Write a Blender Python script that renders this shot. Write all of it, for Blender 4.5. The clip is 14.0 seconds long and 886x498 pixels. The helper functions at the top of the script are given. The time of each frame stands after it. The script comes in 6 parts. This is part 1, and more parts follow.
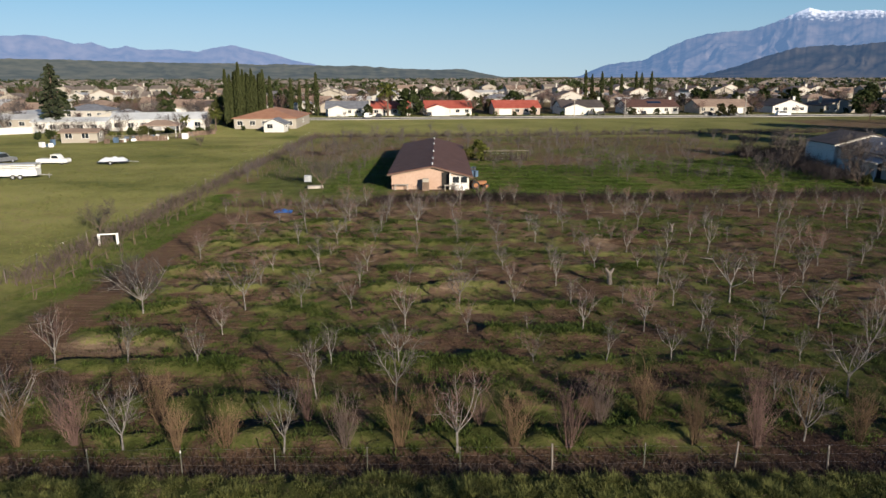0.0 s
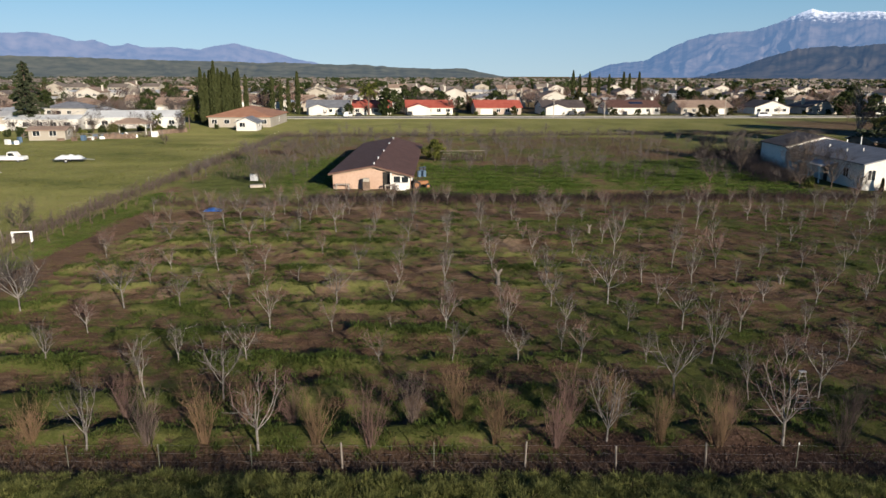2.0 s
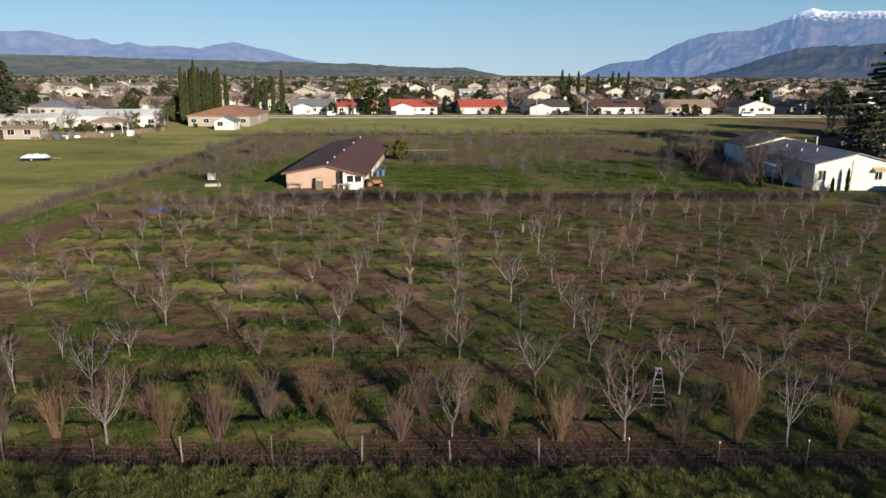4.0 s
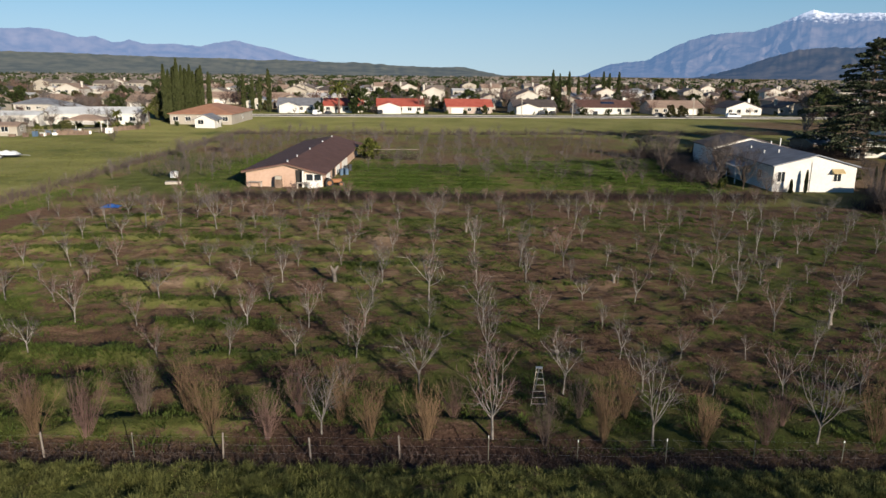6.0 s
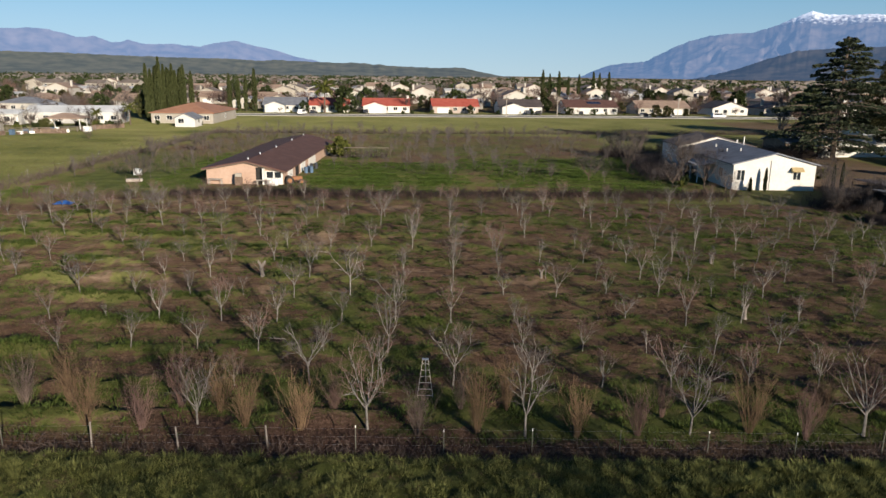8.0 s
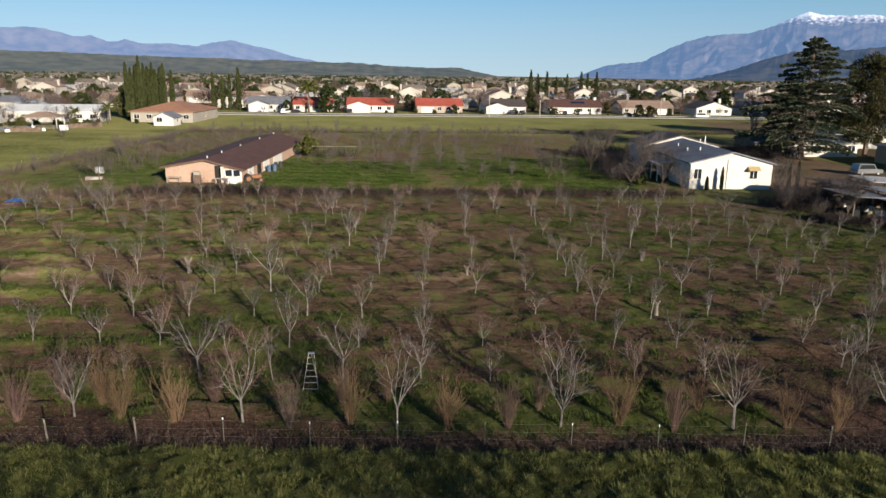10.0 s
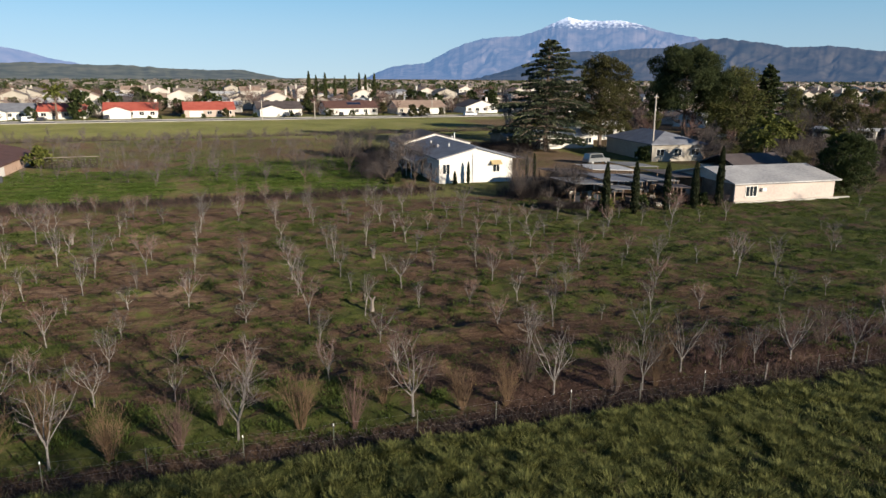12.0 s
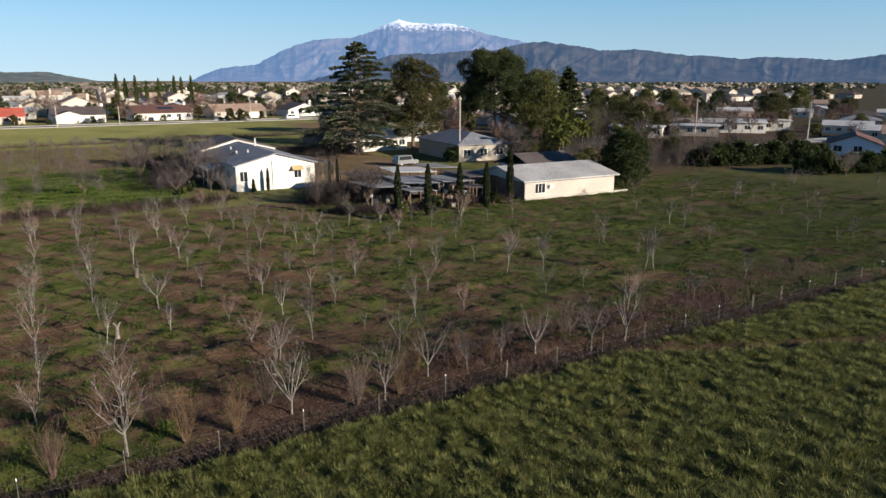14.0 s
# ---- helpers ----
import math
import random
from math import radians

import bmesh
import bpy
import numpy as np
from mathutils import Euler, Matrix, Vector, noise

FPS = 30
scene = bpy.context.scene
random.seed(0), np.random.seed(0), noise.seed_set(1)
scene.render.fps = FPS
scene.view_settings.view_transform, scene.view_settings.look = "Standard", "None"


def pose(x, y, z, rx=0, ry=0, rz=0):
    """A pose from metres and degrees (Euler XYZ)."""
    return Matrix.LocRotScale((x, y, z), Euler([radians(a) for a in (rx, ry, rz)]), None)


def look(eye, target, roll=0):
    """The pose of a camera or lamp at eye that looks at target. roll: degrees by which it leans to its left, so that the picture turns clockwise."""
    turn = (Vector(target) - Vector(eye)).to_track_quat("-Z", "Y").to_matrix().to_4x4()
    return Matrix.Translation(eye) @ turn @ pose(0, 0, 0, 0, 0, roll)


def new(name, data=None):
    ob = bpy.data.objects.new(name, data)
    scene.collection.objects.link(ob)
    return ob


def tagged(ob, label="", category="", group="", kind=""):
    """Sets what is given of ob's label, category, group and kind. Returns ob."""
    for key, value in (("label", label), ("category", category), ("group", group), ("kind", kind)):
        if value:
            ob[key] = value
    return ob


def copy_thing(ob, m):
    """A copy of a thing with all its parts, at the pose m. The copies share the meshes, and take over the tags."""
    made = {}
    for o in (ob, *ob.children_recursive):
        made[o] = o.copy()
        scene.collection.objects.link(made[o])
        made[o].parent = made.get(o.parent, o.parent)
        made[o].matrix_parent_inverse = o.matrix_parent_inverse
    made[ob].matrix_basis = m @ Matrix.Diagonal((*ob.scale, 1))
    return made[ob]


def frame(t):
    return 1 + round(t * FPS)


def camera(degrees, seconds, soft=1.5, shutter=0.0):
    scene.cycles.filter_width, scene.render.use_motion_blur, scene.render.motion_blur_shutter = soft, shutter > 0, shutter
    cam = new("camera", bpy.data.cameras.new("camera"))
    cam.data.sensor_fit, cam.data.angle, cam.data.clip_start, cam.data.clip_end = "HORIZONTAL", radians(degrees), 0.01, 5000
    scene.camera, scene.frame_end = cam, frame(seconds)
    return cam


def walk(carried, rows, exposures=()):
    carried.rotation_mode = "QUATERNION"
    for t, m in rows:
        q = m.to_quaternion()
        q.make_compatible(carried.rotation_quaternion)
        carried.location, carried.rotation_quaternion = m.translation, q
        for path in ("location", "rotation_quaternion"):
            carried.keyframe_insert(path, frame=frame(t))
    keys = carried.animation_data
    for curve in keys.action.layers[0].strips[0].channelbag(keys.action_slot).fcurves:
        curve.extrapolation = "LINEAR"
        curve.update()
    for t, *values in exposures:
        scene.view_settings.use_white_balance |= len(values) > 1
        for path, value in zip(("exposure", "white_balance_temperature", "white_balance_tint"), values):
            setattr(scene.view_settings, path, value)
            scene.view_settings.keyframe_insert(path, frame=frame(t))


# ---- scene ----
cam = camera(64.4, 14.0, 1.5)
PATH = [
    (0, (2.743, -0.294, 14.339), (2.751, 1.648, 13.859), -0.1),
    (0.5, (4.882, -0.341, 14.343), (4.888, 1.601, 13.863), -0.1),
    (1, (6.894, -0.425, 14.4), (6.899, 1.516, 13.92), 0.0),
    (1.5, (8.801, -0.505, 14.433), (8.804, 1.437, 13.951), 0.1),
    (2, (10.622, -0.559, 14.463), (10.625, 1.382, 13.981), 0.2),
    (2.5, (12.348, -0.634, 14.508), (12.35, 1.307, 14.026), 0.2),
    (3, (13.947, -0.823, 14.595), (13.947, 1.118, 14.112), 0.2),
    (5.5, (20.978, -1.248, 14.626), (20.978, 0.693, 14.14), 0.5),
    (6, (22.283, -1.24, 14.645), (22.282, 0.7, 14.159), 0.6),
    (6.5, (23.561, -1.254, 14.598), (23.561, 0.687, 14.112), 0.6),
    (7, (24.851, -1.268, 14.532), (24.851, 0.672, 14.046), 0.7),
    (7.5, (26.16, -1.345, 14.408), (26.16, 0.595, 13.924), 0.7),
    (10, (32.617, -1.804, 14.269), (32.623, 0.136, 13.785), 0.8),
    (10.5, (34.025, -1.892, 14.246), (34.115, 0.047, 13.763), 0.7),
    (11, (35.424, -1.923, 14.227), (35.665, 0.003, 13.747), 0.6),
    (11.5, (36.814, -1.955, 14.224), (37.223, -0.056, 13.746), 0.5),
    (12, (38.193, -2.015, 14.238), (38.75, -0.154, 13.763), 0.3),
    (12.5, (39.533, -2.212, 14.313), (40.196, -0.386, 13.84), 0.4),
    (13, (40.851, -2.374, 14.373), (41.605, -0.582, 13.902), 0.3),
    (13.5, (42.194, -2.486, 14.395), (43.047, -0.739, 13.925), 0.2),
    (14, (43.409, -2.851, 14.431), (44.37, -1.161, 13.962), 0.1),
]
walk(cam, [(t, look(eye, target, roll)) for t, eye, target, roll in PATH], [(0.0, 0.68), (7.5, 0.68), (11.0, 0.79), (14.0, 0.97)])

# ---- light: low winter sun from behind and to the right of the camera ----
SUN_AZ, SUN_EL = 148.5, 15.0
world = bpy.data.worlds.new("sky")
scene.world = world
world.use_nodes = True
wn = world.node_tree.nodes
sky = wn.new("ShaderNodeTexSky")
sky.sky_type, sky.sun_disc = "NISHITA", False
sky.sun_elevation, sky.sun_rotation = radians(SUN_EL), radians(SUN_AZ)
sky.altitude, sky.air_density, sky.dust_density, sky.ozone_density = 1200, 0.9, 0.05, 3.5
cool = wn.new("ShaderNodeMix")
cool.data_type, cool.blend_type = "RGBA", "MULTIPLY"
cool.inputs[0].default_value, cool.inputs[7].default_value = 1.0, (0.80, 0.95, 1.22, 1)
wl = world.node_tree.links
wl.new(sky.outputs[0], cool.inputs[6])
# clear winter air: pale near the horizon, deepening evenly to the zenith
way, parts, fade, lift, blend = wn.new("ShaderNodeTexCoord"), wn.new("ShaderNodeSeparateXYZ"), wn.new("ShaderNodeValToRGB"), wn.new("ShaderNodeVectorMath"), wn.new("ShaderNodeMix")
wl.new(way.outputs["Generated"], parts.inputs[0])
wl.new(parts.outputs[2], fade.inputs[0])
stops = fade.color_ramp.elements
stops[0].position, stops[0].color = 0.0, (0.32, 0.43, 0.50, 1)
stops[1].position, stops[1].color = 1.0, (0.008, 0.022, 0.06, 1)
for p, c in ((0.06, (0.245, 0.39, 0.50)), (0.13, (0.14, 0.325, 0.485)), (0.28, (0.072, 0.225, 0.42)), (0.5, (0.022, 0.072, 0.20))):
    stops.new(p).color = (*c, 1)
lift.operation = "SCALE"
lift.inputs["Scale"].default_value = 1 / 0.046
across, squared, depth, tone = wn.new("ShaderNodeVectorMath"), wn.new("ShaderNodeMath"), wn.new("ShaderNodeMapRange"), wn.new("ShaderNodeVectorMath")
across.operation, squared.operation, tone.operation = "DOT_PRODUCT", "POWER", "SCALE"
across.inputs[1].default_value = (math.sin(radians(SUN_AZ)) * math.cos(radians(SUN_EL)), math.cos(radians(SUN_AZ)) * math.cos(radians(SUN_EL)), math.sin(radians(SUN_EL)))
squared.inputs[1].default_value = 2.0
depth.inputs[3].default_value, depth.inputs[4].default_value = 0.78, 1.08
wl.new(way.outputs["Generated"], across.inputs[0])
wl.new(across.outputs["Value"], squared.inputs[0])
wl.new(squared.outputs[0], depth.inputs[0])
wl.new(fade.outputs[0], tone.inputs[0])
wl.new(depth.outputs[0], tone.inputs["Scale"])
wl.new(tone.outputs[0], lift.inputs[0])
blend.data_type = "RGBA"
blend.inputs[0].default_value = 0.9
wl.new(cool.outputs[2], blend.inputs[6])
wl.new(lift.outputs[0], blend.inputs[7])
wl.new(blend.outputs[2], wn["Background"].inputs[0])
wn["Background"].inputs[1].default_value = 0.046
sun = new("sun", bpy.data.lights.new("sun", "SUN"))
sun.data.energy, sun.data.angle, sun.data.color = 5.0, radians(0.4), (1.0, 0.87, 0.70)
sun_way = Vector((math.sin(radians(SUN_AZ)) * math.cos(radians(SUN_EL)), math.cos(radians(SUN_AZ)) * math.cos(radians(SUN_EL)), math.sin(radians(SUN_EL))))
sun.matrix_world = look(sun_way * 300, (0, 0, 0))
scene.view_settings.exposure = 0.9


# ---- materials ----
def graph(name):
    m = bpy.data.materials.new(name)
    m.use_nodes = True
    return m, m.node_tree.nodes, m.node_tree.links


def material(name, dark, light, scale=3.0, rough=0.85, bump=0.2, metal=0.0, vary=0.0, fine=12.0, spec=0.3):
    """Two tones mixed by noise at two scales, with fine relief; vary shifts the value from object to object."""
    m, n, l = graph(name)
    b = n["Principled BSDF"]
    b.inputs["Roughness"].default_value, b.inputs["Metallic"].default_value = rough, metal
    b.inputs["Specular IOR Level"].default_value = spec
    tc = n.new("ShaderNodeTexCoord")
    a, f = n.new("ShaderNodeTexNoise"), n.new("ShaderNodeTexNoise")
    a.inputs["Scale"].default_value, a.inputs["Detail"].default_value = scale * 0.25, 4
    f.inputs["Scale"].default_value, f.inputs["Detail"].default_value = scale * fine * 0.25, 3
    for x in (a, f):
        l.new(tc.outputs["Object"], x.inputs["Vector"])
    add = n.new("ShaderNodeMix")
    add.inputs[0].default_value = 0.45
    l.new(a.outputs[0], add.inputs[2])
    l.new(f.outputs[0], add.inputs[3])
    ramp = n.new("ShaderNodeValToRGB")
    ramp.color_ramp.elements[0].position, ramp.color_ramp.elements[1].position = 0.36, 0.64
    ramp.color_ramp.elements[0].color, ramp.color_ramp.elements[1].color = (*dark, 1), (*light, 1)
    l.new(add.outputs[0], ramp.inputs[0])
    out = ramp.outputs[0]
    if vary:
        info, hsv, mr = n.new("ShaderNodeObjectInfo"), n.new("ShaderNodeHueSaturation"), n.new("ShaderNodeMapRange")
        mr.inputs[3].default_value, mr.inputs[4].default_value = 1 - vary, 1 + vary
        l.new(info.outputs["Random"], mr.inputs[0])
        l.new(mr.outputs[0], hsv.inputs["Value"])
        l.new(out, hsv.inputs["Color"])
        out = hsv.outputs[0]
    l.new(out, b.inputs["Base Color"])
    if bump:
        bp = n.new("ShaderNodeBump")
        bp.inputs["Strength"].default_value, bp.inputs["Distance"].default_value = bump, 0.05
        l.new(f.outputs[0], bp.inputs["Height"])
        l.new(bp.outputs[0], b.inputs["Normal"])
    return m


def leafy(name, dark, light, rough=0.6, trans=0.25):
    """Foliage: every leaf island has its own tone."""
    m, n, l = graph(name)
    b = n["Principled BSDF"]
    b.inputs["Roughness"].default_value, b.inputs["Specular IOR Level"].default_value = rough, 0.1
    geo, ramp = n.new("ShaderNodeNewGeometry"), n.new("ShaderNodeValToRGB")
    ramp.color_ramp.elements[0].color, ramp.color_ramp.elements[1].color = (*dark, 1), (*light, 1)
    l.new(geo.outputs["Random Per Island"], ramp.inputs[0])
    l.new(ramp.outputs[0], b.inputs["Base Color"])
    if trans:
        tr, mx = n.new("ShaderNodeBsdfTranslucent"), n.new("ShaderNodeMixShader")
        mx.inputs[0].default_value = trans
        l.new(ramp.outputs[0], tr.inputs[0])
        l.new(b.outputs[0], mx.inputs[1])
        l.new(tr.outputs[0], mx.inputs[2])
        l.new(mx.outputs[0], n["Material Output"].inputs[0])
    return m


BARK = material("pale_bark", (0.06, 0.052, 0.048), (0.27, 0.25, 0.23), 16, vary=0.3)
TWIG = material("grey_twigs", (0.042, 0.035, 0.034), (0.110, 0.094, 0.090), 6, bump=0, vary=0.3)
REDTWIG = material("reddish_twigs", (0.080, 0.050, 0.044), (0.165, 0.102, 0.086), 6, bump=0, vary=0.25)
TANTWIG = material("tan_shoots", (0.074, 0.047, 0.029), (0.170, 0.110, 0.062), 6, bump=0, vary=0.25)
BROWNTWIG = material("brown_brush", (0.065, 0.048, 0.042), (0.15, 0.112, 0.094), 4, bump=0, vary=0.2)
DARKBARK = material("dark_bark", (0.07, 0.05, 0.04), (0.17, 0.13, 0.10), 5)
NEEDLE = leafy("deodar_needles", (0.030, 0.040, 0.024), (0.066, 0.078, 0.044))
OLIVE = leafy("olive_needles", (0.042, 0.043, 0.017), (0.080, 0.076, 0.030))
PINE = leafy("pine_needles", (0.030, 0.042, 0.018), (0.066, 0.080, 0.032))
# lighter tone; carries the sunlit side of the large pine in its colour
RAGGED = leafy("sunny_pine_needles", (0.055, 0.062, 0.021), (0.125, 0.128, 0.045))
CYPRESS = leafy("cypress_leaves", (0.036, 0.045, 0.017), (0.075, 0.086, 0.034))
DARKCYPRESS = leafy("dark_cypress_leaves", (0.018, 0.024, 0.012), (0.042, 0.050, 0.024))
BROAD = leafy("broad_leaves", (0.022, 0.034, 0.013), (0.062, 0.078, 0.028))
YELLOWGREEN = leafy("yellow_green_leaves", (0.055, 0.070, 0.016), (0.13, 0.135, 0.036))
GRASS = leafy("grass_blades", (0.055, 0.066, 0.022), (0.24, 0.245, 0.085), trans=0.35)
WEED = leafy("weed_leaves", (0.036, 0.056, 0.012), (0.105, 0.138, 0.036), trans=0.3)
LUSH = leafy("lush_green_weeds", (0.050, 0.085, 0.016), (0.125, 0.175, 0.042), trans=0.35)
LITTER = leafy("dry_litter", (0.040, 0.024, 0.019), (0.115, 0.070, 0.052), trans=0.1)
OFFWHITE = material("off_white_stucco", (0.391, 0.365, 0.323), (0.493, 0.468, 0.425), 1.5, bump=0.1)
DRUMBLUE = material("faded_blue_plastic", (0.06, 0.10, 0.16), (0.10, 0.16, 0.24), 2, bump=0)
STUBBLE = leafy("stubble_blades", (0.040, 0.032, 0.015), (0.140, 0.138, 0.044), trans=0.2)
WHITEWALL = material("white_stucco", (0.540, 0.522, 0.486), (0.648, 0.630, 0.594), 1.5, bump=0.1)
CREAM = material("cream_stucco", (0.29, 0.262, 0.222), (0.38, 0.35, 0.3), 1.5, bump=0.1)
FARWALL = material("distant_stucco", (0.17, 0.155, 0.145), (0.31, 0.29, 0.27), 0.05, bump=0)
TAN = material("tan_stucco", (0.39, 0.265, 0.20), (0.47, 0.335, 0.26), 1.2, bump=0.1)
BEIGE = material("beige_wall", (0.38, 0.325, 0.295), (0.48, 0.415, 0.375), 1.2, bump=0.1)
PEACH = material("peach_stucco", (0.35, 0.285, 0.245), (0.43, 0.36, 0.31), 1.2, bump=0.1)
# blue tint puts shade into a house wall; also the tarpaulin's own colour
PALEBLUE = material("shade_blue_wall_and_tarp", (0.50, 0.53, 0.57), (0.60, 0.63, 0.66), 1.2, bump=0.1)
BROWNROOF = material("brown_shingles", (0.078, 0.039, 0.032), (0.130, 0.068, 0.056), 3, fine=20, bump=0.4)
GREYROOF = material("grey_shingles", (0.13, 0.14, 0.16), (0.22, 0.23, 0.26), 3, fine=20, bump=0.4)
PALEROOF = material("pale_metal_roof", (0.38, 0.38, 0.38), (0.55, 0.55, 0.54), 1, rough=0.5, bump=0.1)
DUSTYROOF = material("dusty_grey_roof", (0.24, 0.24, 0.245), (0.42, 0.415, 0.41), 1, rough=0.7, bump=0.15)
DULLROOF = material("dull_patched_sheeting", (0.10, 0.10, 0.105), (0.27, 0.265, 0.26), 0.9, rough=0.7, bump=0.1)
WHITEROOF = material("white_coated_roof", (0.50, 0.52, 0.53), (0.68, 0.70, 0.71), 0.8, bump=0.1)
REDROOF = material("red_clay_tiles", (0.33, 0.068, 0.045), (0.46, 0.12, 0.085), 2, fine=20, bump=0.4)
ORANGEROOF = material("orange_clay_tiles", (0.30, 0.15, 0.095), (0.40, 0.215, 0.14), 2, fine=20, bump=0.4)
TOWNROOF = material("mixed_town_roofs", (0.10, 0.085, 0.075), (0.24, 0.20, 0.17), 0.3, bump=0)
TANROOF = material("tan_shingles", (0.23, 0.165, 0.125), (0.34, 0.25, 0.195), 2, fine=20, bump=0.3)
DARKROOF = material("dark_shingles", (0.055, 0.045, 0.045), (0.11, 0.09, 0.085), 2, fine=20, bump=0.3)
TRIM = material("white_trim", (0.58, 0.57, 0.54), (0.70, 0.69, 0.66), 2, bump=0)
WOODDARK = material("weathered_wood", (0.09, 0.06, 0.045), (0.22, 0.16, 0.12), 4)
POSTGREY = material("weathered_post_timber", (0.10, 0.085, 0.075), (0.24, 0.21, 0.185), 8)
WOODPALE = material("grey_timber", (0.26, 0.23, 0.20), (0.48, 0.44, 0.39), 6)
STEEL = material("galvanised_steel", (0.36, 0.37, 0.38), (0.55, 0.56, 0.57), 3, rough=0.45, metal=0.7, bump=0)
POSTGREEN = material("painted_steel_post", (0.05, 0.065, 0.05), (0.14, 0.13, 0.11), 5, bump=0)
WHITEPAINT = material("white_paint", (0.68, 0.68, 0.66), (0.82, 0.82, 0.80), 3, bump=0, rough=0.5)
DARKPAINT = material("dark_car_paint", (0.03, 0.033, 0.04), (0.06, 0.065, 0.075), 1, bump=0, rough=0.25, spec=0.6)
SILVER = material("silver_car_paint", (0.20, 0.21, 0.22), (0.28, 0.29, 0.30), 1, bump=0, rough=0.3, metal=0.5)
RUBBER = material("black_rubber", (0.015, 0.015, 0.015), (0.035, 0.035, 0.035), 5, bump=0)
MAROON = material("dark_brush", (0.022, 0.017, 0.015), (0.065, 0.048, 0.042), 4, bump=0)
# near-black colour stands in for shade inside doorways and under the porch
DARKGAP = material("painted_doorway_shade", (0.012, 0.011, 0.010), (0.03, 0.028, 0.026), 2, bump=0)
TARP = material("blue_tarp", (0.02, 0.065, 0.24), (0.04, 0.12, 0.36), 3, rough=0.4)
ORANGEPAINT = material("orange_machine_paint", (0.20, 0.085, 0.035), (0.30, 0.13, 0.05), 3, bump=0, rough=0.5)
ASPHALT = material("worn_asphalt", (0.10, 0.10, 0.105), (0.16, 0.16, 0.165), 1.2)
CONCRETE = material("pale_concrete", (0.33, 0.31, 0.28), (0.48, 0.46, 0.42), 1.5)
YELLOWAWN = material("yellow_awning", (0.36, 0.27, 0.13), (0.48, 0.38, 0.21), 3, bump=0)
SOLAR = material("solar_panel_glass", (0.015, 0.02, 0.04), (0.03, 0.04, 0.07), 1, bump=0, rough=0.15)


def glass_material():
    m, n, l = graph("window_glass")
    b = n["Principled BSDF"]
    b.inputs["Base Color"].default_value = (0.02, 0.025, 0.03, 1)
    b.inputs["Roughness"].default_value = 0.046
    return m


GLASS = glass_material()


# ---- mesh helpers ----
def part(name, bm, mat, parent=None, label=""):
    me = bpy.data.meshes.new(name)
    bm.to_mesh(me)
    bm.free()
    me.materials.append(mat)
    ob = new(name, me)
    if parent is not None:
        ob.parent = parent
    if label:
        tagged(ob, label)
    return ob


def raw(name, verts, faces, mat, parent=None, label=""):
    me = bpy.data.meshes.new(name)
    me.from_pydata(verts, [], faces)
    me.materials.append(mat)
    ob = new(name, me)
    if parent is not None:
        ob.parent = parent
    if label:
        tagged(ob, label)
    return ob


def thing(name, label, category, at=(0, 0, 0), turn=0, group="", kind=""):
    ob = new(name)
    ob.matrix_basis = pose(*at, 0, 0, turn)
    return tagged(ob, label, category, group, kind)


def box(x0, x1, y0, y1, z0, z1, bevel=0.0, bm=None):
    own = bm is None
    bm = bm or bmesh.new()
    r = bmesh.ops.create_cube(bm, size=1, matrix=Matrix.Translation(((x0 + x1) / 2, (y0 + y1) / 2, (z0 + z1) / 2)) @ Matrix.Diagonal((abs(x1 - x0), abs(y1 - y0), abs(z1 - z0), 1)))
    if bevel:
        bmesh.ops.bevel(bm, geom=list({e for v in r["verts"] for e in v.link_edges}), offset=bevel, segments=1, affect="EDGES")
    return bm


def rod(a, b, r0, r1=None, n=6, bm=None):
    """A tapered round bar from a to b."""
    bm = bm or bmesh.new()
    a, b = Vector(a), Vector(b)
    d = b - a
    m = Matrix.Translation((a + b) / 2) @ d.to_track_quat("Z", "Y").to_matrix().to_4x4()
    bmesh.ops.create_cone(bm, cap_ends=True, segments=n, radius1=r0, radius2=r0 if r1 is None else r1, depth=d.length, matrix=m)
    return bm


def prism(profile, y0, y1, bm=None):
    """A profile in x and z, drawn out along y."""
    bm = bm or bmesh.new()
    a = [bm.verts.new((x, y0, z)) for x, z in profile]
    b = [bm.verts.new((x, y1, z)) for x, z in profile]
    n = len(profile)
    bm.faces.new(a)
    bm.faces.new(b[::-1])
    for i in range(n):
        bm.faces.new((a[i], b[i], b[(i + 1) % n], a[(i + 1) % n]))
    bmesh.ops.recalc_face_normals(bm, faces=bm.faces)
    return bm


def swap(bm):
    """Turns the mesh so that what ran along y runs along x."""
    bmesh.ops.transform(bm, matrix=Matrix(((0, 1, 0, 0), (1, 0, 0, 0), (0, 0, 1, 0), (0, 0, 0, 1))), verts=bm.verts)
    bmesh.ops.reverse_faces(bm, faces=bm.faces)
    return bm


def gable_wall(x0, x1, y0, y1, eave, ridge, xm=None, eave2=None):
    xm = (x0 + x1) / 2 if xm is None else xm
    e2 = eave if eave2 is None else eave2
    return prism([(x0, -0.3), (x1, -0.3), (x1, e2), (xm, ridge), (x0, eave)], y0, y1)


def gable_roof(x0, x1, y0, y1, eave, ridge, over=0.45, thick=0.16, xm=None, eave2=None):
    xm = (x0 + x1) / 2 if xm is None else xm
    e2 = eave if eave2 is None else eave2
    s1, s2 = (ridge - eave) / (xm - x0), (ridge - e2) / (x1 - xm)
    g = 0.02
    a, c, b = (x0 - over, eave - over * s1 + g), (xm, ridge + g), (x1 + over, e2 - over * s2 + g)
    return prism([a, c, b, (b[0], b[1] + thick), (c[0], c[1] + thick), (a[0], a[1] + thick)], y0 - over, y1 + over)


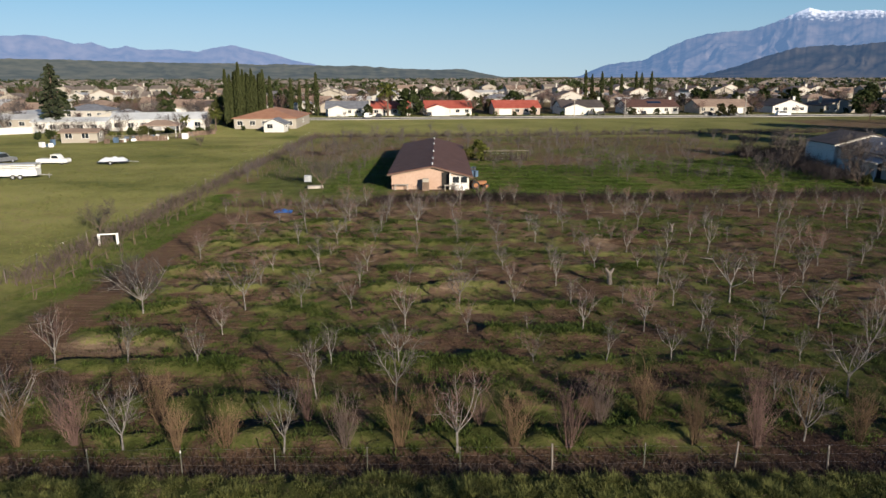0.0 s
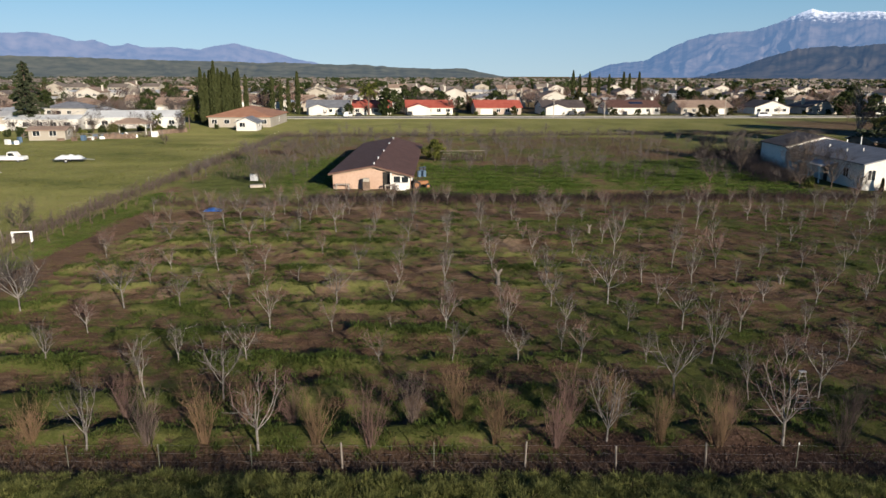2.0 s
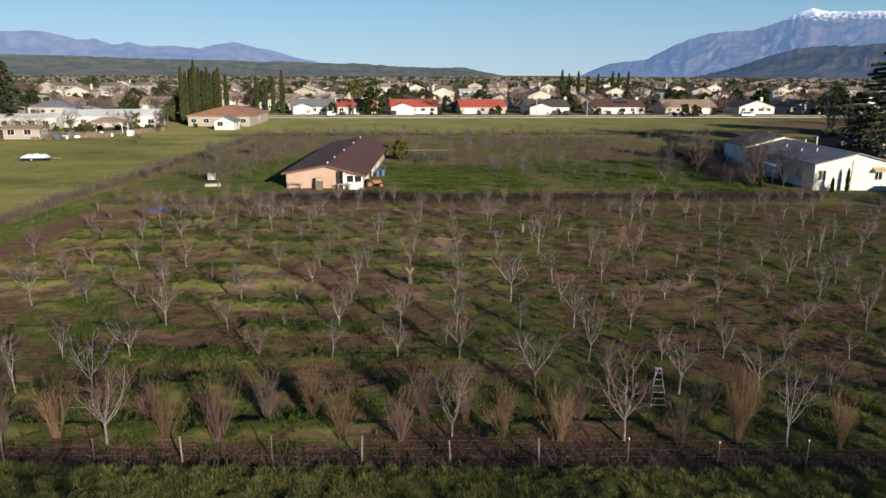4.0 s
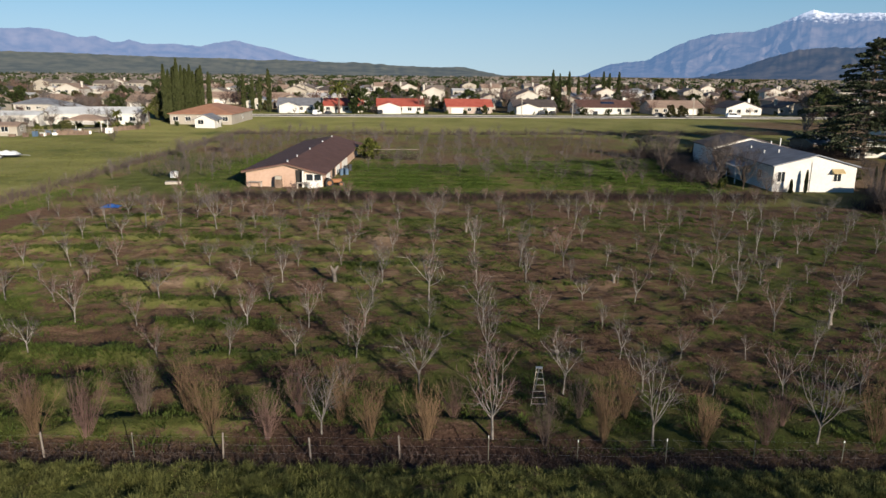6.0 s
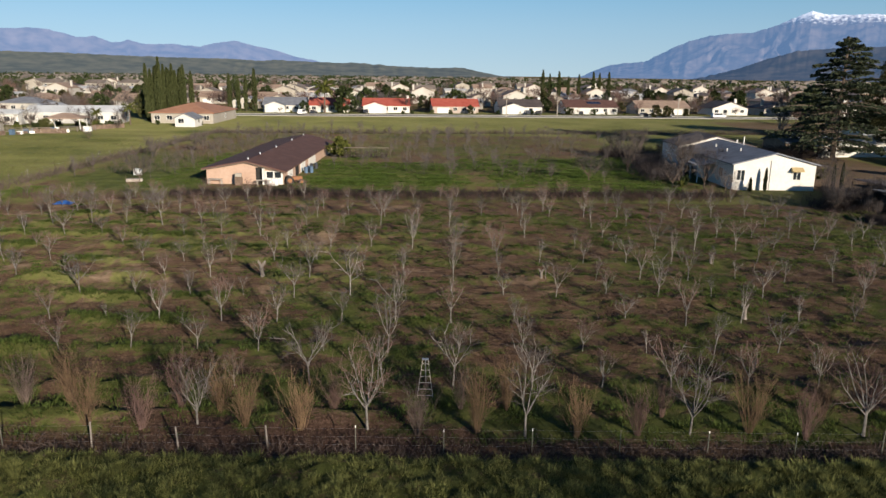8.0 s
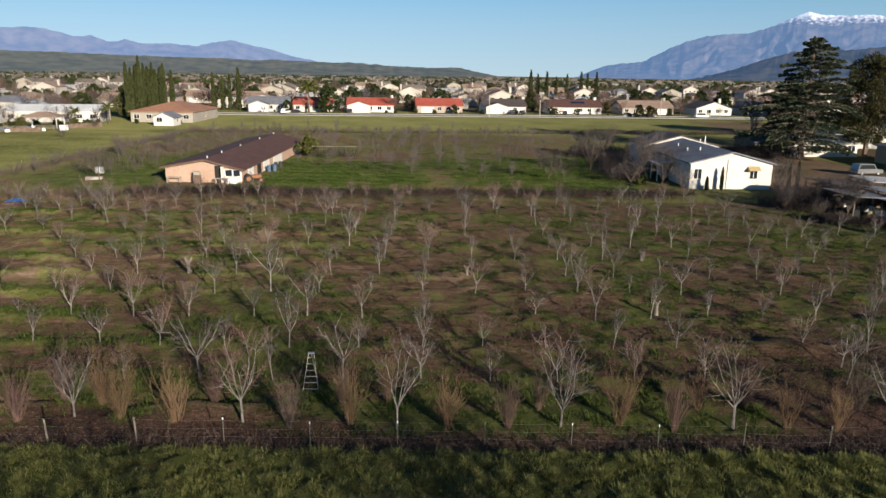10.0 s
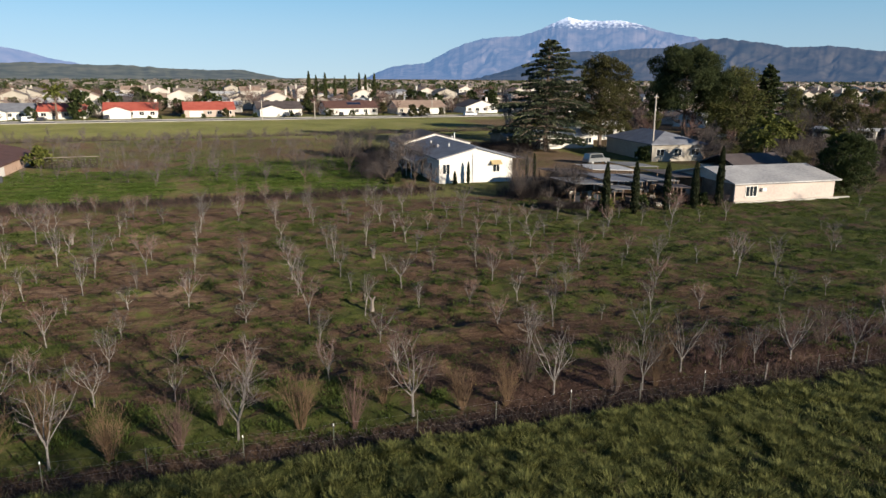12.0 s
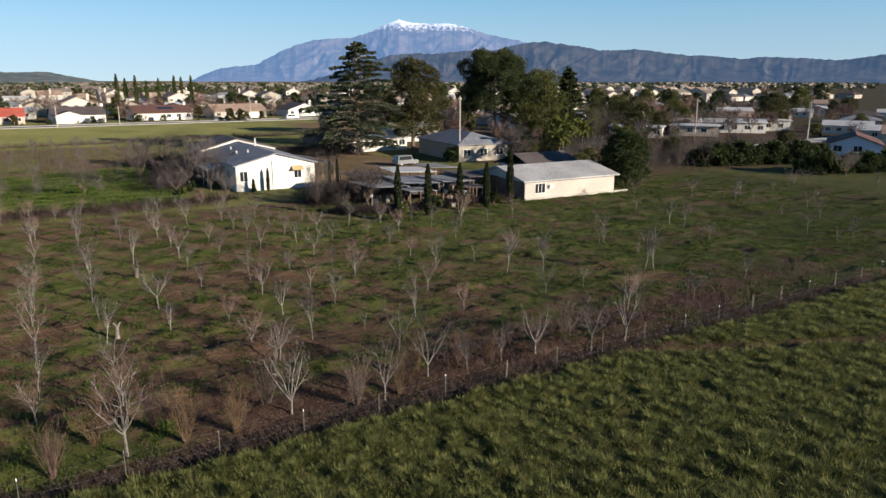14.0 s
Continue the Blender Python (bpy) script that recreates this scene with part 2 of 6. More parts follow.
def hip_roof(x0, x1, y0, y1, eave, ridge, over=0.5, thick=0.16):
    bm = bmesh.new()
    x0, x1, y0, y1 = x0 - over, x1 + over, y0 - over, y1 + over
    h = min(x1 - x0, y1 - y0) / 2 * 0.98
    lo = [bm.verts.new((x, y, eave)) for x, y in ((x0, y0), (x1, y0), (x1, y1), (x0, y1))]
    mid = [bm.verts.new((x, y, eave + thick)) for x, y in ((x0, y0), (x1, y0), (x1, y1), (x0, y1))]
    if x1 - x0 > y1 - y0:
        t = [bm.verts.new((x, (y0 + y1) / 2, ridge)) for x in (x0 + h, x1 - h)]
        tops = [(mid[0], mid[1], t[1], t[0]), (mid[1], mid[2], t[1]), (mid[2], mid[3], t[0], t[1]), (mid[3], mid[0], t[0])]
    else:
        t = [bm.verts.new(((x0 + x1) / 2, y, ridge)) for y in (y0 + h, y1 - h)]
        tops = [(mid[0], mid[1], t[0]), (mid[1], mid[2], t[1], t[0]), (mid[2], mid[3], t[1]), (mid[3], mid[0], t[0], t[1])]
    for f in tops:
        bm.faces.new(f)
    for i in range(4):
        bm.faces.new((lo[i], lo[(i + 1) % 4], mid[(i + 1) % 4], mid[i]))
    bm.faces.new(lo[::-1])
    bmesh.ops.recalc_face_normals(bm, faces=bm.faces)
    return bm


def window(parent, x, y, z, w, h, face="front", bars=1):
    """A framed window on a wall: front faces -y, right faces +x, left faces -x."""
    def turned(bm):
        a = {"front": 0, "right": 90, "left": -90}[face]
        bmesh.ops.transform(bm, matrix=pose(x, y, z, 0, 0, a), verts=bm.verts)
        return bm
    t = 0.09
    bm = box(-w / 2 - t, w / 2 + t, -0.05, 0.03, h, h + t)
    box(-w / 2 - t, w / 2 + t, -0.07, 0.03, -t, 0, bm=bm)
    for s in (-1, 1):
        box(s * w / 2, s * (w / 2 + t), -0.05, 0.03, 0, h, bm=bm)
    for k in range(bars):
        c = -w / 2 + w * (k + 1) / (bars + 1)
        box(c - 0.03, c + 0.03, -0.04, 0.0, 0, h, bm=bm)
    win = part("window", turned(bm), TRIM, parent, "white window frame")
    part("pane", turned(box(-w / 2, w / 2, -0.012, 0.0, 0, h)), GLASS, win, "dark reflecting glass")
    return win


def door(parent, x, y, z, w, h, mat, face="front", name="door", label=""):
    a = {"front": 0, "right": 90, "left": -90}[face]
    bm = box(-w / 2, w / 2, -0.06, 0.02, 0, h)
    for k in range(1, 4 if name == "garage_door" else 2):
        zz = h * k / (4 if name == "garage_door" else 2)
        box(-w / 2, w / 2, -0.075, -0.05, zz - 0.02, zz + 0.02, bm=bm)
    bmesh.ops.transform(bm, matrix=pose(x, y, z, 0, 0, a), verts=bm.verts)
    return part(name, bm, mat, parent, label)


# ---- the ground: one sheet, with soil, grass and dry ground told apart ----
def steps(*spans):
    out = []
    for a, b, s in spans:
        out += list(np.arange(a, b - s * 0.5, s))
    return out + [spans[-1][1]]


GX = steps((-5200, -1200, 800), (-1200, -300, 60), (-300, -120, 12), (-120, -40, 2.5), (-40, -19, 0.7), (-19, 80, 0.36), (80, 110, 0.6), (110, 200, 2.5), (200, 500, 15), (500, 1500, 100), (1500, 5200, 740))
GY = steps((-300, -20, 20), (-20, 6, 2), (6, 23, 0.5), (23, 62, 0.28), (62, 92, 0.5), (92, 175, 1.2), (175, 320, 4), (320, 1000, 40), (1000, 5200, 420))


def smooth(v, a, b):
    t = min(max((v - a) / (b - a), 0.0), 1.0)
    return t * t * (3 - 2 * t)


def fbm(x, y, s, o=0.0):
    return noise.fractal(Vector((x * s + o, y * s - o, o)), 0.6, 2.0, 4)


def inside(v, a, b, soft=1.0):
    return smooth(v, a - soft, a + soft) * (1 - smooth(v, b - soft, b + soft))


def road_y(x):
    """The near edge of the far street, which runs a little askew."""
    return 238.0 + 0.085 * x


ROW_EDGES = (26.3, 30.0, 34.1, 38.3, 43.1, 47.6, 52.2, 56.8, 61.4, 66.0, 69.8)


def weed_strip(x, y):
    """Share of the raised weedy strip under a tree row, which ends in a ragged bank on its far side."""
    v = y - 0.03 * (x - 15) * (y / 60) + 0.55 * fbm(x, y, 0.22, 31.0) + 0.25 * fbm(x, y, 0.9, 5.0)
    u = min((v - e for e in ROW_EDGES), key=abs)
    return smooth(u, -2.0, -0.9) * (1 - smooth(u, -0.12, 0.14)) * smooth(fbm(x, y, 0.16, 17.0), -0.30, 0.15)


def sunken_strip(x, y):
    """Share of the sunken strip of bare soil from the fence corner out through the grass."""
    d = (y - 23.4 + 0.43 * (x - 70) + 0.5 * fbm(x, y, 0.15, 3.0)) * 0.92
    return inside(d, -0.55, 0.55, 0.35) * smooth(x, 67, 72)


def cover(x, y):
    """Soil share, dry share and height of the ground at a place."""
    n1, n2 = fbm(x, y, 0.07, 3.1), fbm(x, y, 0.35, 7.7)
    soil, dry, z = 0.14 + 0.18 * n1, 0.35 + 0.3 * n1, 0.03 * n2
    soil += 0.4 * smooth(x, 150, 240) * smooth(y, 110, 140)
    if y < 320 and -140 < x < 260:
        edge = 22.6 + 0.035 * max(x - 50, 0)
        near = 1 - smooth(y, edge - 0.5, edge + 0.3)
        z += near * (0.2 + 0.20 * fbm(x, y, 1.3, 12.0))
        # the strip lies lower than the grass and shows more soil
        worn = sunken_strip(x, y) if y < 26 else 0.0
        z -= 0.32 * worn
        soil += 0.75 * worn
        orch = inside(x, -18.5, 138, 1.5) * inside(y, 23.2, 79, 0.6)
        right = smooth(x, 52, 80)
        strip = weed_strip(x, y)
        left = 1 - smooth(x, 6, 26)
        litter = max(inside(x, 15.5, 28.5, 2) * inside(y, 22.8, 25.8, 0.8), inside(x, 47, 84, 3) * inside(y, 23, 28.5 + 0.03 * (x - 47), 1.5))
        o = 0.56 + 0.02 * left + 0.34 * n1 + 0.42 * n2 - 0.30 * right * smooth(y, 29, 40) - 0.62 * strip * (0.4 + 0.6 * left)
        o += 0.4 * litter - 0.26 * (1 - litter) * inside(y, 23.5, 29, 1)
        soil = soil * (1 - orch) + orch * o
        z += orch * ((0.23 + 0.16 * left) * strip * (0.65 + 0.8 * n1) + 0.05 * n2 + 0.07 * fbm(x, y * 1.3, 0.75, 21.0) + 0.08 * fbm(x, y, 1.5, 44.0) * (1 - 0.6 * smooth(y, 56, 72)))
        soil += 0.6 * inside(y, edge + 0.1, edge + 1.7, 0.4) * inside(x, -30, 112, 4)
        soil += 0.75 * inside(x, -21.8 + 0.8 * n1, -18.2 + 0.8 * n1, 0.8) * inside(y, 31, 74, 3)
        soil += 0.55 * inside(y, 69.5 + 0.04 * x, 74 + 0.04 * x, 0.8) * inside(x, -21, 66, 3) * (0.6 + 0.5 * n2)
        soil += 0.4 * inside(x, -22, -14, 2) * inside(y, 34.5, 37, 0.8)
        back = inside(x, -25, 62, 1) * inside(y, 84, 168, 2)
        lush = inside(x, 8, 30, 3) * inside(y, 86, 112, 4) + 0.75 * inside(x, 33, 58, 3) * inside(y, 88, 122, 5) + inside(x, -23, -3, 2) * inside(y, 85, 120, 3) * 0.75
        soil = soil * (1 - back) + back * (0.42 + 0.35 * n1 + 0.25 * n2 - 0.6 * min(lush, 1))
        z += back * 0.16 * math.sin(2 * math.pi * (y - 95) / 3.4 + 0.8 * n1) * inside(x, 9, 60, 2)
        yard = inside(x, 76, 101, 2) * inside(y, 66, 132, 3)
        soil += 0.6 * yard + 0.5 * inside(x, 112, 255, 4) * inside(y, 84 - 0.25 * (x - 112), 232, 5)
        dry += 0.25 * inside(y, 172, 240, 3) - 0.4 * near - 0.45 * lush + 0.45 * yard
        dry += (0.34 - 0.22 * smooth(y, 85, 120) + 0.25 * fbm(x, y * 2.0, 0.05, 15.0)) * inside(x, -110, -28, 2) * inside(y, 40, 180, 12)
        dry -= (0.22 - 0.36 * (1 - smooth(x, 10, 40)) * smooth(y, 36, 46)) * orch
        z *= 1 - 0.6 * smooth(y, 90, 130)
        dry += orch * (0.45 * smooth(fbm(x, y, 0.33, 77.0), 0.22, 0.45) + 0.9 * inside(x, -19, -12, 2) * inside(y, 34.3, 37, 1))
        soil += orch * 0.4 * smooth(fbm(x, y, 0.33, 77.0), 0.25, 0.45)
    town = smooth(y, 262, 290)
    soil, dry = soil * (1 - town) + 0.55 * town, dry * (1 - town) + 0.3 * town
    if abs(x) > 400 or y > 400:
        z = 0.0
    # leaf litter strips by the fence, with shrub shade put in as darkening
    litter_shade = 0.75 * max(inside(x, 15.5, 28.5, 2) * inside(y, 22.8, 25.8, 0.8), inside(x, 47, 84, 3) * inside(y, 23, 28.5 + 0.03 * (x - 47), 1.5))
    return soil, dry, z, litter_shade


def build_ground():
    verts, soil, dry, litter_shade = [], [], [], []
    for y in GY:
        for x in GX:
            s, d, z, p = cover(x, y)
            litter_shade.append(p)
            verts.append((x, y, z))
            soil.append(s)
            dry.append(d)
    w = len(GX)
    faces = [(j * w + i, j * w + i + 1, (j + 1) * w + i + 1, (j + 1) * w + i) for j in range(len(GY) - 1) for i in range(w - 1)]
    me = bpy.data.meshes.new("ground")
    me.from_pydata(verts, [], faces)
    for name, values in (("soil", soil), ("dry", dry), ("litter_shade", litter_shade)):
        me.attributes.new(name, "FLOAT", "POINT").data.foreach_set("value", values)
    m, n, l = graph("orchard_ground")
    b = n["Principled BSDF"]
    b.inputs["Roughness"].default_value, b.inputs["Specular IOR Level"].default_value, b.inputs["Diffuse Roughness"].default_value = 0.95, 0.1, 1.0
    tc = n.new("ShaderNodeTexCoord")

    def noisy(scale, detail=5, stretch=None):
        x = n.new("ShaderNodeTexNoise")
        x.inputs["Scale"].default_value, x.inputs["Detail"].default_value, x.inputs["Roughness"].default_value = scale, detail, 0.65
        src = tc.outputs["Object"]
        if stretch:
            mp = n.new("ShaderNodeMapping")
            mp.inputs["Scale"].default_value = stretch
            l.new(src, mp.inputs[0])
            src = mp.outputs[0]
        l.new(src, x.inputs["Vector"])
        return x.outputs[0]

    def ramp(src, stops):
        r = n.new("ShaderNodeValToRGB")
        e = r.color_ramp.elements
        while len(e) < len(stops):
            e.new(0.5)
        for k, (p, c) in enumerate(stops):
            e[k].position, e[k].color = p, (*c, 1)
        l.new(src, r.inputs[0])
        return r.outputs[0]

    def mix(fac, a, c):
        x = n.new("ShaderNodeMix")
        x.data_type = "RGBA"
        l.new(fac, x.inputs[0])
        l.new(a, x.inputs[6])
        l.new(c, x.inputs[7])
        return x.outputs[2]

    def math_(op, a, c, clamp=False):
        x = n.new("ShaderNodeMath")
        x.operation, x.use_clamp = op, clamp
        for k, v in enumerate((a, c)):
            if isinstance(v, (int, float)):
                x.inputs[k].default_value = v
            else:
                l.new(v, x.inputs[k])
        return x.outputs[0]

    def attr(name):
        x = n.new("ShaderNodeAttribute")
        x.attribute_name = name
        return x.outputs["Fac"]

    small, mid, rows = noisy(9.0), noisy(1.1), noisy(2.0, 5, (0.16, 2.2, 1))
    green = ramp(noisy(0.5), [(0.3, (0.025, 0.034, 0.008)), (0.55, (0.053, 0.062, 0.017)), (0.75, (0.090, 0.092, 0.030))])
    straw = ramp(small, [(0.3, (0.105, 0.110, 0.034)), (0.7, (0.195, 0.190, 0.072))])
    earth = ramp(math_("ADD", math_("MULTIPLY", small, 0.5), math_("MULTIPLY", rows, 0.5)), [(0.3, (0.024, 0.014, 0.010)), (0.5, (0.066, 0.041, 0.027)), (0.68, (0.148, 0.103, 0.074))])
    dryf = math_("MULTIPLY", math_("ADD", attr("dry"), math_("SUBTRACT", mid, 0.6)), 1.2, True)
    # darker earth and turf: brown litter, plus shade under the shrubs put into colour
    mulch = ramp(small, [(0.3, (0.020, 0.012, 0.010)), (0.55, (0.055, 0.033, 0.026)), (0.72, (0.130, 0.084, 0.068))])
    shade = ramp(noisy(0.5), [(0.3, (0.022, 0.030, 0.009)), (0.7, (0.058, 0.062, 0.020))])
    litter_shade_fac = attr("litter_shade")
    earth = mix(litter_shade_fac, earth, mulch)
    bare = ramp(math_("ADD", math_("MULTIPLY", small, 0.5), math_("MULTIPLY", rows, 0.5)), [(0.3, (0.085, 0.058, 0.040)), (0.6, (0.19, 0.140, 0.100))])
    earth = mix(math_("MULTIPLY", math_("SUBTRACT", attr("dry"), 0.55), 1.6, True), earth, bare)
    turf = mix(litter_shade_fac, mix(dryf, green, straw), shade)
    k = math_("ADD", attr("soil"), math_("MULTIPLY", math_("SUBTRACT", mid, 0.5), 2.0))
    k = math_("ADD", k, math_("ADD", math_("MULTIPLY", math_("SUBTRACT", small, 0.5), 1.7), math_("MULTIPLY", math_("SUBTRACT", noisy(34.0, 3), 0.5), 0.7)))
    k = math_("ADD", math_("MULTIPLY", math_("SUBTRACT", k, 0.45), 3.2), 0.5, True)
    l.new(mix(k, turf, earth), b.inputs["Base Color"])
    bp = n.new("ShaderNodeBump")
    bp.inputs["Strength"].default_value, bp.inputs["Distance"].default_value = 0.8, 0.12
    l.new(math_("ADD", math_("ADD", small, mid), rows), bp.inputs["Height"])
    l.new(bp.outputs[0], b.inputs["Normal"])
    me.materials.append(m)
    me.polygons.foreach_set("use_smooth", [True] * len(me.polygons))
    return tagged(new("ground", me), "weedy green and red-brown orchard ground", "ground", kind="structure")


build_ground()


# ---- mountains and hills, far behind everything ----
def ridge_material(name, low, high, glow, snow=None, strength=1.0, grain=0.012):
    """Rock and scrub with optional snow above a height; distance haze is put in as faint emission."""
    m, n, l = graph(name)
    b = n["Principled BSDF"]
    b.inputs["Roughness"].default_value, b.inputs["Specular IOR Level"].default_value = 1.0, 0.0
    tc, nz, ramp = n.new("ShaderNodeTexCoord"), n.new("ShaderNodeTexNoise"), n.new("ShaderNodeValToRGB")
    nz.inputs["Scale"].default_value, nz.inputs["Detail"].default_value = grain, 8
    l.new(tc.outputs["Object"], nz.inputs["Vector"])
    ramp.color_ramp.elements[0].position, ramp.color_ramp.elements[1].position = 0.35, 0.65
    ramp.color_ramp.elements[0].color, ramp.color_ramp.elements[1].color = (*low, 1), (*high, 1)
    l.new(nz.outputs[0], ramp.inputs[0])
    out = ramp.outputs[0]
    if snow:
        sep, mr, ad, mx = n.new("ShaderNodeSeparateXYZ"), n.new("ShaderNodeMapRange"), n.new("ShaderNodeMath"), n.new("ShaderNodeMix")
        l.new(tc.outputs["Object"], sep.inputs[0])
        nf = n.new("ShaderNodeTexNoise")
        nf.inputs["Scale"].default_value, nf.inputs["Detail"].default_value = 0.045, 8
        l.new(tc.outputs["Object"], nf.inputs["Vector"])
        ad.operation = "MULTIPLY_ADD"
        ad.inputs[1].default_value = 160.0
        l.new(nf.outputs[0], ad.inputs[0])
        l.new(sep.outputs[2], ad.inputs[2])
        mr.inputs[1].default_value, mr.inputs[2].default_value = snow + 70, snow + 125
        l.new(ad.outputs[0], mr.inputs[0])
        mx.data_type = "RGBA"
        mx.inputs[7].default_value = (0.56, 0.58, 0.62, 1)
        l.new(mr.outputs[0], mx.inputs[0])
        l.new(out, mx.inputs[6])
        out = mx.outputs[2]
    l.new(out, b.inputs["Base Color"])
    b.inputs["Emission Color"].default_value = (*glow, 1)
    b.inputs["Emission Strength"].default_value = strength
    return m


def skyline(stops, az):
    """Height in degrees at a bearing, gliding between the named tops and saddles."""
    if az <= stops[0][0]:
        return stops[0][1]
    for (a, h), (c, g) in zip(stops, stops[1:]):
        if az <= c:
            t = (az - a) / (c - a)
            return h + (g - h) * t
    return stops[-1][1]


def range_of_hills(name, label, stops, dist, depth, mat, rough, step=0.15, spur=1.0, seed=0.0, shear=0.5):
    """A relief of ridges and gullies round the horizon; its crest bearings fit the camera's view."""
    azs = np.arange(stops[0][0], stops[-1][0] + step, step)
    rows = 44
    verts, faces = [], []
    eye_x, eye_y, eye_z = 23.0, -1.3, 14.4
    for a in azs:
        crest = skyline(stops, a) + rough * 0.10 * noise.fractal(Vector((a * 1.7, seed, 0)), 0.8, 2, 5)
        top = max(math.tan(radians(crest)) * dist + eye_z, 0.0)
        for k in range(rows):
            t = k / (rows - 1)
            d = dist - depth * (1 - t)
            e = t * crest
            bend = noise.noise(Vector((a * 0.33, e * 0.4, seed + 3)))
            twist = noise.noise(Vector((a * 0.9 + 7, e * 1.1, seed)))
            u, v = 0.40 * (a - shear * e) + 1.1 * bend + 0.28 * twist, a * 0.3 + e * 0.9 + 0.8 * bend
            gully = noise.ridged_multi_fractal(Vector((u * spur, v * spur * 0.45, seed)), 1.05, 2.1, 5, 1.0, 2.0) * 0.42
            gully = min(1.0, max(0.0, (gully - 0.20) * 1.35))
            h = top * (t ** 0.9) * (1 - rough * (1 - gully) * 0.75 * (1 - t) ** 0.7) if t < 1 else top
            r = radians(a)
            verts.append((eye_x + d * math.sin(r), eye_y + d * math.cos(r), h - (2.0 if k == 0 else 0)))
    for i in range(len(azs) - 1):
        for k in range(rows - 1):
            faces.append((i * rows + k, (i + 1) * rows + k, (i + 1) * rows + k + 1, i * rows + k + 1))
    ob = raw(name, verts, faces, mat)
    ob.data.polygons.foreach_set("use_smooth", [True] * len(faces))
    return tagged(ob, label, "mountain", kind="structure")


# blue haze of distance, given to the slopes as their own emission
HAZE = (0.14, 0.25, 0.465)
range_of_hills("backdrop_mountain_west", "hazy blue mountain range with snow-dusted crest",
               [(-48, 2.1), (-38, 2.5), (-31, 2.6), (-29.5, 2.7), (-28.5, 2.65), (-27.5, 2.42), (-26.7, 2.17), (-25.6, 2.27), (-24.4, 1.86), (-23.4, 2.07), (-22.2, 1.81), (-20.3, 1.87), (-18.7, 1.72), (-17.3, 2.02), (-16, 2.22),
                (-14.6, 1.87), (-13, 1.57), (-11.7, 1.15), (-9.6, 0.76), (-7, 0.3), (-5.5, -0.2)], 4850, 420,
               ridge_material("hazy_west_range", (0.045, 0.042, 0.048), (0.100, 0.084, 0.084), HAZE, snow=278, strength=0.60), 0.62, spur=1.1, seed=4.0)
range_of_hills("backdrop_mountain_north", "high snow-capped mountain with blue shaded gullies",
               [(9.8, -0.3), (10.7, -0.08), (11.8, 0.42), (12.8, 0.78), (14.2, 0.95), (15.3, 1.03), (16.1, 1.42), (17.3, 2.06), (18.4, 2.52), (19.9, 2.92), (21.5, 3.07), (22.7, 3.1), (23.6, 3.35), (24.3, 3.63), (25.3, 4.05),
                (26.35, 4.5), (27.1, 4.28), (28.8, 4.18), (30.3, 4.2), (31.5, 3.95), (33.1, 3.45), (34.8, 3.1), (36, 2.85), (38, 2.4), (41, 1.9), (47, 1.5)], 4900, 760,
               ridge_material("hazy_north_peak_rock", (0.024, 0.026, 0.032), (0.088, 0.073, 0.070), HAZE, snow=338, strength=0.50), 0.72, step=0.06, spur=1.1, seed=9.0, shear=1.5)
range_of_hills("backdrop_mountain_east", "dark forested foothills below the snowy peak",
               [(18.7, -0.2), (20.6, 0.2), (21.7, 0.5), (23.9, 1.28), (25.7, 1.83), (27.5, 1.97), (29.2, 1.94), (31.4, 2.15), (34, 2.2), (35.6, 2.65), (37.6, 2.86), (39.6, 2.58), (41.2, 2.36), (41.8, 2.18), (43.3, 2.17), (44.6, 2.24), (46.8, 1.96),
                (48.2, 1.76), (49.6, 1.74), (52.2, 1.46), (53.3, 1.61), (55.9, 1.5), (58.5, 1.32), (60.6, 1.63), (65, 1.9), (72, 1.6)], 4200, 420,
               ridge_material("hazy_foothill_scrub", (0.014, 0.017, 0.018), (0.060, 0.052, 0.044), HAZE, strength=0.19), 0.70, step=0.08, spur=1.0, seed=14.0, shear=1.2)
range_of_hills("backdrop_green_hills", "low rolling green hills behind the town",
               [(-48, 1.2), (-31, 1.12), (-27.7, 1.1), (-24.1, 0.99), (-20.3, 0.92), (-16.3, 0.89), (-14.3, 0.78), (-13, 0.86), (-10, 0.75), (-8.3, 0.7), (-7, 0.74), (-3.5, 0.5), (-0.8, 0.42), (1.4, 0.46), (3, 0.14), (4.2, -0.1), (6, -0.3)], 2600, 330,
               ridge_material("hazy_hill_grass", (0.070, 0.074, 0.040), (0.128, 0.122, 0.072), HAZE, strength=0.13, grain=0.02), 0.5, spur=1.6, seed=20.0)


# ---- trees ----
def tubes(lines, sides):
    """Tapered tubes along lines of (place, radius)."""
    verts, faces = [], []
    for line in lines:
        base = len(verts)
        for i, (p, r) in enumerate(line):
            q = line[min(i + 1, len(line) - 1)][0] - line[max(i - 1, 0)][0]
            q = q.normalized() if q.length > 1e-6 else Vector((0, 0, 1))
            u = q.orthogonal().normalized()
            v = q.cross(u)
            for k in range(sides):
                a = 2 * math.pi * k / sides
                verts.append(tuple(p + (u * math.cos(a) + v * math.sin(a)) * r))
        for i in range(len(line) - 1):
            for k in range(sides):
                a, b = base + i * sides + k, base + i * sides + (k + 1) % sides
                faces.append((a, b, b + sides, a + sides))
    return verts, faces


def shoot(rng, p, d, length, r, pieces, wander, lift):
    """One bending limb as a line of (place, radius)."""
    line, d = [(p.copy(), r)], d.normalized()
    for i in range(pieces):
        d = (d + Vector((rng.uniform(-1, 1), rng.uniform(-1, 1), rng.uniform(-1, 1))) * wander + Vector((0, 0, lift))).normalized()
        p = p + d * (length / pieces)
        line.append((p.copy(), r * (1 - 0.72 * (i + 1) / pieces)))
    return line


